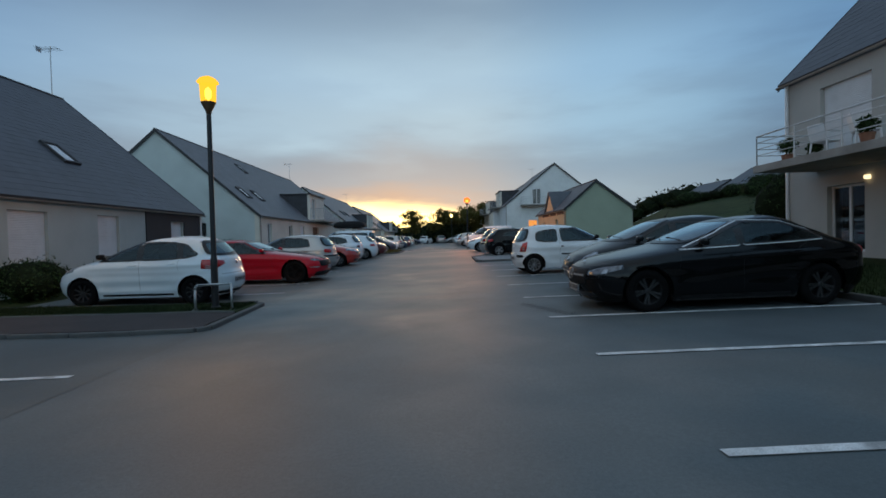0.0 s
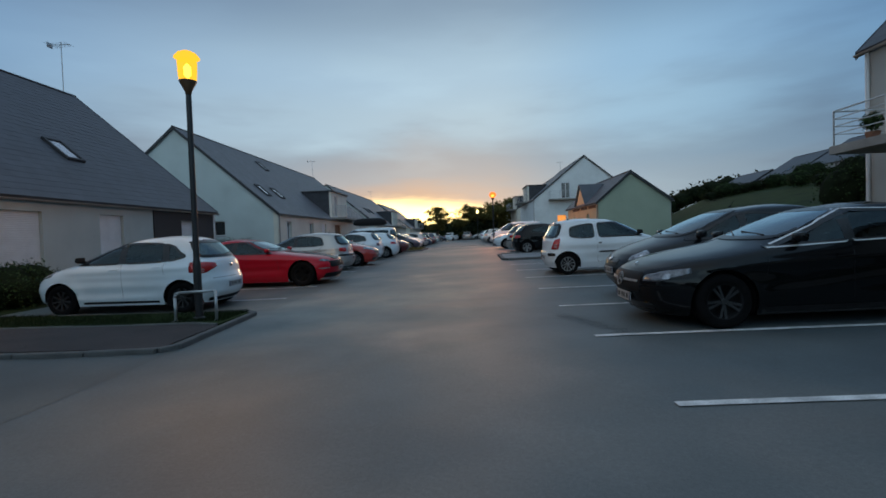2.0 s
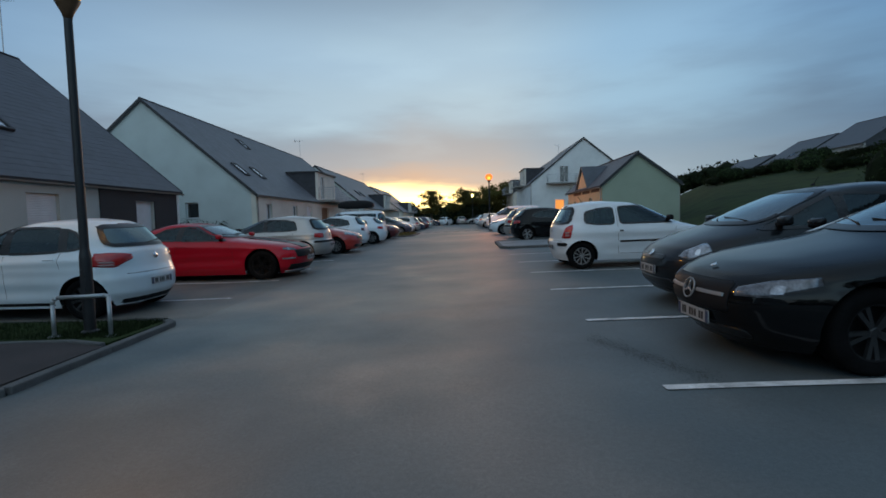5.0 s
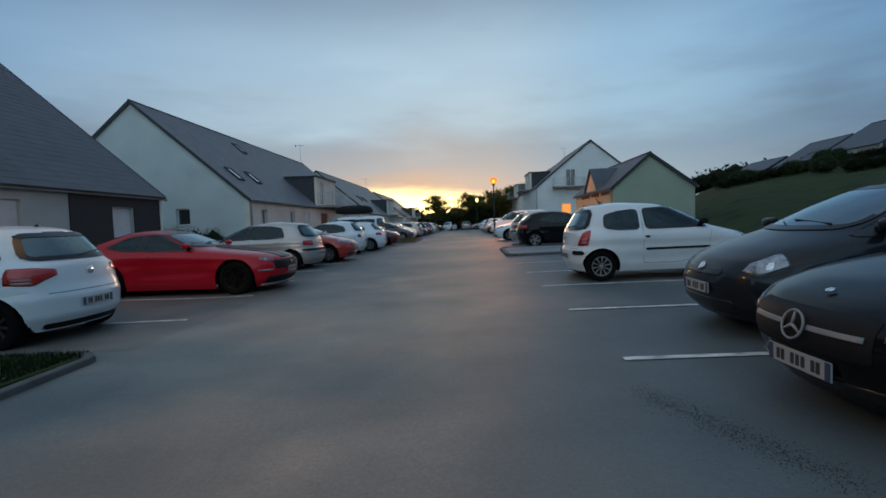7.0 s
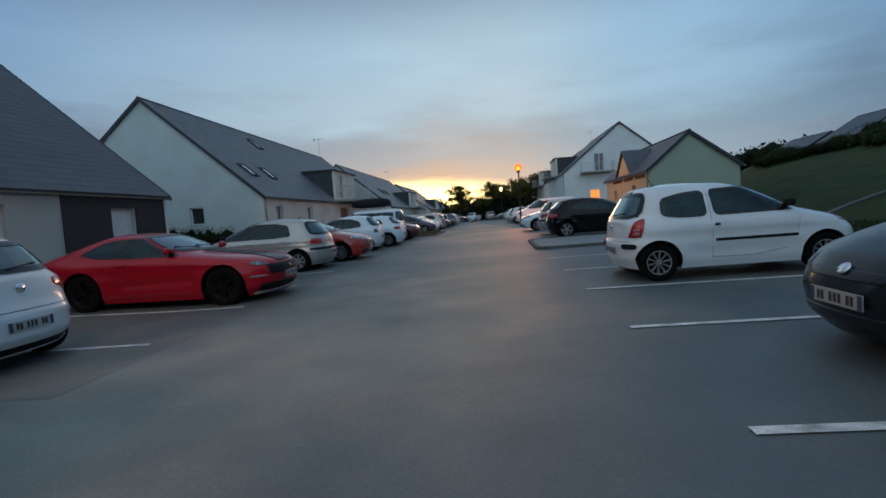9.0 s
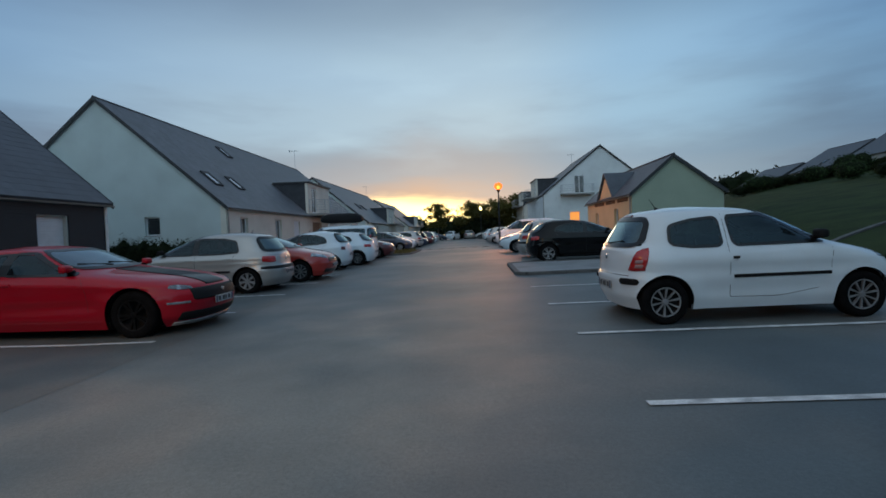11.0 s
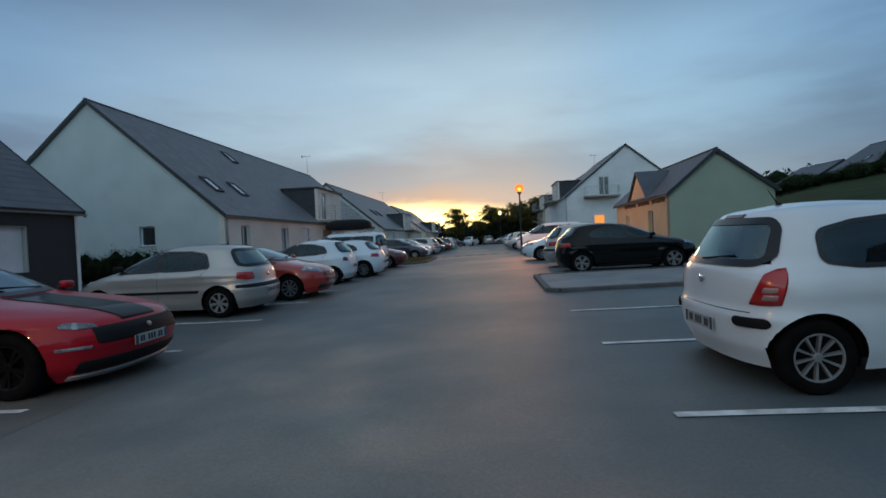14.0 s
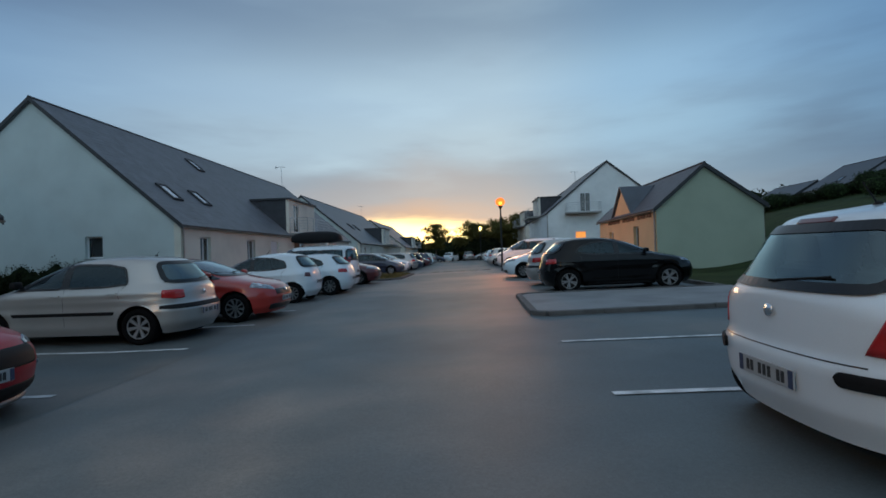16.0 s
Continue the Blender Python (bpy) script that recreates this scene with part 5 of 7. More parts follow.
SPECS["coupe"] = dict(
    front=[(0.14, 2.20), (0.28, 2.34), (0.48, 2.39), (0.62, 2.36), (0.74, 2.24), (0.82, 1.98), (0.90, 1.45), (0.96, 0.95), (1.0, 0.74), (1.15, 0.36), (1.28, 0.02), (1.345, -0.25), (1.38, -0.62)],
    rear=[(0.14, -2.18), (0.4, -2.36), (0.7, -2.39), (0.94, -2.35), (1.0, -2.2), (1.06, -1.95), (1.16, -1.62), (1.26, -1.25), (1.33, -0.98), (1.38, -0.72)],
    width=width_of(0.955, 0.94, 1.38, 0.14), belt=0.94, hood=(0.72, 1.0), hubs=(1.52, -1.20), wheel=(0.345, 0.25), rim=("five", "alloy_dark"),
    side=[([(-0.42, 0.955), (0.1, 0.945), (0.70, 0.935)], [(-0.36, 1.285), (-0.05, 1.275), (0.24, 1.15)]),
          ([(-1.22, 1.05), (-0.85, 0.975), (-0.50, 0.96)], [(-1.05, 1.12), (-0.8, 1.24), (-0.45, 1.283)])],
    screen=(1.015, 1.31, 0.80, 0.75), back=(1.08, 1.32, 0.80),
    head=(0.56, 1.98, [(0.0, 0.668), (0.6, 0.672), (1.0, 0.70)], [(0.0, 0.712), (0.6, 0.742), (1.0, 0.742)]), head_mat="headlamp_mid", creases=[(-2.1, 0.86, -0.6, 0.82, 0.022, 0.09), (-0.55, 0.46, 1.05, 0.50, -0.030, 0.09), (-0.7, 0.83, 1.9, 0.74, 0.012, 0.045)], tail=(0.55, -2.25, [(0.0, 0.74), (1.0, 0.76)], [(0.0, 0.88), (1.0, 0.87)]),
    mirror=0.52, seams=[[(-0.52, 0.36), (-0.54, 0.7), (-0.46, 0.95)], [(0.86, 0.34), (0.84, 0.7), (0.74, 0.93)]], handles=[(-0.38, 0.83)],
    ends=[("grille", "plastic", True, -0.62, 0.62, 0.50, 0.675, 0.006), ("lower_grille", "plastic", True, -0.74, 0.74, 0.215, 0.345, 0.006), ("splitter", "alloy_grey", True, -0.74, 0.74, 0.165, 0.20, 0.03),
          ("bonnet_stripe", "stripe", True, -0.27, 0.27, 0.705, 0.985, 0.007),
          ("daytime_lamp", "headlamp", True, 0.66, 0.86, 0.47, 0.50, 0.01), ("daytime_lamp", "headlamp", True, -0.86, -0.66, 0.47, 0.50, 0.01)],
    badges=[("badge", "alloy", True, 0.0, 0.60, 0.032)], plates=[(0.46, True)])
SPECS["saloon"] = dict(
    front=[(0.15, 2.16), (0.3, 2.31), (0.5, 2.36), (0.62, 2.33), (0.72, 2.21), (0.81, 1.95), (0.89, 1.52), (0.96, 1.12), (1.01, 0.92), (1.20, 0.42), (1.33, 0.0), (1.40, -0.35), (1.43, -0.68)],
    rear=[(0.15, -2.08), (0.35, -2.25), (0.6, -2.27), (0.85, -2.23), (0.95, -2.12), (1.02, -1.88), (1.12, -1.6), (1.25, -1.25), (1.36, -0.98), (1.43, -0.75)],
    width=width_of(0.89, 0.95, 1.43, 0.15), belt=0.95, hood=(0.70, 1.01), hubs=(1.45, -1.25), wheel=(0.325, 0.225), rim=("five", "wheel_dim"), creases=[(-1.9, 0.86, 1.6, 0.73, 0.014, 0.045), (-0.9, 0.60, 1.0, 0.40, 0.012, 0.05), (-0.7, 0.50, 0.9, 0.55, -0.014, 0.10)], chrome_line=True, head_mat="headlamp_mid",
    side=[([(0.0, 0.975), (0.45, 0.955), (0.95, 0.935)], [(0.0, 1.335), (0.2, 1.315), (0.44, 1.17)]),
          ([(-1.36, 1.03), (-0.8, 1.0), (-0.06, 0.978)], [(-1.15, 1.16), (-0.7, 1.315), (-0.06, 1.34)])],
    screen=(1.03, 1.365, 0.79, 0.92), back=(1.10, 1.36, 0.80),
    head=(0.50, 1.80, [(0.0, 0.57), (0.5, 0.575), (1.0, 0.67)], [(0.0, 0.635), (0.5, 0.70), (1.0, 0.73)]), tail=(0.45, -2.0, [(0.0, 0.78), (1.0, 0.80)], [(0.0, 0.90), (1.0, 0.90)]),
    mirror=0.58, corner=0.02, mirror_mat="black_paint", seams=[[(-0.03, 0.32), (-0.03, 0.96)], [(-0.98, 0.70), (-0.9, 0.9), (-1.1, 1.0)], [(0.98, 0.34), (0.96, 0.7), (0.93, 0.92)]],
    handles=[(0.08, 0.82), (-0.82, 0.84)], strips=[(-0.85, 1.0, 0.21, 0.03, "plastic")],
    ends=[("grille", "plastic", True, -0.46, 0.46, 0.42, 0.67, 0.006), ("grille_bar", "alloy", True, 0.10, 0.42, 0.548, 0.578, 0.02), ("grille_bar", "alloy", True, -0.42, -0.10, 0.548, 0.578, 0.02), ("lower_grille", "frit", True, -0.55, 0.55, 0.22, 0.30, 0.006)],
    badges=[("badge", "alloy", True, 0.0, 0.56, -0.086), ("badge", "chrome", True, 0.0, 0.745, 0.028)], plates=[(0.345, True), (0.6, False)])
SPECS["hatch"] = dict(
    front=[(0.18, 1.98), (0.3, 2.09), (0.5, 2.12), (0.64, 2.06), (0.77, 1.90), (0.87, 1.60), (0.95, 1.32), (1.0, 1.17), (1.2, 0.74), (1.37, 0.30), (1.46, -0.05), (1.49, -0.35), (1.51, -0.7)],
    rear=[(0.18, -1.95), (0.35, -2.07), (0.58, -2.08), (0.68, -2.0), (0.95, -1.95), (1.1, -1.86), (1.3, -1.68), (1.42, -1.54), (1.475, -1.3), (1.51, -0.8)],
    width=width_of(0.875, 0.97, 1.51), belt=0.97, hood=(0.74, 1.0), hubs=(1.30, -1.31), wheel=(0.308, 0.195), rim=("mesh", "alloy"), creases=[(-0.85, 0.42, 1.0, 0.42, -0.016, 0.08), (-1.7, 0.87, 1.3, 0.82, 0.009, 0.045)],
    side=[([(0.03, 0.975), (0.5, 0.97), (1.08, 0.965)], [(0.03, 1.375), (0.3, 1.355), (0.55, 1.25)]),
          ([(-1.12, 1.02), (-0.7, 0.985), (-0.05, 0.977)], [(-1.02, 1.30), (-0.7, 1.365), (-0.05, 1.38)])],
    screen=(1.02, 1.42, 0.86, 1.05), back=(1.02, 1.38, 0.82), wiper=True,
    head=(0.42, 1.62, [(0.0, 0.62), (1.0, 0.74)], [(0.0, 0.72), (1.0, 0.88)]), tail=(0.50, -1.68, [(0.0, 0.76), (0.5, 0.75), (1.0, 0.78)], [(0.0, 0.90), (0.5, 0.91), (1.0, 0.91)]),
    mirror=0.90, mirror_mat="plastic", seams=[[(-0.01, 0.34), (-0.01, 0.97)], [(-1.02, 0.72), (-0.96, 0.9), (-1.1, 1.02)], [(1.0, 0.36), (1.0, 0.7), (1.05, 0.95)]],
    handles=[(0.14, 0.86), (-0.86, 0.88)], strips=[(-0.92, 1.0, 0.55, 0.028, "plastic"), (-1.95, -1.66, 0.62, 0.03, "plastic")],
    ends=[("bumper_pad", "plastic", False, -0.80, 0.80, 0.585, 0.655, 0.014), ("grille", "plastic", True, -0.4, 0.4, 0.34, 0.46, 0.006)],
    badges=[("badge", "chrome", False, 0.0, 0.83, 0.045)], plates=[(0.50, False)], aerial=(-1.1, 0.08))
SPECS["compact"] = dict(
    front=[(0.17, 1.95), (0.3, 2.06), (0.5, 2.10), (0.65, 2.06), (0.78, 1.92), (0.86, 1.66), (0.94, 1.28), (0.99, 1.06), (1.18, 0.62), (1.33, 0.20), (1.40, -0.12), (1.43, -0.4), (1.45, -0.75)],
    rear=[(0.17, -1.8), (0.35, -1.94), (0.6, -1.96), (0.8, -1.90), (1.0, -1.84), (1.12, -1.70), (1.28, -1.5), (1.37, -1.38), (1.42, -1.15), (1.45, -0.85)],
    width=width_of(0.885, 0.95, 1.45, 0.17), belt=0.95, hood=(0.74, 0.99), hubs=(1.28, -1.30), wheel=(0.315, 0.2), rim=("nine", "alloy_grey"), creases=[(-0.8, 0.40, 0.95, 0.42, -0.018, 0.08), (-1.6, 0.84, 1.3, 0.78, 0.012, 0.05)],
    side=[([(0.0, 0.965), (0.45, 0.955), (0.98, 0.945)], [(0.0, 1.325), (0.25, 1.305), (0.48, 1.20)]),
          ([(-1.10, 1.05), (-0.7, 0.985), (-0.07, 0.967)], [(-0.98, 1.20), (-0.65, 1.30), (-0.07, 1.328)])],
    screen=(1.01, 1.37, 0.81, 1.0), back=(1.04, 1.34, 0.80), wiper=True,
    head=(0.42, 1.60, [(0.0, 0.66), (1.0, 0.74)], [(0.0, 0.76), (1.0, 0.84)]), tail=(0.50, -1.6, [(0.0, 0.76), (1.0, 0.78)], [(0.0, 0.89), (1.0, 0.90)]),
    mirror=0.70, seams=[[(-0.03, 0.34), (-0.03, 0.96)], [(-0.98, 0.72), (-0.94, 0.9), (-1.06, 1.02)], [(0.95, 0.36), (0.95, 0.7), (0.98, 0.93)]],
    handles=[(0.12, 0.84)], strips=[(-0.9, 1.0, 0.225, 0.02, "plastic")],
    ends=[("grille", "frit", True, -0.42, 0.42, 0.56, 0.68, 0.006), ("lower_grille", "frit", True, -0.58, 0.58, 0.24, 0.36, 0.006)],
    badges=[("badge", "chrome", True, 0.0, 0.645, 0.06)], plates=[(0.46, True), (0.55, False)])
SPECS["small"] = dict(SPECS["compact"], front=[(0.17, 1.80), (0.3, 1.93), (0.5, 1.97), (0.64, 1.93), (0.76, 1.80), (0.86, 1.56), (0.95, 1.28), (1.01, 1.10), (1.22, 0.62), (1.38, 0.18), (1.45, -0.12), (1.48, -0.4), (1.50, -0.75)],
    rear=[(0.17, -1.66), (0.35, -1.80), (0.6, -1.82), (0.8, -1.78), (1.0, -1.72), (1.15, -1.62), (1.32, -1.45), (1.42, -1.34), (1.47, -1.1), (1.50, -0.82)],
    width=width_of(0.855, 0.97, 1.50, 0.17), belt=0.97, hood=(0.74, 1.01), hubs=(1.17, -1.25), wheel=(0.295, 0.185),
    side=[([(0.0, 0.98), (0.45, 0.975), (1.0, 0.965)], [(0.0, 1.375), (0.25, 1.35), (0.50, 1.23)]),
          ([(-1.10, 1.05), (-0.7, 1.0), (-0.07, 0.982)], [(-1.0, 1.25), (-0.65, 1.345), (-0.07, 1.378)])],
    screen=(1.03, 1.42, 0.80, 1.0), back=(1.05, 1.39, 0.80),
    head=(0.56, 1.50, [(0.0, 0.66), (0.5, 0.63), (1.0, 0.72)], [(0.0, 0.73), (0.5, 0.81), (1.0, 0.82)]),
    ends=[("grille", "frit", True, -0.36, 0.36, 0.60, 0.67, 0.006), ("lower_grille", "frit", True, -0.50, 0.50, 0.24, 0.37, 0.006)],
    badges=[("badge", "chrome", True, 0.0, 0.665, 0.055)], plates=[(0.47, True), (0.6, False)], aerial=(-0.2, 0.12))
SPECS["van"] = dict(
    front=[(0.2, 1.98), (0.35, 2.12), (0.55, 2.15), (0.8, 2.08), (0.93, 1.92), (1.02, 1.72), (1.10, 1.52), (1.16, 1.40), (1.4, 1.05), (1.62, 0.70), (1.74, 0.45), (1.78, 0.2), (1.80, -0.2)],
    rear=[(0.2, -2.08), (0.4, -2.16), (0.7, -2.17), (0.9, -2.14), (1.2, -2.11), (1.5, -2.06), (1.68, -2.0), (1.75, -1.9), (1.78, -1.7), (1.80, -1.2)],
    width=[(0.2, 0.84), (0.34, 0.89), (0.55, 0.905), (0.8, 0.90), (1.05, 0.885), (1.14, 0.87), (1.4, 0.83), (1.64, 0.77), (1.74, 0.70), (1.77, 0.60), (1.79, 0.42), (1.80, 0.1)], belt=1.10, hood=(0.88, 1.16), hubs=(1.32, -1.40), wheel=(0.32, 0.2), rim=("mesh", "alloy_grey"),
    side=[([(0.25, 1.12), (0.7, 1.11), (1.28, 1.10)], [(0.25, 1.60), (0.6, 1.58), (0.80, 1.48)]),
          ([(-0.75, 1.13), (-0.3, 1.12), (0.15, 1.12)], [(-0.75, 1.60), (-0.3, 1.605), (0.15, 1.60)]),
          ([(-1.85, 1.15), (-1.4, 1.14), (-0.87, 1.13)], [(-1.82, 1.57), (-1.4, 1.60), (-0.87, 1.60)])],
    screen=(1.19, 1.68, 0.88, 1.3), back=(1.17, 1.62, 0.80), wiper=True,
    head=(0.45, 1.70, [(0.0, 0.74), (1.0, 0.82)], [(0.0, 0.90), (1.0, 1.0)]), tail=(0.72, -1.98, [(0.0, 0.80), (1.0, 0.80)], [(0.0, 1.30), (1.0, 1.30)]),
    mirror=1.15, mirror_mat="plastic", seams=[[(0.2, 0.36), (0.2, 1.12)], [(-0.8, 0.36), (-0.8, 1.1)], [(1.15, 0.4), (1.2, 1.1)]],
    handles=[(0.32, 0.98), (-0.68, 0.98)], strips=[(-0.95, 0.95, 0.6, 0.035, "plastic")],
    ends=[("bumper_pad", "plastic", False, -0.82, 0.82, 0.45, 0.56, 0.012), ("grille", "plastic", True, -0.5, 0.5, 0.45, 0.66, 0.006)],
    badges=[("badge", "chrome", True, 0.0, 0.84, 0.06)], plates=[(0.72, False), (0.38, True)])


def park(key, label, colour, x, y, heading, fine=True, **more):
    ob = make_car("car", label, dict(SPECS[key], **more), colour, fine)
    ob.matrix_basis = stand(x, y, heading)
    return ob


# x, y: the middle between the wheels
park("supermini", "white five-door hatchback parked with its tail to the lane", "white_paint", -6.55, 12.05, 180)
park("coupe", "red two-door coupe with black bonnet stripe, parked nose out", "red_paint", -5.88, 16.29, 0)
park("hatch", "silver-beige five-door hatchback parked tail to the lane", "silver_paint", -6.32, 21.15, 180)
park("compact", "orange-red compact hatchback parked nose out", "orange_paint", -5.80, 23.5, 0)
park("saloon", "glossy black four-door coupe saloon with chrome window line", "black_paint", 4.72, 8.72, 181.5)
park("small", "charcoal small hatchback parked nose out to the lane", "grey_paint", 4.82, 10.95, 180, mirror_mat="grey_paint")
park("city_car", "white three-door city car with black side strips, tail to the lane", "white_paint", 4.06, 15.63, 1.5)
park("compact", "black hatchback with silver wheels parked tail to the lane", "black_paint", 4.45, 26.25, 0, rim=("five", "alloy"))


# ---- more cars along the lane ----
park("small", "white hatchback with dark rear lights, tail to the lane", "white_paint", -5.95, 27.3, 180, mirror_mat="white_paint", head_mat="headlamp_dark", tail_mat="wine_paint")
park("compact", "silver-white hatchback parked tail to the lane", "white_paint", -5.6, 29.8, 180, fine=False)
van_roofbox = park("van", "white leisure van carrying a black roof box", "white_paint", -6.25, 32.4, 180)
wine = park("compact", "dark red hatchback parked nose out", "wine_paint", -5.8, 35.2, 0, fine=False)
navy = park("hatch", "dark blue hatchback beside the grass island", "blue_paint", -6.1, 45.6, 0, fine=False, mirror_mat="blue_paint")
pale = park("small", "white small car parked in the far row", "white_paint", -5.9, 48.0, 0, fine=False, mirror_mat="white_paint")
silver = park("hatch", "silver hatchback parked tail to the lane", "silver_paint", 4.5, 28.9, 0, fine=False)
nose = park("compact", "white hatchback parked nose out to the lane", "white_paint", 4.05, 33.75, 180, fine=False)
bus = park("van", "white minibus lit pink by the street lamp", "white_paint", 4.75, 46.4, 180, fine=False)
bus.matrix_basis = bus.matrix_basis @ Matrix.Diagonal((1.14, 1.05, 1.08, 1))
black = park("small", "black small car parked in the far row", "black_paint", 4.4, 50.5, 180, fine=False, mirror_mat="black_paint")
FAR_LEFT = ((50.4, "pale"), (52.8, "silver"), (55.2, "navy"), (57.6, "pale"), (60.0, "black"), (62.4, "wine"), (64.8, "silver"), (67.2, "navy"), (69.6, "pale"), (72.0, "black"), (75.0, "silver"))
FAR_RIGHT = ((53.0, "silver"), (55.5, "pale"), (58.0, "silver"), (60.5, "nose"), (63.0, "pale"), (66.0, "silver"), (69.0, "nose"), (72.0, "navy"))
KINDS = dict(pale=pale, silver=silver, navy=navy, black=black, wine=wine, nose=nose)
for i, (y, key) in enumerate(FAR_LEFT):
    copy_thing(KINDS[key], stand(-5.9 + 0.2 * ((i * 7) % 3 - 1), y, 180 if i % 3 == 1 else 0))
for i, (y, key) in enumerate(FAR_RIGHT):
    copy_thing(KINDS[key], stand(4.2 + 0.2 * ((i * 5) % 3 - 1), y, 0 if i % 4 == 2 else 180))
for x, y, h, key in ((-2.6, 92, 70, "pale"), (0.2, 94, 95, "silver"), (3.2, 90, 180, "silver"), (3.6, 93, 180, "pale"), (-5.6, 90, 0, "navy")):
    copy_thing(KINDS[key], stand(x, y, h))

# roof box on its bars
rb = thing("roof_box", "black plastic roof box on top of a van", "roof box", at=van_roofbox.matrix_basis.copy())
bm = bmesh.new()
bmesh.ops.create_uvsphere(bm, u_segments=24, v_segments=14, radius=1.0)
for v in bm.verts:
    c = v.co.copy()
    v.co = Vector((math.copysign(abs(c.x) ** 0.6, c.x) * (1.0 if c.x < 0 else 1.1) - 0.5, math.copysign(abs(c.y) ** 0.55, c.y) * 0.46, 2.06 + math.copysign(abs(c.z) ** 0.7, c.z) * (0.34 if c.z > 0 else 0.15)))
part("shell", bm, "plastic", rb, smooth=True)
for x in (-1.05, 0.05):
    bm = boxes((x - 0.025, x + 0.025, -0.62, 0.62, 1.85, 1.90), (x - 0.03, x + 0.03, -0.62, -0.56, 1.72, 1.86), (x - 0.03, x + 0.03, 0.56, 0.62, 1.72, 1.86))
    part("bar", bm, "steel", rb)


# ---- kerbs and islands ----
def kerb_run(parent, pts, top=0.085, w=0.14, closed=False):
    """Kerb stones about a metre long, end to end along a line of plan points."""
    rnd = random.Random(len(pts) + int(pts[0][1] * 10))
    ends = list(zip(pts, pts[1:] + (pts[:1] if closed else [])))[: len(pts) if closed else len(pts) - 1]
    for (ax, ay), (bx, by) in ends:
        L = math.hypot(bx - ax, by - ay)
        n = max(1, round(L / 1.0))
        ang = math.atan2(by - ay, bx - ax)
        for i in range(n):
            a, b = i / n, (i + 1) / n
            x0, y0, x1, y1 = ax + (bx - ax) * a, ay + (by - ay) * a, ax + (bx - ax) * b, ay + (by - ay) * b
            z0, z1 = gz(x0, y0), gz(x1, y1)
            l = math.hypot(x1 - x0, y1 - y0)
            bm = bmesh.new()
            box(bm, 0.004, l - 0.004, -w / 2, w / 2, -0.12, top + rnd.uniform(-0.006, 0.006), 0.018)
            for v in bm.verts:
                v.co.z += z0 + (z1 - z0) * v.co.x / l
            o = part("kerb_stone", bm, "kerb", parent)
            o.matrix_basis = Matrix.Translation((x0, y0, 0)) @ Matrix.Rotation(ang, 4, "Z")


def slab_on_ground(name, pts, lift, mat, label, category):
    bm = bmesh.new()
    ground_quad(bm, pts, lift)
    return tagged(part(name, bm, mat), label, category, kind="structure")


left_bays = sheet("pavement", span(-9.4, -3.45, 0.6), span(-14, 36, 1.0), "bay_asphalt", lift=0.003, keep=lambda x, y: not 7.7 < y < 10.9)
tagged(left_bays, "brownish worn asphalt of the parking bays", "pavement", kind="structure")
k1 = thing("kerb", "weathered concrete kerb round the planted island", "kerb", kind="structure")
kerb_run(k1, [(-11.2, 7.88), (-3.64, 7.88), (-3.50, 8.06), (-3.60, 10.55), (-3.80, 10.75), (-9.4, 11.0)], top=0.068, w=0.11)
kerb_run(k1, [(-11.2, 9.68), (-4.3, 9.68), (-3.72, 9.45)], top=0.075, w=0.08)
slab_on_ground("footpath", [(-11.3, 7.95), (-3.66, 7.95), (-3.68, 9.40), (-4.3, 9.64), (-11.3, 9.64)], 0.05, "brown_path", "brown bitumen footpath across the island", "path")
slab_on_ground("lawn", [(-11.4, 9.72), (-4.3, 9.72), (-3.70, 9.50), (-3.68, 10.5), (-3.85, 10.67), (-9.4, 10.92), (-11.4, 10.92)], 0.062, "grass", "strip of short grass on the island", "grass")
k2 = thing("kerb", "weathered concrete kerb round the paved island", "kerb", kind="structure")
kerb_run(k2, [(7.0, 21.75), (1.95, 21.42), (1.72, 21.6), (1.76, 24.9), (1.95, 25.1), (7.0, 25.2)])
slab_on_ground("footpath", [(7.1, 21.83), (1.97, 21.50), (1.80, 21.65), (1.84, 24.85), (2.0, 25.02), (7.1, 25.1)], 0.065, "island_paving", "grey concrete paving on the island", "pavement")
k3 = thing("kerb", "concrete kerb at the head of the bays", "kerb", kind="structure")
kerb_run(k3, [(6.92, 0.0), (6.92, 21.6)])
kerb_run(k3, [(6.95, 25.3), (6.95, 34.0)])
k4 = thing("kerb", "concrete kerb round the grass island", "kerb", kind="structure")
kerb_run(k4, [(-9.4, 37.2), (-3.6, 37.0), (-3.1, 37.6), (-3.1, 43.0), (-3.6, 43.6), (-9.4, 43.6)], top=0.10)
slab_on_ground("lawn", [(-9.4, 37.3), (-3.6, 37.1), (-3.18, 37.6), (-3.18, 43.0), (-3.6, 43.5), (-9.4, 43.5)], 0.08, "dry_grass", "patch of dry yellowish grass on the island", "grass")
kb = thing("kerb", "pale concrete edging along the path on the bank", "kerb", kind="structure")
kerb_run(kb, [(10.4, 23.0), (13.2, 24.6), (17.0, 26.0)], top=0.03, w=0.14)

# dark setts across the lane
for i in range(6):
    x = -2.9 + i * 0.85
    bm = bmesh.new()
    ground_quad(bm, [(x, 44.6), (x + 0.5, 44.55), (x + 0.5, 44.95), (x, 45.0)], 0.012)
    tagged(part("road_sett", bm, "kerb_dark"), "dark sett strip across the asphalt lane", "road marking", "setts across the lane", "structure")


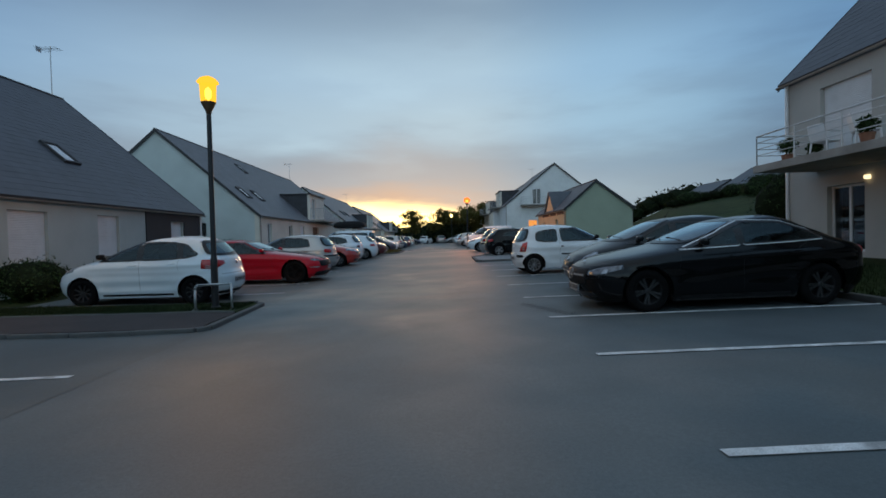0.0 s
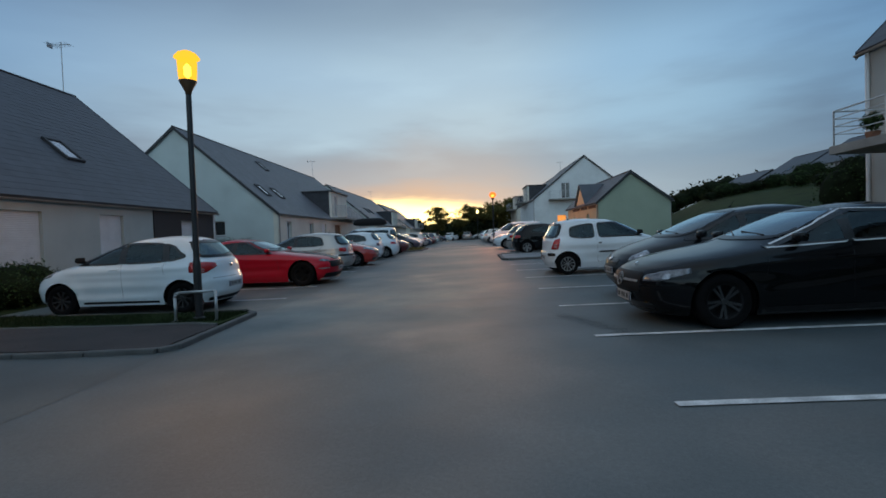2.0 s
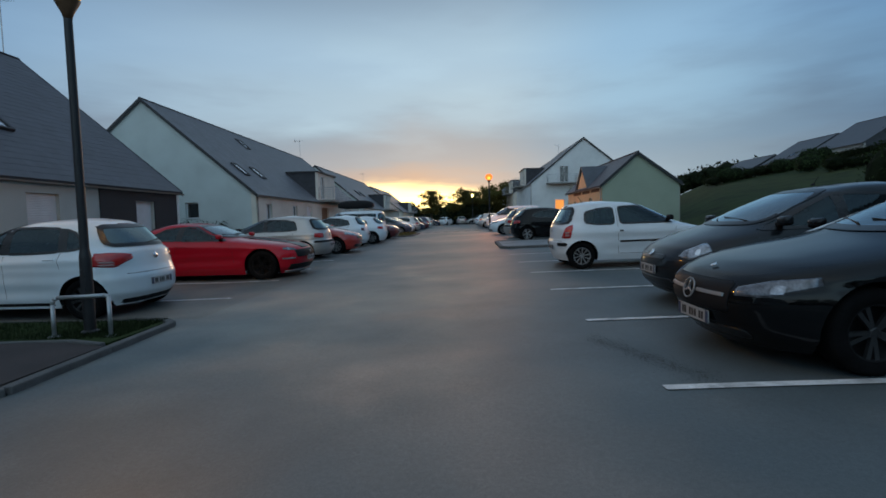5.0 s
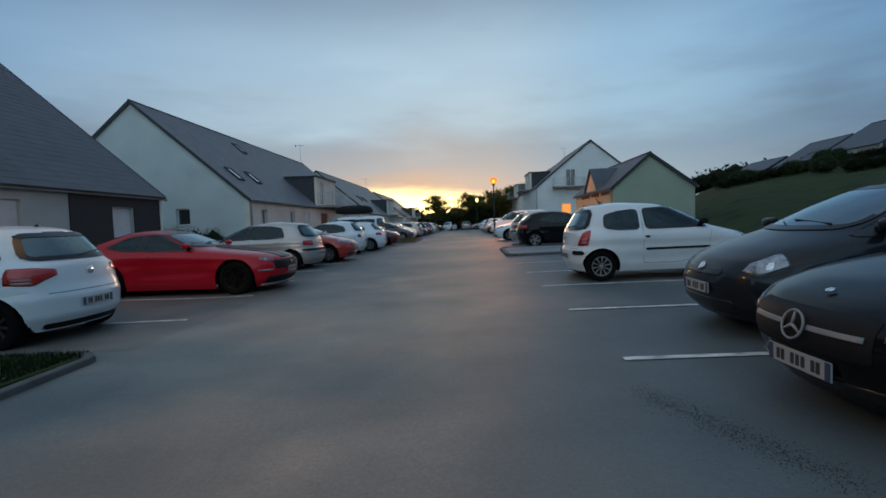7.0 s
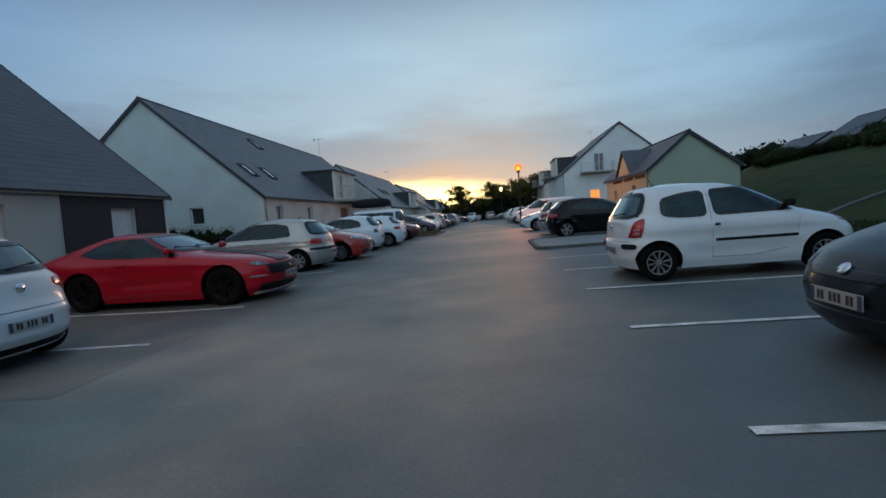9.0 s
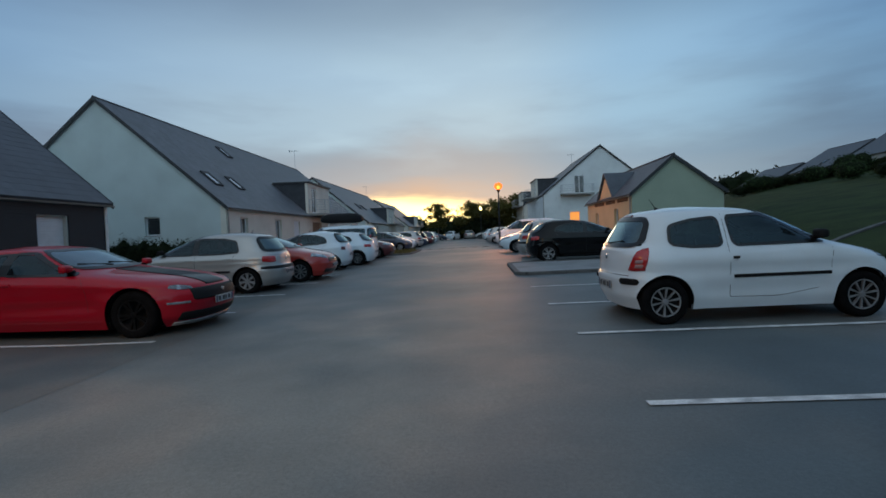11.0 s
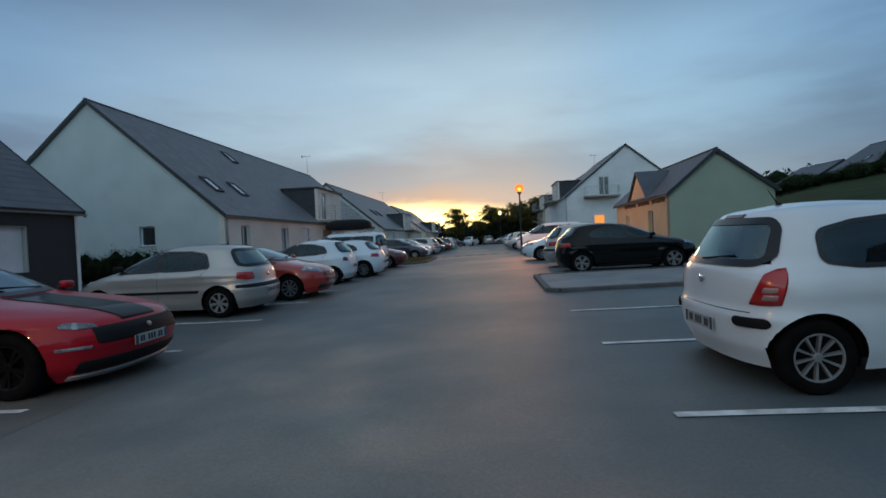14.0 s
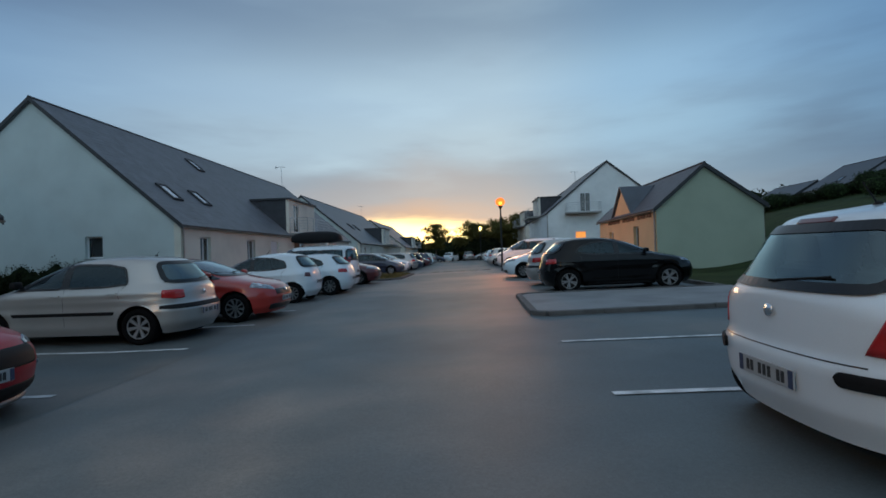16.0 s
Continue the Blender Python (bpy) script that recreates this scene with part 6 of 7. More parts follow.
# ---- grass blades, crumbs of dirt ----
def blades(name, region, n, h, mat, label, seed, lift=0.058):
    rnd = random.Random(seed)
    verts, faces = [], []
    while len(faces) < n:
        x, y = rnd.uniform(region[0], region[1]), rnd.uniform(region[2], region[3])
        z = gz(x, y) + lift
        a, l, lean = rnd.uniform(0, 6.3), h * rnd.uniform(0.5, 1.3), rnd.uniform(0, 0.5)
        dx, dy = math.cos(a) * 0.006, math.sin(a) * 0.006
        i = len(verts)
        verts += [(x - dx, y - dy, z - 0.01), (x + dx, y + dy, z - 0.01), (x - math.sin(a) * lean * l, y + math.cos(a) * lean * l, z + l)]
        faces.append((i, i + 1, i + 2))
    me = bpy.data.meshes.new(name)
    me.from_pydata(verts, [], faces)
    me.materials.append(M[mat])
    return tagged(new(name, me), label, "grass", kind="stuff")


blades("grass", (-7.5, -3.75, 9.74, 10.75), 14000, 0.05, "blade", "short grass blades round the lamp post", 3)
blades("grass", (-11.3, -7.5, 9.74, 10.9), 8500, 0.06, "blade", "short grass blades beside the path", 4)
blades("grass", (-9.0, -3.25, 37.3, 43.3), 9000, 0.16, "blade_dry", "tufts of dry grass on the island", 5, 0.07)
blades("grass", (7.05, 9.8, 8.0, 26.0), 16000, 0.09, "blade", "rough grass at the foot of the bank", 6, -0.03)

rnd = random.Random(11)
verts, faces = [], []
for i in range(3000):
    t = rnd.random()
    x, y = 1.62 + 0.55 * t + rnd.gauss(0, 0.07), 9.15 - 1.3 * t + rnd.gauss(0, 0.11)
    r, z = rnd.uniform(0.0010, 0.0042), gz(x, y)
    k = len(verts)
    a = rnd.uniform(0, 6.3)
    verts += [(x + r * math.cos(a + b), y + r * math.sin(a + b), z + 0.001) for b in (0, 1.6, 3.1, 4.7)] + [(x, y, z + r * 0.7)]
    faces += [(k, k + 1, k + 4), (k + 1, k + 2, k + 4), (k + 2, k + 3, k + 4), (k + 3, k, k + 4)]
me = bpy.data.meshes.new("dirt")
me.from_pydata(verts, [], faces)
me.materials.append(M["dirt"])
tagged(new("dirt", me), "loose dark dirt and grit on the asphalt", "dirt", kind="stuff")


# ---- street lamps ----
def street_lamp(x, y, z, height=4.55, fat=1.0, glow="lamp_amber", core="lamp_core", label="", power=20.0, colour=(1.0, 0.46, 0.06)):
    s = height / 4.58
    o = thing("street_lamp", label, "street lamp", "street lamps", at=Matrix.Translation((x, y, z)))
    bm = bmesh.new()
    revolve(bm, [(0.10, 0.0), (0.10, 0.03), (0.066, 0.05), (0.066, 0.95), (0.05, 1.05), (0.045, 3.86 * s)], 18)
    part("post", bm, "post", o, smooth=False)
    bm = boxes((-0.03, 0.03, -0.072, -0.062, 0.45, 0.80), bevel=0.004)
    part("hatch", bm, "post", o)
    bm = bmesh.new()
    revolve(bm, [(0.045, 3.84 * s), (0.06, 3.90 * s), (0.135, 4.05 * s), (0.14, 4.07 * s), (0.10, 4.075 * s)], 24)
    part("collar", bm, "lamp_base", o, "dark cone below the lantern", smooth=True)
    bm = bmesh.new()
    revolve(bm, [(0.135 * fat, 4.072 * s), (0.145 * fat, 4.15 * s), (0.155 * fat, 4.40 * s), (0.15 * fat, 4.42 * s)], 24)
    if fat > 1.0:   # a round globe shaped to stand for the lamp's glare, replacing the straight lantern
        bm.free()
        bm = revolve(bmesh.new(), [(0.10, 4.08 * s), (0.21, 4.14 * s), (0.28, 4.27 * s), (0.27, 4.40 * s), (0.18, 4.51 * s), (0.10, 4.54 * s)], 24)
    le = part("lantern", bm, glow, o, "glowing amber lantern", smooth=True)
    le.visible_shadow = False
    bm = bmesh.new()
    revolve(bm, [(0.015, 4.12 * s), (0.055 * fat, 4.17 * s), (0.06 * fat, 4.30 * s), (0.02, 4.36 * s)], 16)
    c = part("bulb", bm, core, o, smooth=True)
    c.visible_shadow = False
    bm = bmesh.new()
    revolve(bm, [(0.15, 4.425 * s), (0.205, 4.455 * s), (0.20, 4.47 * s), (0.15, 4.53 * s), (0.06, 4.575 * s), (0.001, 4.58 * s)], 24)
    part("cap", bm, glow, o, "glowing amber cap", smooth=True)
    lamp = bpy.data.lights.new("lantern_light", "POINT")
    lamp.energy, lamp.color, lamp.shadow_soft_size = power, colour, 0.06
    lo = new("lantern_light", lamp)
    lo.location = (x, y, z + 4.25 * s)
    return o


street_lamp(-4.33, 10.05, gz(-4.33, 10.05) + 0.06, 4.55, label="black street lamp post with glowing amber lantern", power=260.0)
street_lamp(2.44, 41.4, gz(2.44, 41.4), 4.34, fat=1.9, glow="lamp_orange", label="lit orange street lamp beside the far bays", power=450.0, colour=(1.0, 0.34, 0.13))
street_lamp(2.2, 88.0, gz(2.2, 88), 5.2, glow="lamp_white", core="lamp_white", label="distant lit street lamp before the trees", power=60.0)
street_lamp(-8.2, 108.0, gz(-8, 108), 3.4, glow="lamp_white", core="lamp_white", label="distant lit lamp among the trees", power=40.0)

# hoop barrier at the foot of the lamp
hb = thing("hoop_barrier", "galvanised steel hoop barrier guarding the lamp post", "barrier", at=Matrix.Translation((-4.27, 9.86, gz(-4.27, 9.9) + 0.06)))
crv = [(-0.36, -0.02), (-0.36, 0.40), (-0.34, 0.455), (-0.29, 0.48), (0.29, 0.50), (0.345, 0.49), (0.345, 0.0)]
bm = bmesh.new()
for (a, b), (c, d) in zip(crv, crv[1:]):
    tube(bm, (a, 0, b), (c, 0, d), 0.024, n=12)
for a, b in crv[1:-1]:
    bmesh.ops.create_icosphere(bm, subdivisions=2, radius=0.0245, matrix=Matrix.Translation((a, 0, b)))
part("hoop", bm, "steel", hb, smooth=True)
for x in (-0.36, 0.345):
    part("foot_plate", boxes((x - 0.05, x + 0.05, -0.05, 0.05, -0.02, 0.012)), "steel", hb)


# ---- dormers, balconies, aerials ----
def block(parent, name, mat, *b, bevel=0.0, label=""):
    return part(name, boxes(b, bevel=bevel), mat, parent, label)


def rail(parent, pts, z0, z1, bars=4, mat="steel_pale", step=1.3):
    """A railing along plan points: posts and level bars."""
    for (ax, ay), (bx, by) in zip(pts, pts[1:]):
        L = math.hypot(bx - ax, by - ay)
        n = max(1, round(L / step))
        for i in range(n + 1):
            x, y = ax + (bx - ax) * i / n, ay + (by - ay) * i / n
            part("post", tube(bmesh.new(), (x, y, z0), (x, y, z1), 0.018, n=8), mat, parent)
        for k in range(bars):
            z = z1 - (z1 - z0 - 0.1) * k / bars
            part("bar", tube(bmesh.new(), (ax, ay, z), (bx, by, z), 0.021 if k == 0 else 0.012, n=8), mat, parent)


def dormer(h, xf, sgn, y0, y1, z0, z1, slope, door=True, front="render_cream", balcony=1.3):
    """A flat-roofed dormer on the eaves: slate-hung cheeks, rendered front, French window and a railed balcony. sgn: the way the front looks along x."""
    xb = xf - sgn * (z1 - z0) / slope
    for yy in (y0, y1 - 0.16):
        bm = bmesh.new()
        vs = [bm.verts.new((x, yy + d, z)) for d in (0, 0.16) for x, z in ((xf - sgn * 0.2, z0), (xf - sgn * 0.2, z1), (xb, z1))]
        for q in ((0, 1, 2), (3, 4, 5), (0, 1, 4, 3), (1, 2, 5, 4), (0, 2, 5, 3)):
            bm.faces.new([vs[k] for k in q])
        part("dormer_cheek", bm, "slate_and_shade", h, "dark slate-hung dormer cheek")
    place = lambda u, d, z: Vector((xf - sgn * d, u, z))
    hole = (y0 + 0.9, y0 + 2.1, z0 + 0.12, z0 + 2.1)
    part("dormer_front", wall_sheet(y0, y1, z0 - 0.05, z1, [hole], 0.2, place), front, h)
    window(h, place, *hole, depth=0.08, bars=2, door=True)
    block(h, "dormer_roof", "trim_dark", min(xf + sgn * 0.15, xb), max(xf + sgn * 0.15, xb), y0 - 0.1, y1 + 0.1, z1 + 0.003, z1 + 0.12)
    if balcony:
        block(h, "balcony_slab", "concrete", min(xf, xf + sgn * balcony), max(xf, xf + sgn * balcony), y0 + 0.05, y1 + 1.0, z0 - 0.14, z0 + 0.02)
        rail(h, [(xf + sgn * 0.04, y0 + 0.1), (xf + sgn * (balcony - 0.05), y0 + 0.1), (xf + sgn * (balcony - 0.05), y1 + 0.95), (xf + sgn * 0.04, y1 + 0.95)], z0, z0 + 1.05, 5, "steel")


dormer(h2, -11.78, 1, 45.1, 50.6, 3.12, 5.45, 0.864)
dormer(h3, -11.78, 1, 81.0, 86.5, 3.05, 5.3, 0.84)
dormer(h4, -11.78, 1, 116.0, 121.0, 3.05, 5.2, 0.80)
dormer(white, 9.28, -1, 73.5, 79.0, 5.65, 7.95, 0.81, front="render_cream")
r2 = gable_house("pale two-storey row house far down the lane", 9.4, 22.0, 90.0, 116.0, 0.2, 5.5, 10.6, "render_cream", holes_x0=[(92, 93, 1.2, 2.6, dict(bars=2)), (96, 97, 1.2, 2.6, dict(bars=2))])
dormer(r2, 9.38, -1, 92.0, 97.5, 5.55, 7.8, 0.81)
h0 = gable_house("low pale rendered house behind the start of the lane", -24.5, -11.5, -26.0, -2.0, base_at((-11.5, -26), (-22, -26)), 2.6, 8.2, "render_white", holes_x1=[(-8, -7, 0.8, 2.2, SH)])

# gable balcony and doors of the tall pale house
pw = lambda u, d, z: Vector((u, 66.88 + d, z))
window(white, pw, 12.85, 14.0, 5.52, 7.6, depth=0.0, bars=2, door=True, room=0.075)
block(white, "balcony_slab", "concrete", 11.2, 14.95, 65.9, 66.99, 5.28, 5.44)
rail(white, [(11.25, 66.95), (11.25, 65.95), (14.9, 65.95), (14.9, 66.95)], 5.44, 6.45, 4, "steel")


def aerial(x, y, z, h):
    o = thing("tv_aerial", "thin rooftop television aerial", "aerial", "roof aerials", at=Matrix.Translation((x, y, z)))
    part("mast", tube(bmesh.new(), (0, 0, 0), (0, 0, h), 0.02, n=8), "steel", o)
    bm = tube(bmesh.new(), (-0.55, 0, h - 0.12), (0.45, 0, h - 0.12), 0.012, n=6)
    for i in range(8):
        x = -0.5 + i * 0.125
        l = 0.28 if i > 1 else 0.38
        tube(bm, (x, -l, h - 0.12), (x, l, h - 0.12), 0.007, n=5)
    part("yagi", bm, "steel", o)
    part("reflector", boxes((-0.552, -0.545, -0.16, 0.16, h - 0.24, h - 0.0)), "steel", o)
    return o


aerial(-18.0, 23.6, 8.3, 2.35)
aerial(-18.4, 60.9, 8.7, 2.2)
aerial(-18.4, 97.0, 8.4, 2.0)
aerial(15.95, 83.0, 11.0, 1.6)

# white pipes at the corners, cross gable and sign of the small building
for x, y, z in ((-11.43, 24.0, 2.55), (10.38, 14.72, 5.4)):
    part("downpipe", tube(bmesh.new(), (x, y, gz(x, y) - 0.05), (x, y, z), 0.045, n=10), "pvc", h1 if x < 0 else bal)
bm = bmesh.new()
vs = [bm.verts.new(p) for p in ((9.17, 38.6, 3.0), (9.17, 41.9, 3.0), (9.17, 40.25, 4.55), (9.42, 38.6, 3.0), (9.42, 41.9, 3.0), (9.42, 40.25, 4.55))]
for q in ((0, 1, 2), (3, 4, 5), (0, 1, 4, 3), (1, 2, 5, 4), (0, 2, 5, 3)):
    bm.faces.new([vs[k] for k in q])
# gable coloured for the lamp's orange light, like the wall below it
part("cross_gable", bm, "render_lamplit", green)
for y in (38.45, 42.05):
    part("cross_roof", slab_between([(9.05, y, 3.0), (9.05, 40.25, 4.68), (10.95, 40.25, 4.68), (9.15, y, 3.0)], 0.10), "slate", green)
for i in range(18):
    y = 36.0 + i * 0.40
    if i in (5, 11):
        continue
    block(green, "sign_letter", "sign_brown", 9.16, 9.198, y, y + 0.27, 2.72 + 0.02 * (i % 2), 2.93)

# the near balcony
block(bal, "balcony_slab", "concrete", 8.72, 10.44, 1.0, 13.72, 2.74, 2.93, bevel=0.01)
rail(bal, [(10.4, 13.66), (8.79, 13.66), (8.79, 1.1)], 2.93, 3.72, 4, "steel_pale", 1.45)
part("wall_lamp", boxes((10.36, 10.45, 12.02, 12.14, 2.36, 2.46), bevel=0.02), "lamp_porch", bal, "small lit porch lamp")


def patio_chair(x, y, rz, z):
    o = thing("patio_chair", "white moulded plastic chair on the balcony", "chair", "balcony chairs", at=pose(x, y, z, 0, 0, rz))
    part("seat", boxes((-0.22, 0.22, -0.22, 0.22, 0.40, 0.43), bevel=0.012), "pvc", o)
    bm = bmesh.new()
    box(bm, -0.22, 0.22, -0.015, 0.015, 0.0, 0.42, 0.012, Matrix.Translation((0, 0.22, 0.42)) @ Matrix.Rotation(radians(-12), 4, "X"))
    part("backrest", bm, "pvc", o)
    for sx in (-1, 1):
        for sy in (-1, 1):
            part("leg", tube(bmesh.new(), (sx * 0.24, sy * 0.24, 0), (sx * 0.20, sy * 0.20, 0.41), 0.018, 0.024, 8), "pvc", o)
        part("armrest", boxes((sx * 0.25 - 0.025, sx * 0.25 + 0.025, -0.2, 0.24, 0.62, 0.65), bevel=0.01), "pvc", o)
    return o


for x, y, r in ((9.75, 12.5, 100), (9.7, 11.3, 60), (9.8, 9.6, 120)):
    patio_chair(x, y, r, 2.93)


# ---- plants ----
def leaves(name, blobs, n, size, mat, seed, parent=None, hollow=0.55):
    """Leaf sheets scattered through the outer part of a set of lumps (x, y, z, rx, ry, rz)."""
    rng = np.random.default_rng(seed)
    vol = np.array([b[3] * b[4] * b[5] for b in blobs]) ** 0.67
    pick = rng.choice(len(blobs), n, p=vol / vol.sum())
    B = np.array(blobs)[pick]
    d = rng.normal(size=(n, 3))
    d /= np.linalg.norm(d, axis=1)[:, None]
    r = (hollow + (1.06 - hollow) * rng.random(n) ** 0.6)[:, None]
    wob = 1 + 0.22 * np.sin(d[:, :1] * 5 + B[:, :1]) * np.cos(d[:, 1:2] * 6 + B[:, 1:2])
    c = B[:, :3] + d * r * wob * B[:, 3:]
    a = rng.normal(size=(n, 3))
    a /= np.linalg.norm(a, axis=1)[:, None]
    b = np.cross(a, d + 0.4 * rng.normal(size=(n, 3)))
    b /= np.linalg.norm(b, axis=1)[:, None] + 1e-9
    s = (size * (0.6 + 0.8 * rng.random(n)))[:, None]
    v = np.stack([c - a * s, c + b * s * 0.45, c + a * s, c - b * s * 0.45], 1).reshape(-1, 3)
    me = bpy.data.meshes.new(name)
    me.from_pydata(v.tolist(), [], np.arange(4 * n).reshape(n, 4).tolist())
    me.materials.append(M[mat])
    ob = new(name, me)
    if parent:
        ob.parent = parent
    return ob


def tree(x, y, h, spread, seed, label, n=2600, size=0.22, lean=0.0, bare=0.3):
    rnd = random.Random(seed)
    z = gz(x, y) - 0.1
    o = thing("tree", label, "tree", "trees at the end of the lane", at=Matrix.Translation((x, y, z)))
    bm = bmesh.new()
    r = 0.028 * h
    p = Vector((0, 0, 0))
    tips = []
    for i in range(5):
        q = p + Vector((rnd.uniform(-0.12, 0.12) * h * 0.3 + lean, rnd.uniform(-0.1, 0.1), h * 0.17))
        tube(bm, p, q, r, r * 0.8, 9)
        if i >= 1:
            for k in range(3):
                a = rnd.uniform(0, 6.3)
                l = spread * rnd.uniform(0.5, 0.95) * (1.1 - 0.12 * i)
                e = q + Vector((math.cos(a) * l, math.sin(a) * l, l * rnd.uniform(0.25, 0.7)))
                m = (q + e) / 2 + Vector((0, 0, 0.1 * l))
                tube(bm, q, m, r * 0.5, r * 0.33, 7)
                tube(bm, m, e, r * 0.33, r * 0.12, 6)
                tips += [(e, l), (m, l * 0.7)]
        r *= 0.78
        p = q
    tips.append((p, spread * 0.6))
    part("trunk", bm, "bark", o)
    blobs = [(e.x, e.y, e.z, l * rnd.uniform(0.55, 0.9), l * rnd.uniform(0.55, 0.9), l * rnd.uniform(0.35, 0.6)) for e, l in tips if e.z > bare * h]
    for _ in range(16):
        a, rr, t = rnd.uniform(0, 6.3), spread * rnd.random() ** 0.5, rnd.random()
        blobs.append((math.cos(a) * rr + lean * 3, math.sin(a) * rr, h * (bare + (1.0 - bare) * (0.08 + 0.82 * t)), spread * rnd.uniform(0.25, 0.5), spread * rnd.uniform(0.25, 0.5), h * rnd.uniform(0.06, 0.12)))
    leaves("crown", blobs, int(n * 1.9), size * 0.72, "leaf_far", seed, o, 0.0)
    return o


def shrub(x, y, rx, ry, h, seed, label, n=2600, size=0.035, mat="leaf", name="shrub"):
    z = gz(x, y) - 0.05
    o = thing(name, label, "shrub", "shrubs", at=Matrix.Translation((x, y, z)))
    rnd = random.Random(seed)
    blobs = [(rnd.uniform(-0.45, 0.45) * rx, rnd.uniform(-0.45, 0.45) * ry, h * rnd.uniform(0.40, 0.58), rx * rnd.uniform(0.5, 0.7), ry * rnd.uniform(0.5, 0.7), h * rnd.uniform(0.38, 0.48)) for _ in range(9)]
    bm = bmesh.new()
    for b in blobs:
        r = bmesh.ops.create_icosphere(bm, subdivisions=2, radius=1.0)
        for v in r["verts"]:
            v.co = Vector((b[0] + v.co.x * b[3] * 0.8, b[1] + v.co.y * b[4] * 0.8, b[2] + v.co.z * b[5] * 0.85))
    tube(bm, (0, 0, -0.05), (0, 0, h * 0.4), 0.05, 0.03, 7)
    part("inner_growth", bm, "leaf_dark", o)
    leaves("foliage", blobs, n, size, mat, seed, o, 0.72)
    return o


def hedge(pts, w, h, seed, label, n, size=0.16):
    """A clipped hedge along plan points."""
    rnd = random.Random(seed)
    blobs = []
    for (ax, ay), (bx, by) in zip(pts, pts[1:]):
        L = math.hypot(bx - ax, by - ay)
        k = max(2, int(L / (w * 0.55)))
        for i in range(k):
            x, y = ax + (bx - ax) * i / k, ay + (by - ay) * i / k
            hh = h * rnd.uniform(0.8, 1.12)
            blobs.append((x, y, gz(x, y) + hh * 0.48, w * 0.62, w * 0.62, hh * 0.55))
    o = thing("hedge", label, "hedge", "hedges")
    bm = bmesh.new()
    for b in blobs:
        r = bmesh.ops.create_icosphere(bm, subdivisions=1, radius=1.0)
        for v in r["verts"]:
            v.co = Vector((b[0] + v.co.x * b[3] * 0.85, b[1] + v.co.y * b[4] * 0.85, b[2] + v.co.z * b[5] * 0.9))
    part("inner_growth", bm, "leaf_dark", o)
    leaves("foliage", blobs, n, size, "leaf_hedge", seed, o, 0.75)
    return o


# beside the low house and the long house
shrub(-10.55, 13.2, 0.85, 1.0, 1.12, 1, "rounded dark green evergreen shrub by the wall", 5200)
shrub(-10.4, 15.9, 0.7, 0.9, 0.95, 2, "low dark shrub in front of the wall", 3200)
shrub(-10.2, 10.9, 0.6, 0.6, 0.8, 9, "small dark shrub on the lawn", 2000)
hedge([(-21.5, 31.5), (-12.9, 31.5)], 0.9, 1.35, 3, "dark green hedge along the gable wall", 11000, 0.045)
shrub(-12.1, 30.6, 1.0, 0.9, 1.05, 4, "dark shrub beside the parked cars", 3600)
shrub(8.6, 11.6, 0.6, 1.0, 0.75, 5, "low dark shrub below the balcony", 2600)
for i, (x, y, r) in enumerate(((10.1, 13.3, 0.2), (9.4, 13.35, 0.22), (10.0, 10.5, 0.2), (9.1, 10.6, 0.18))):
    o = thing("potted_plant", "leafy plant in a pot on the balcony", "plant", "balcony plants", at=Matrix.Translation((x, y, 2.93)))
    bm = revolve(bmesh.new(), [(0.10, 0.0), (0.14, 0.22), (0.15, 0.24), (0.12, 0.24)], 14)
    part("pot", bm, "terracotta", o)
    leaves("foliage", [(0, 0, 0.24 + r, r, r, r * 0.9)], 420, 0.05, "leaf", 40 + i, o, 0.2)

# the bank above the bays
hedge([(36.6, 76.0), (41.0, 75.5), (46.0, 74.0), (50.5, 70.5), (52.5, 64.0)], 2.4, 1.5, 21, "uneven dark green hedge before the upper houses", 16000, 0.09)
hedge([(33.5, 49.0), (36.5, 47.0), (39.0, 42.0)], 1.8, 1.2, 22, "low dark green hedge high on the bank", 6000, 0.08)
for i, (x, y, rx, h) in enumerate(((38.6, 75.0, 1.9, 2.2), (43.6, 72.4, 1.6, 2.0), (47.0, 71.0, 2.2, 2.6), (37.5, 58.0, 1.6, 1.7))):
    shrub(x, y, rx, rx, h, 60 + i, "dark bush in a garden on the bank", 2600, 0.10)
shrub(13.6, 19.0, 1.3, 1.2, 2.4, 24, "tall dark bush behind the balcony house", 4200, 0.05)
# near gables coloured dark for their shade, in place of the grey render
up1 = gable_house("grey slate roofed house far along the bank", 48.4, 57.6, 88.5, 98.5, gz(53, 89) - 1.5, 7.8, 10.5, "render_grey", side_mats={"y0": "slate_and_shade"})
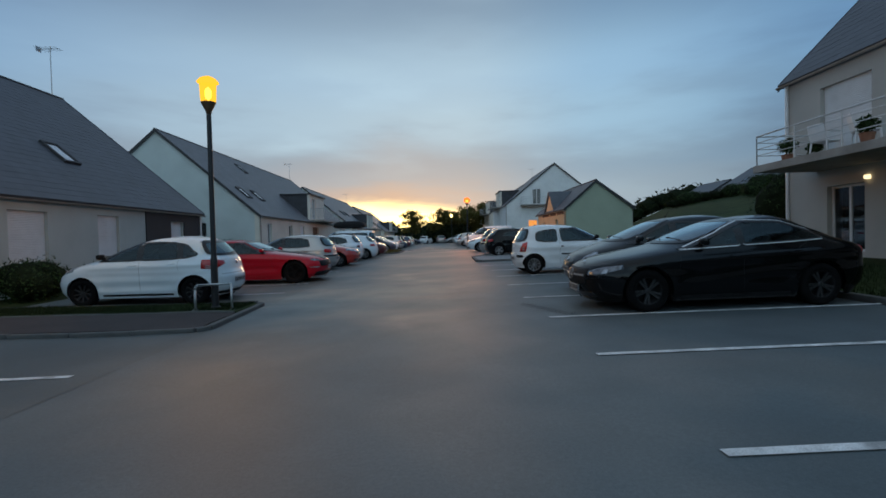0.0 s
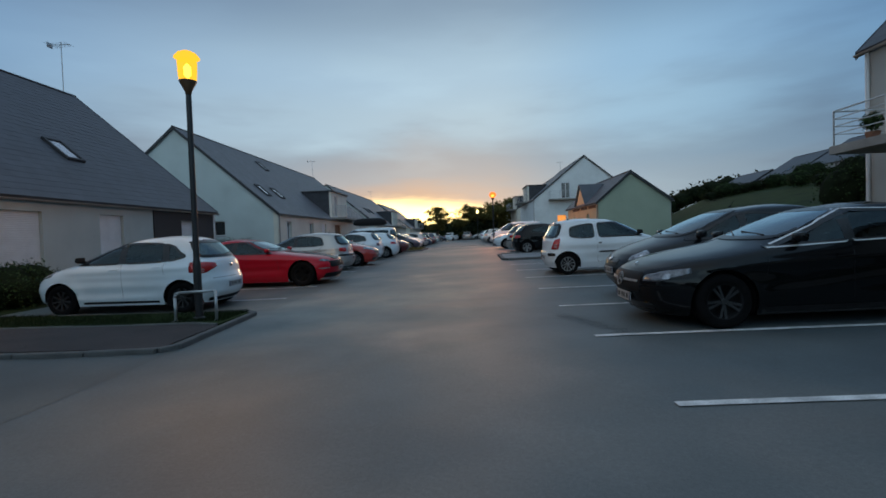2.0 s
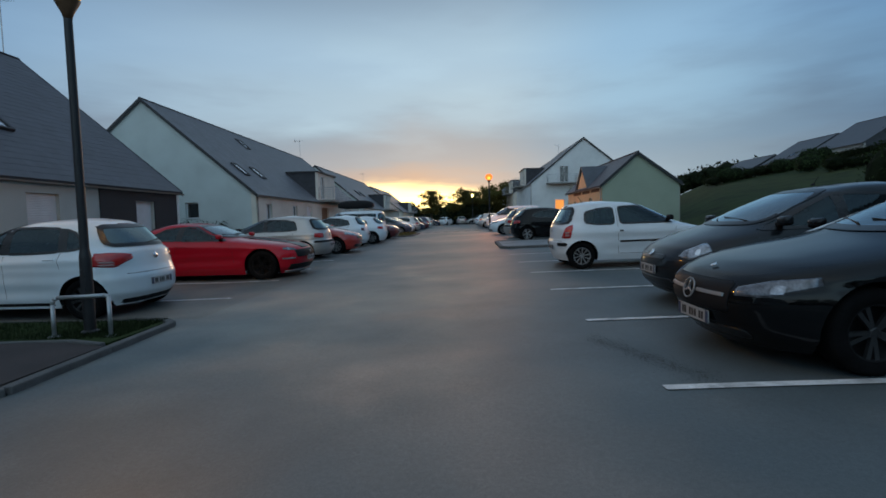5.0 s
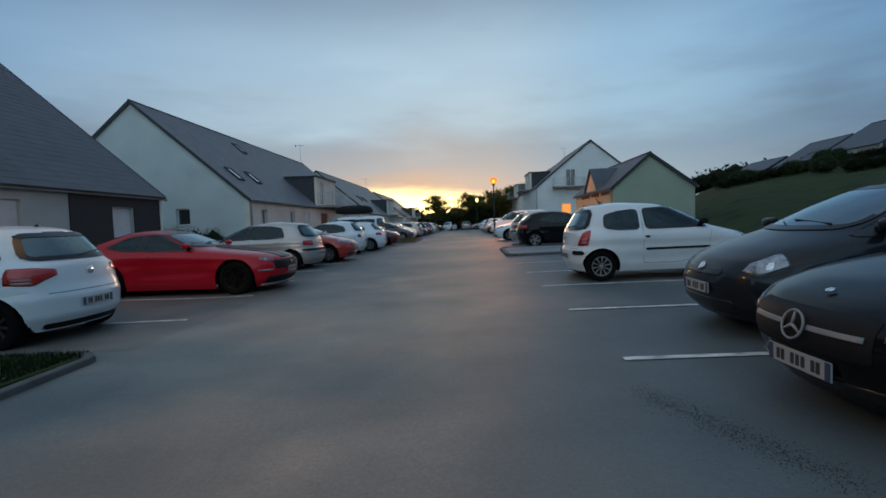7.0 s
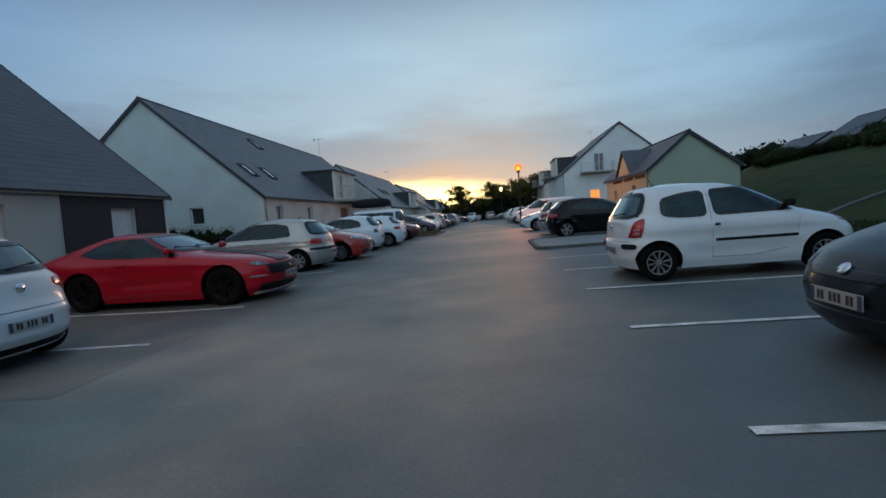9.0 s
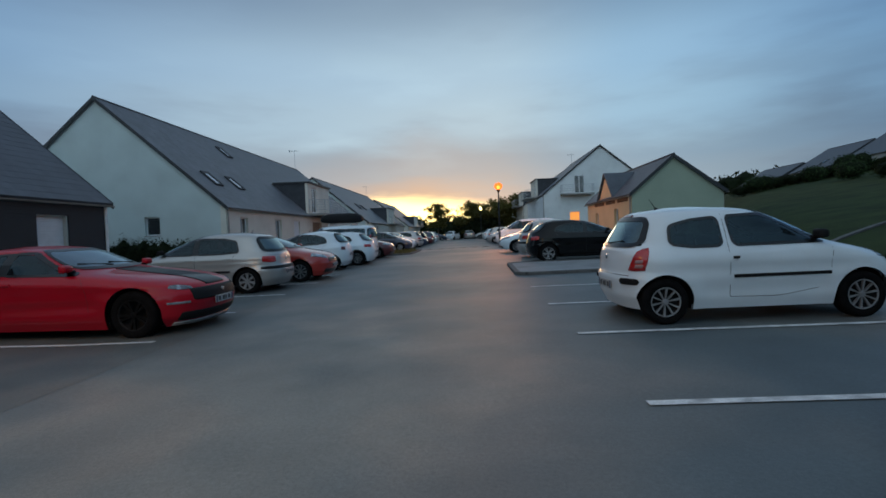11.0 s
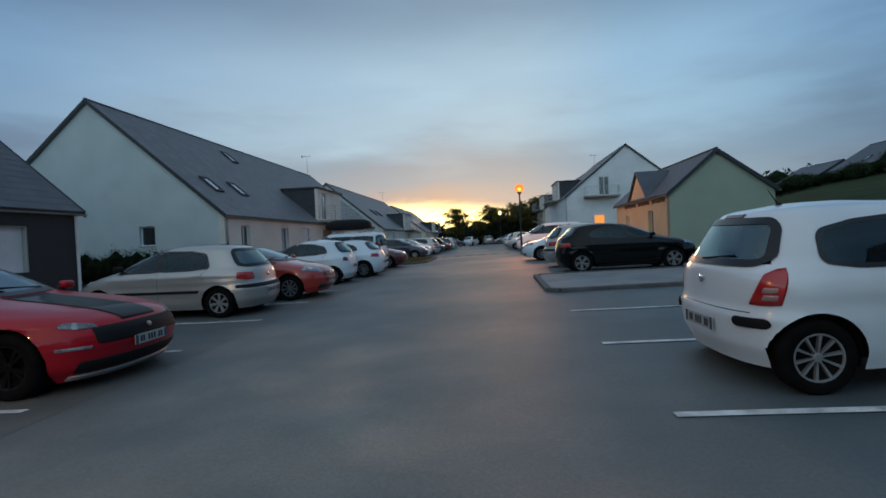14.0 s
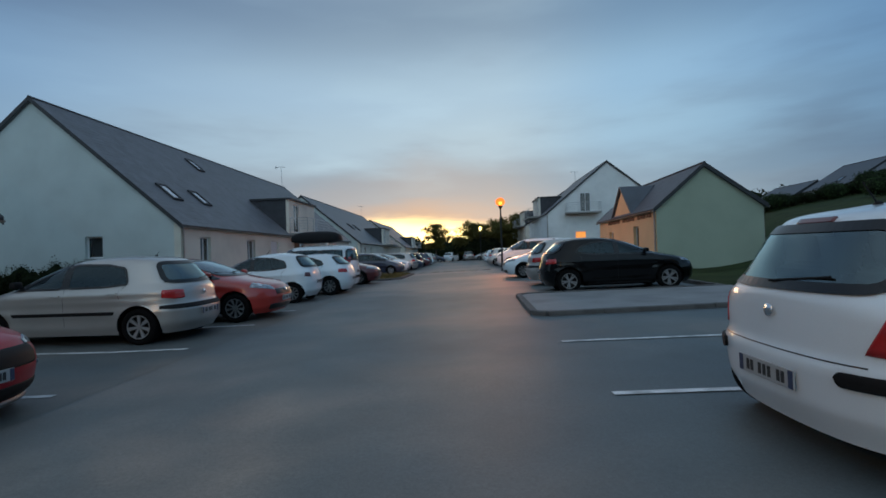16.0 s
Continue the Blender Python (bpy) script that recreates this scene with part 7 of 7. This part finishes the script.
up2 = gable_house("grey slate roofed house on the crest of the bank", 50.0, 61.6, 78.6, 87.0, gz(50, 79) - 1.5, 8.7, 12.2, "render_grey", side_mats={"y0": "slate_and_shade"}, roof_light_x0=[(3, 1.5)])
up3 = gable_house("grey slate roofed house high on the bank", 50.6, 63.0, 67.5, 76.5, gz(50, 68) - 1.5, 9.4, 13.2, "render_grey", side_mats={"y0": "slate_and_shade"}, holes_x0=[(70, 71.5, 7.4, 8.6, dict(bars=2))])

# the end of the lane
tree(-5.4, 101.0, 7.2, 2.6, 31, "airy tree dark against the sunset", 3400, 0.20, bare=0.2)
tree(1.6, 97.0, 6.4, 2.8, 32, "dark leafy tree at the end of the lane", 7000, 0.22, bare=0.08)
tree(5.2, 99.0, 6.8, 3.2, 33, "broad dark tree at the end of the lane", 8500, 0.22, bare=0.06)
tree(9.6, 104.0, 7.8, 2.9, 34, "tall dark tree behind the far bays", 6500, 0.24, bare=0.1)
tree(-0.8, 110.0, 6.8, 2.2, 35, "small thin tree against the sky", 900, 0.20, bare=0.4)
tree(7.0, 118.0, 8.0, 3.0, 36, "dark tree far down the lane", 2600, 0.26, bare=0.1)
hedge([(-0.6, 98.0), (2.0, 95.5), (6.5, 97.0)], 3.2, 3.4, 37, "dense dark thicket closing the lane", 6500, 0.22)
hedge([(-14.0, 128.0), (-4.0, 124.0), (12.0, 126.0)], 3.0, 3.0, 38, "dark hedge far beyond the car park", 4500, 0.25)
hedge([(21.0, 60.0), (26.0, 84.0), (34.0, 100.0)], 3.6, 3.6, 39, "row of dark bushes behind the small building", 12000, 0.13)
hedge([(-60.0, 150.0), (0.0, 160.0), (90.0, 140.0)], 7.0, 6.0, 40, "far belt of dark trees on the horizon", 5000, 0.6)
# unseen trees and hedge added behind the start of the walk to darken reflections
for i, (x, y, h) in enumerate(((-7, -34, 9), (0, -37, 10), (7, -35, 9.5), (14, -30, 10))):
    tree(x, y, h, 3.6, 50 + i, "leafy tree added out of view behind the start of the lane", 2600, 0.3, bare=0.05)
hedge([(-12.0, -31.0), (0.0, -33.0), (16.0, -26.0)], 3.2, 4.0, 60, "tall hedge added out of view behind the car park", 5000, 0.22)
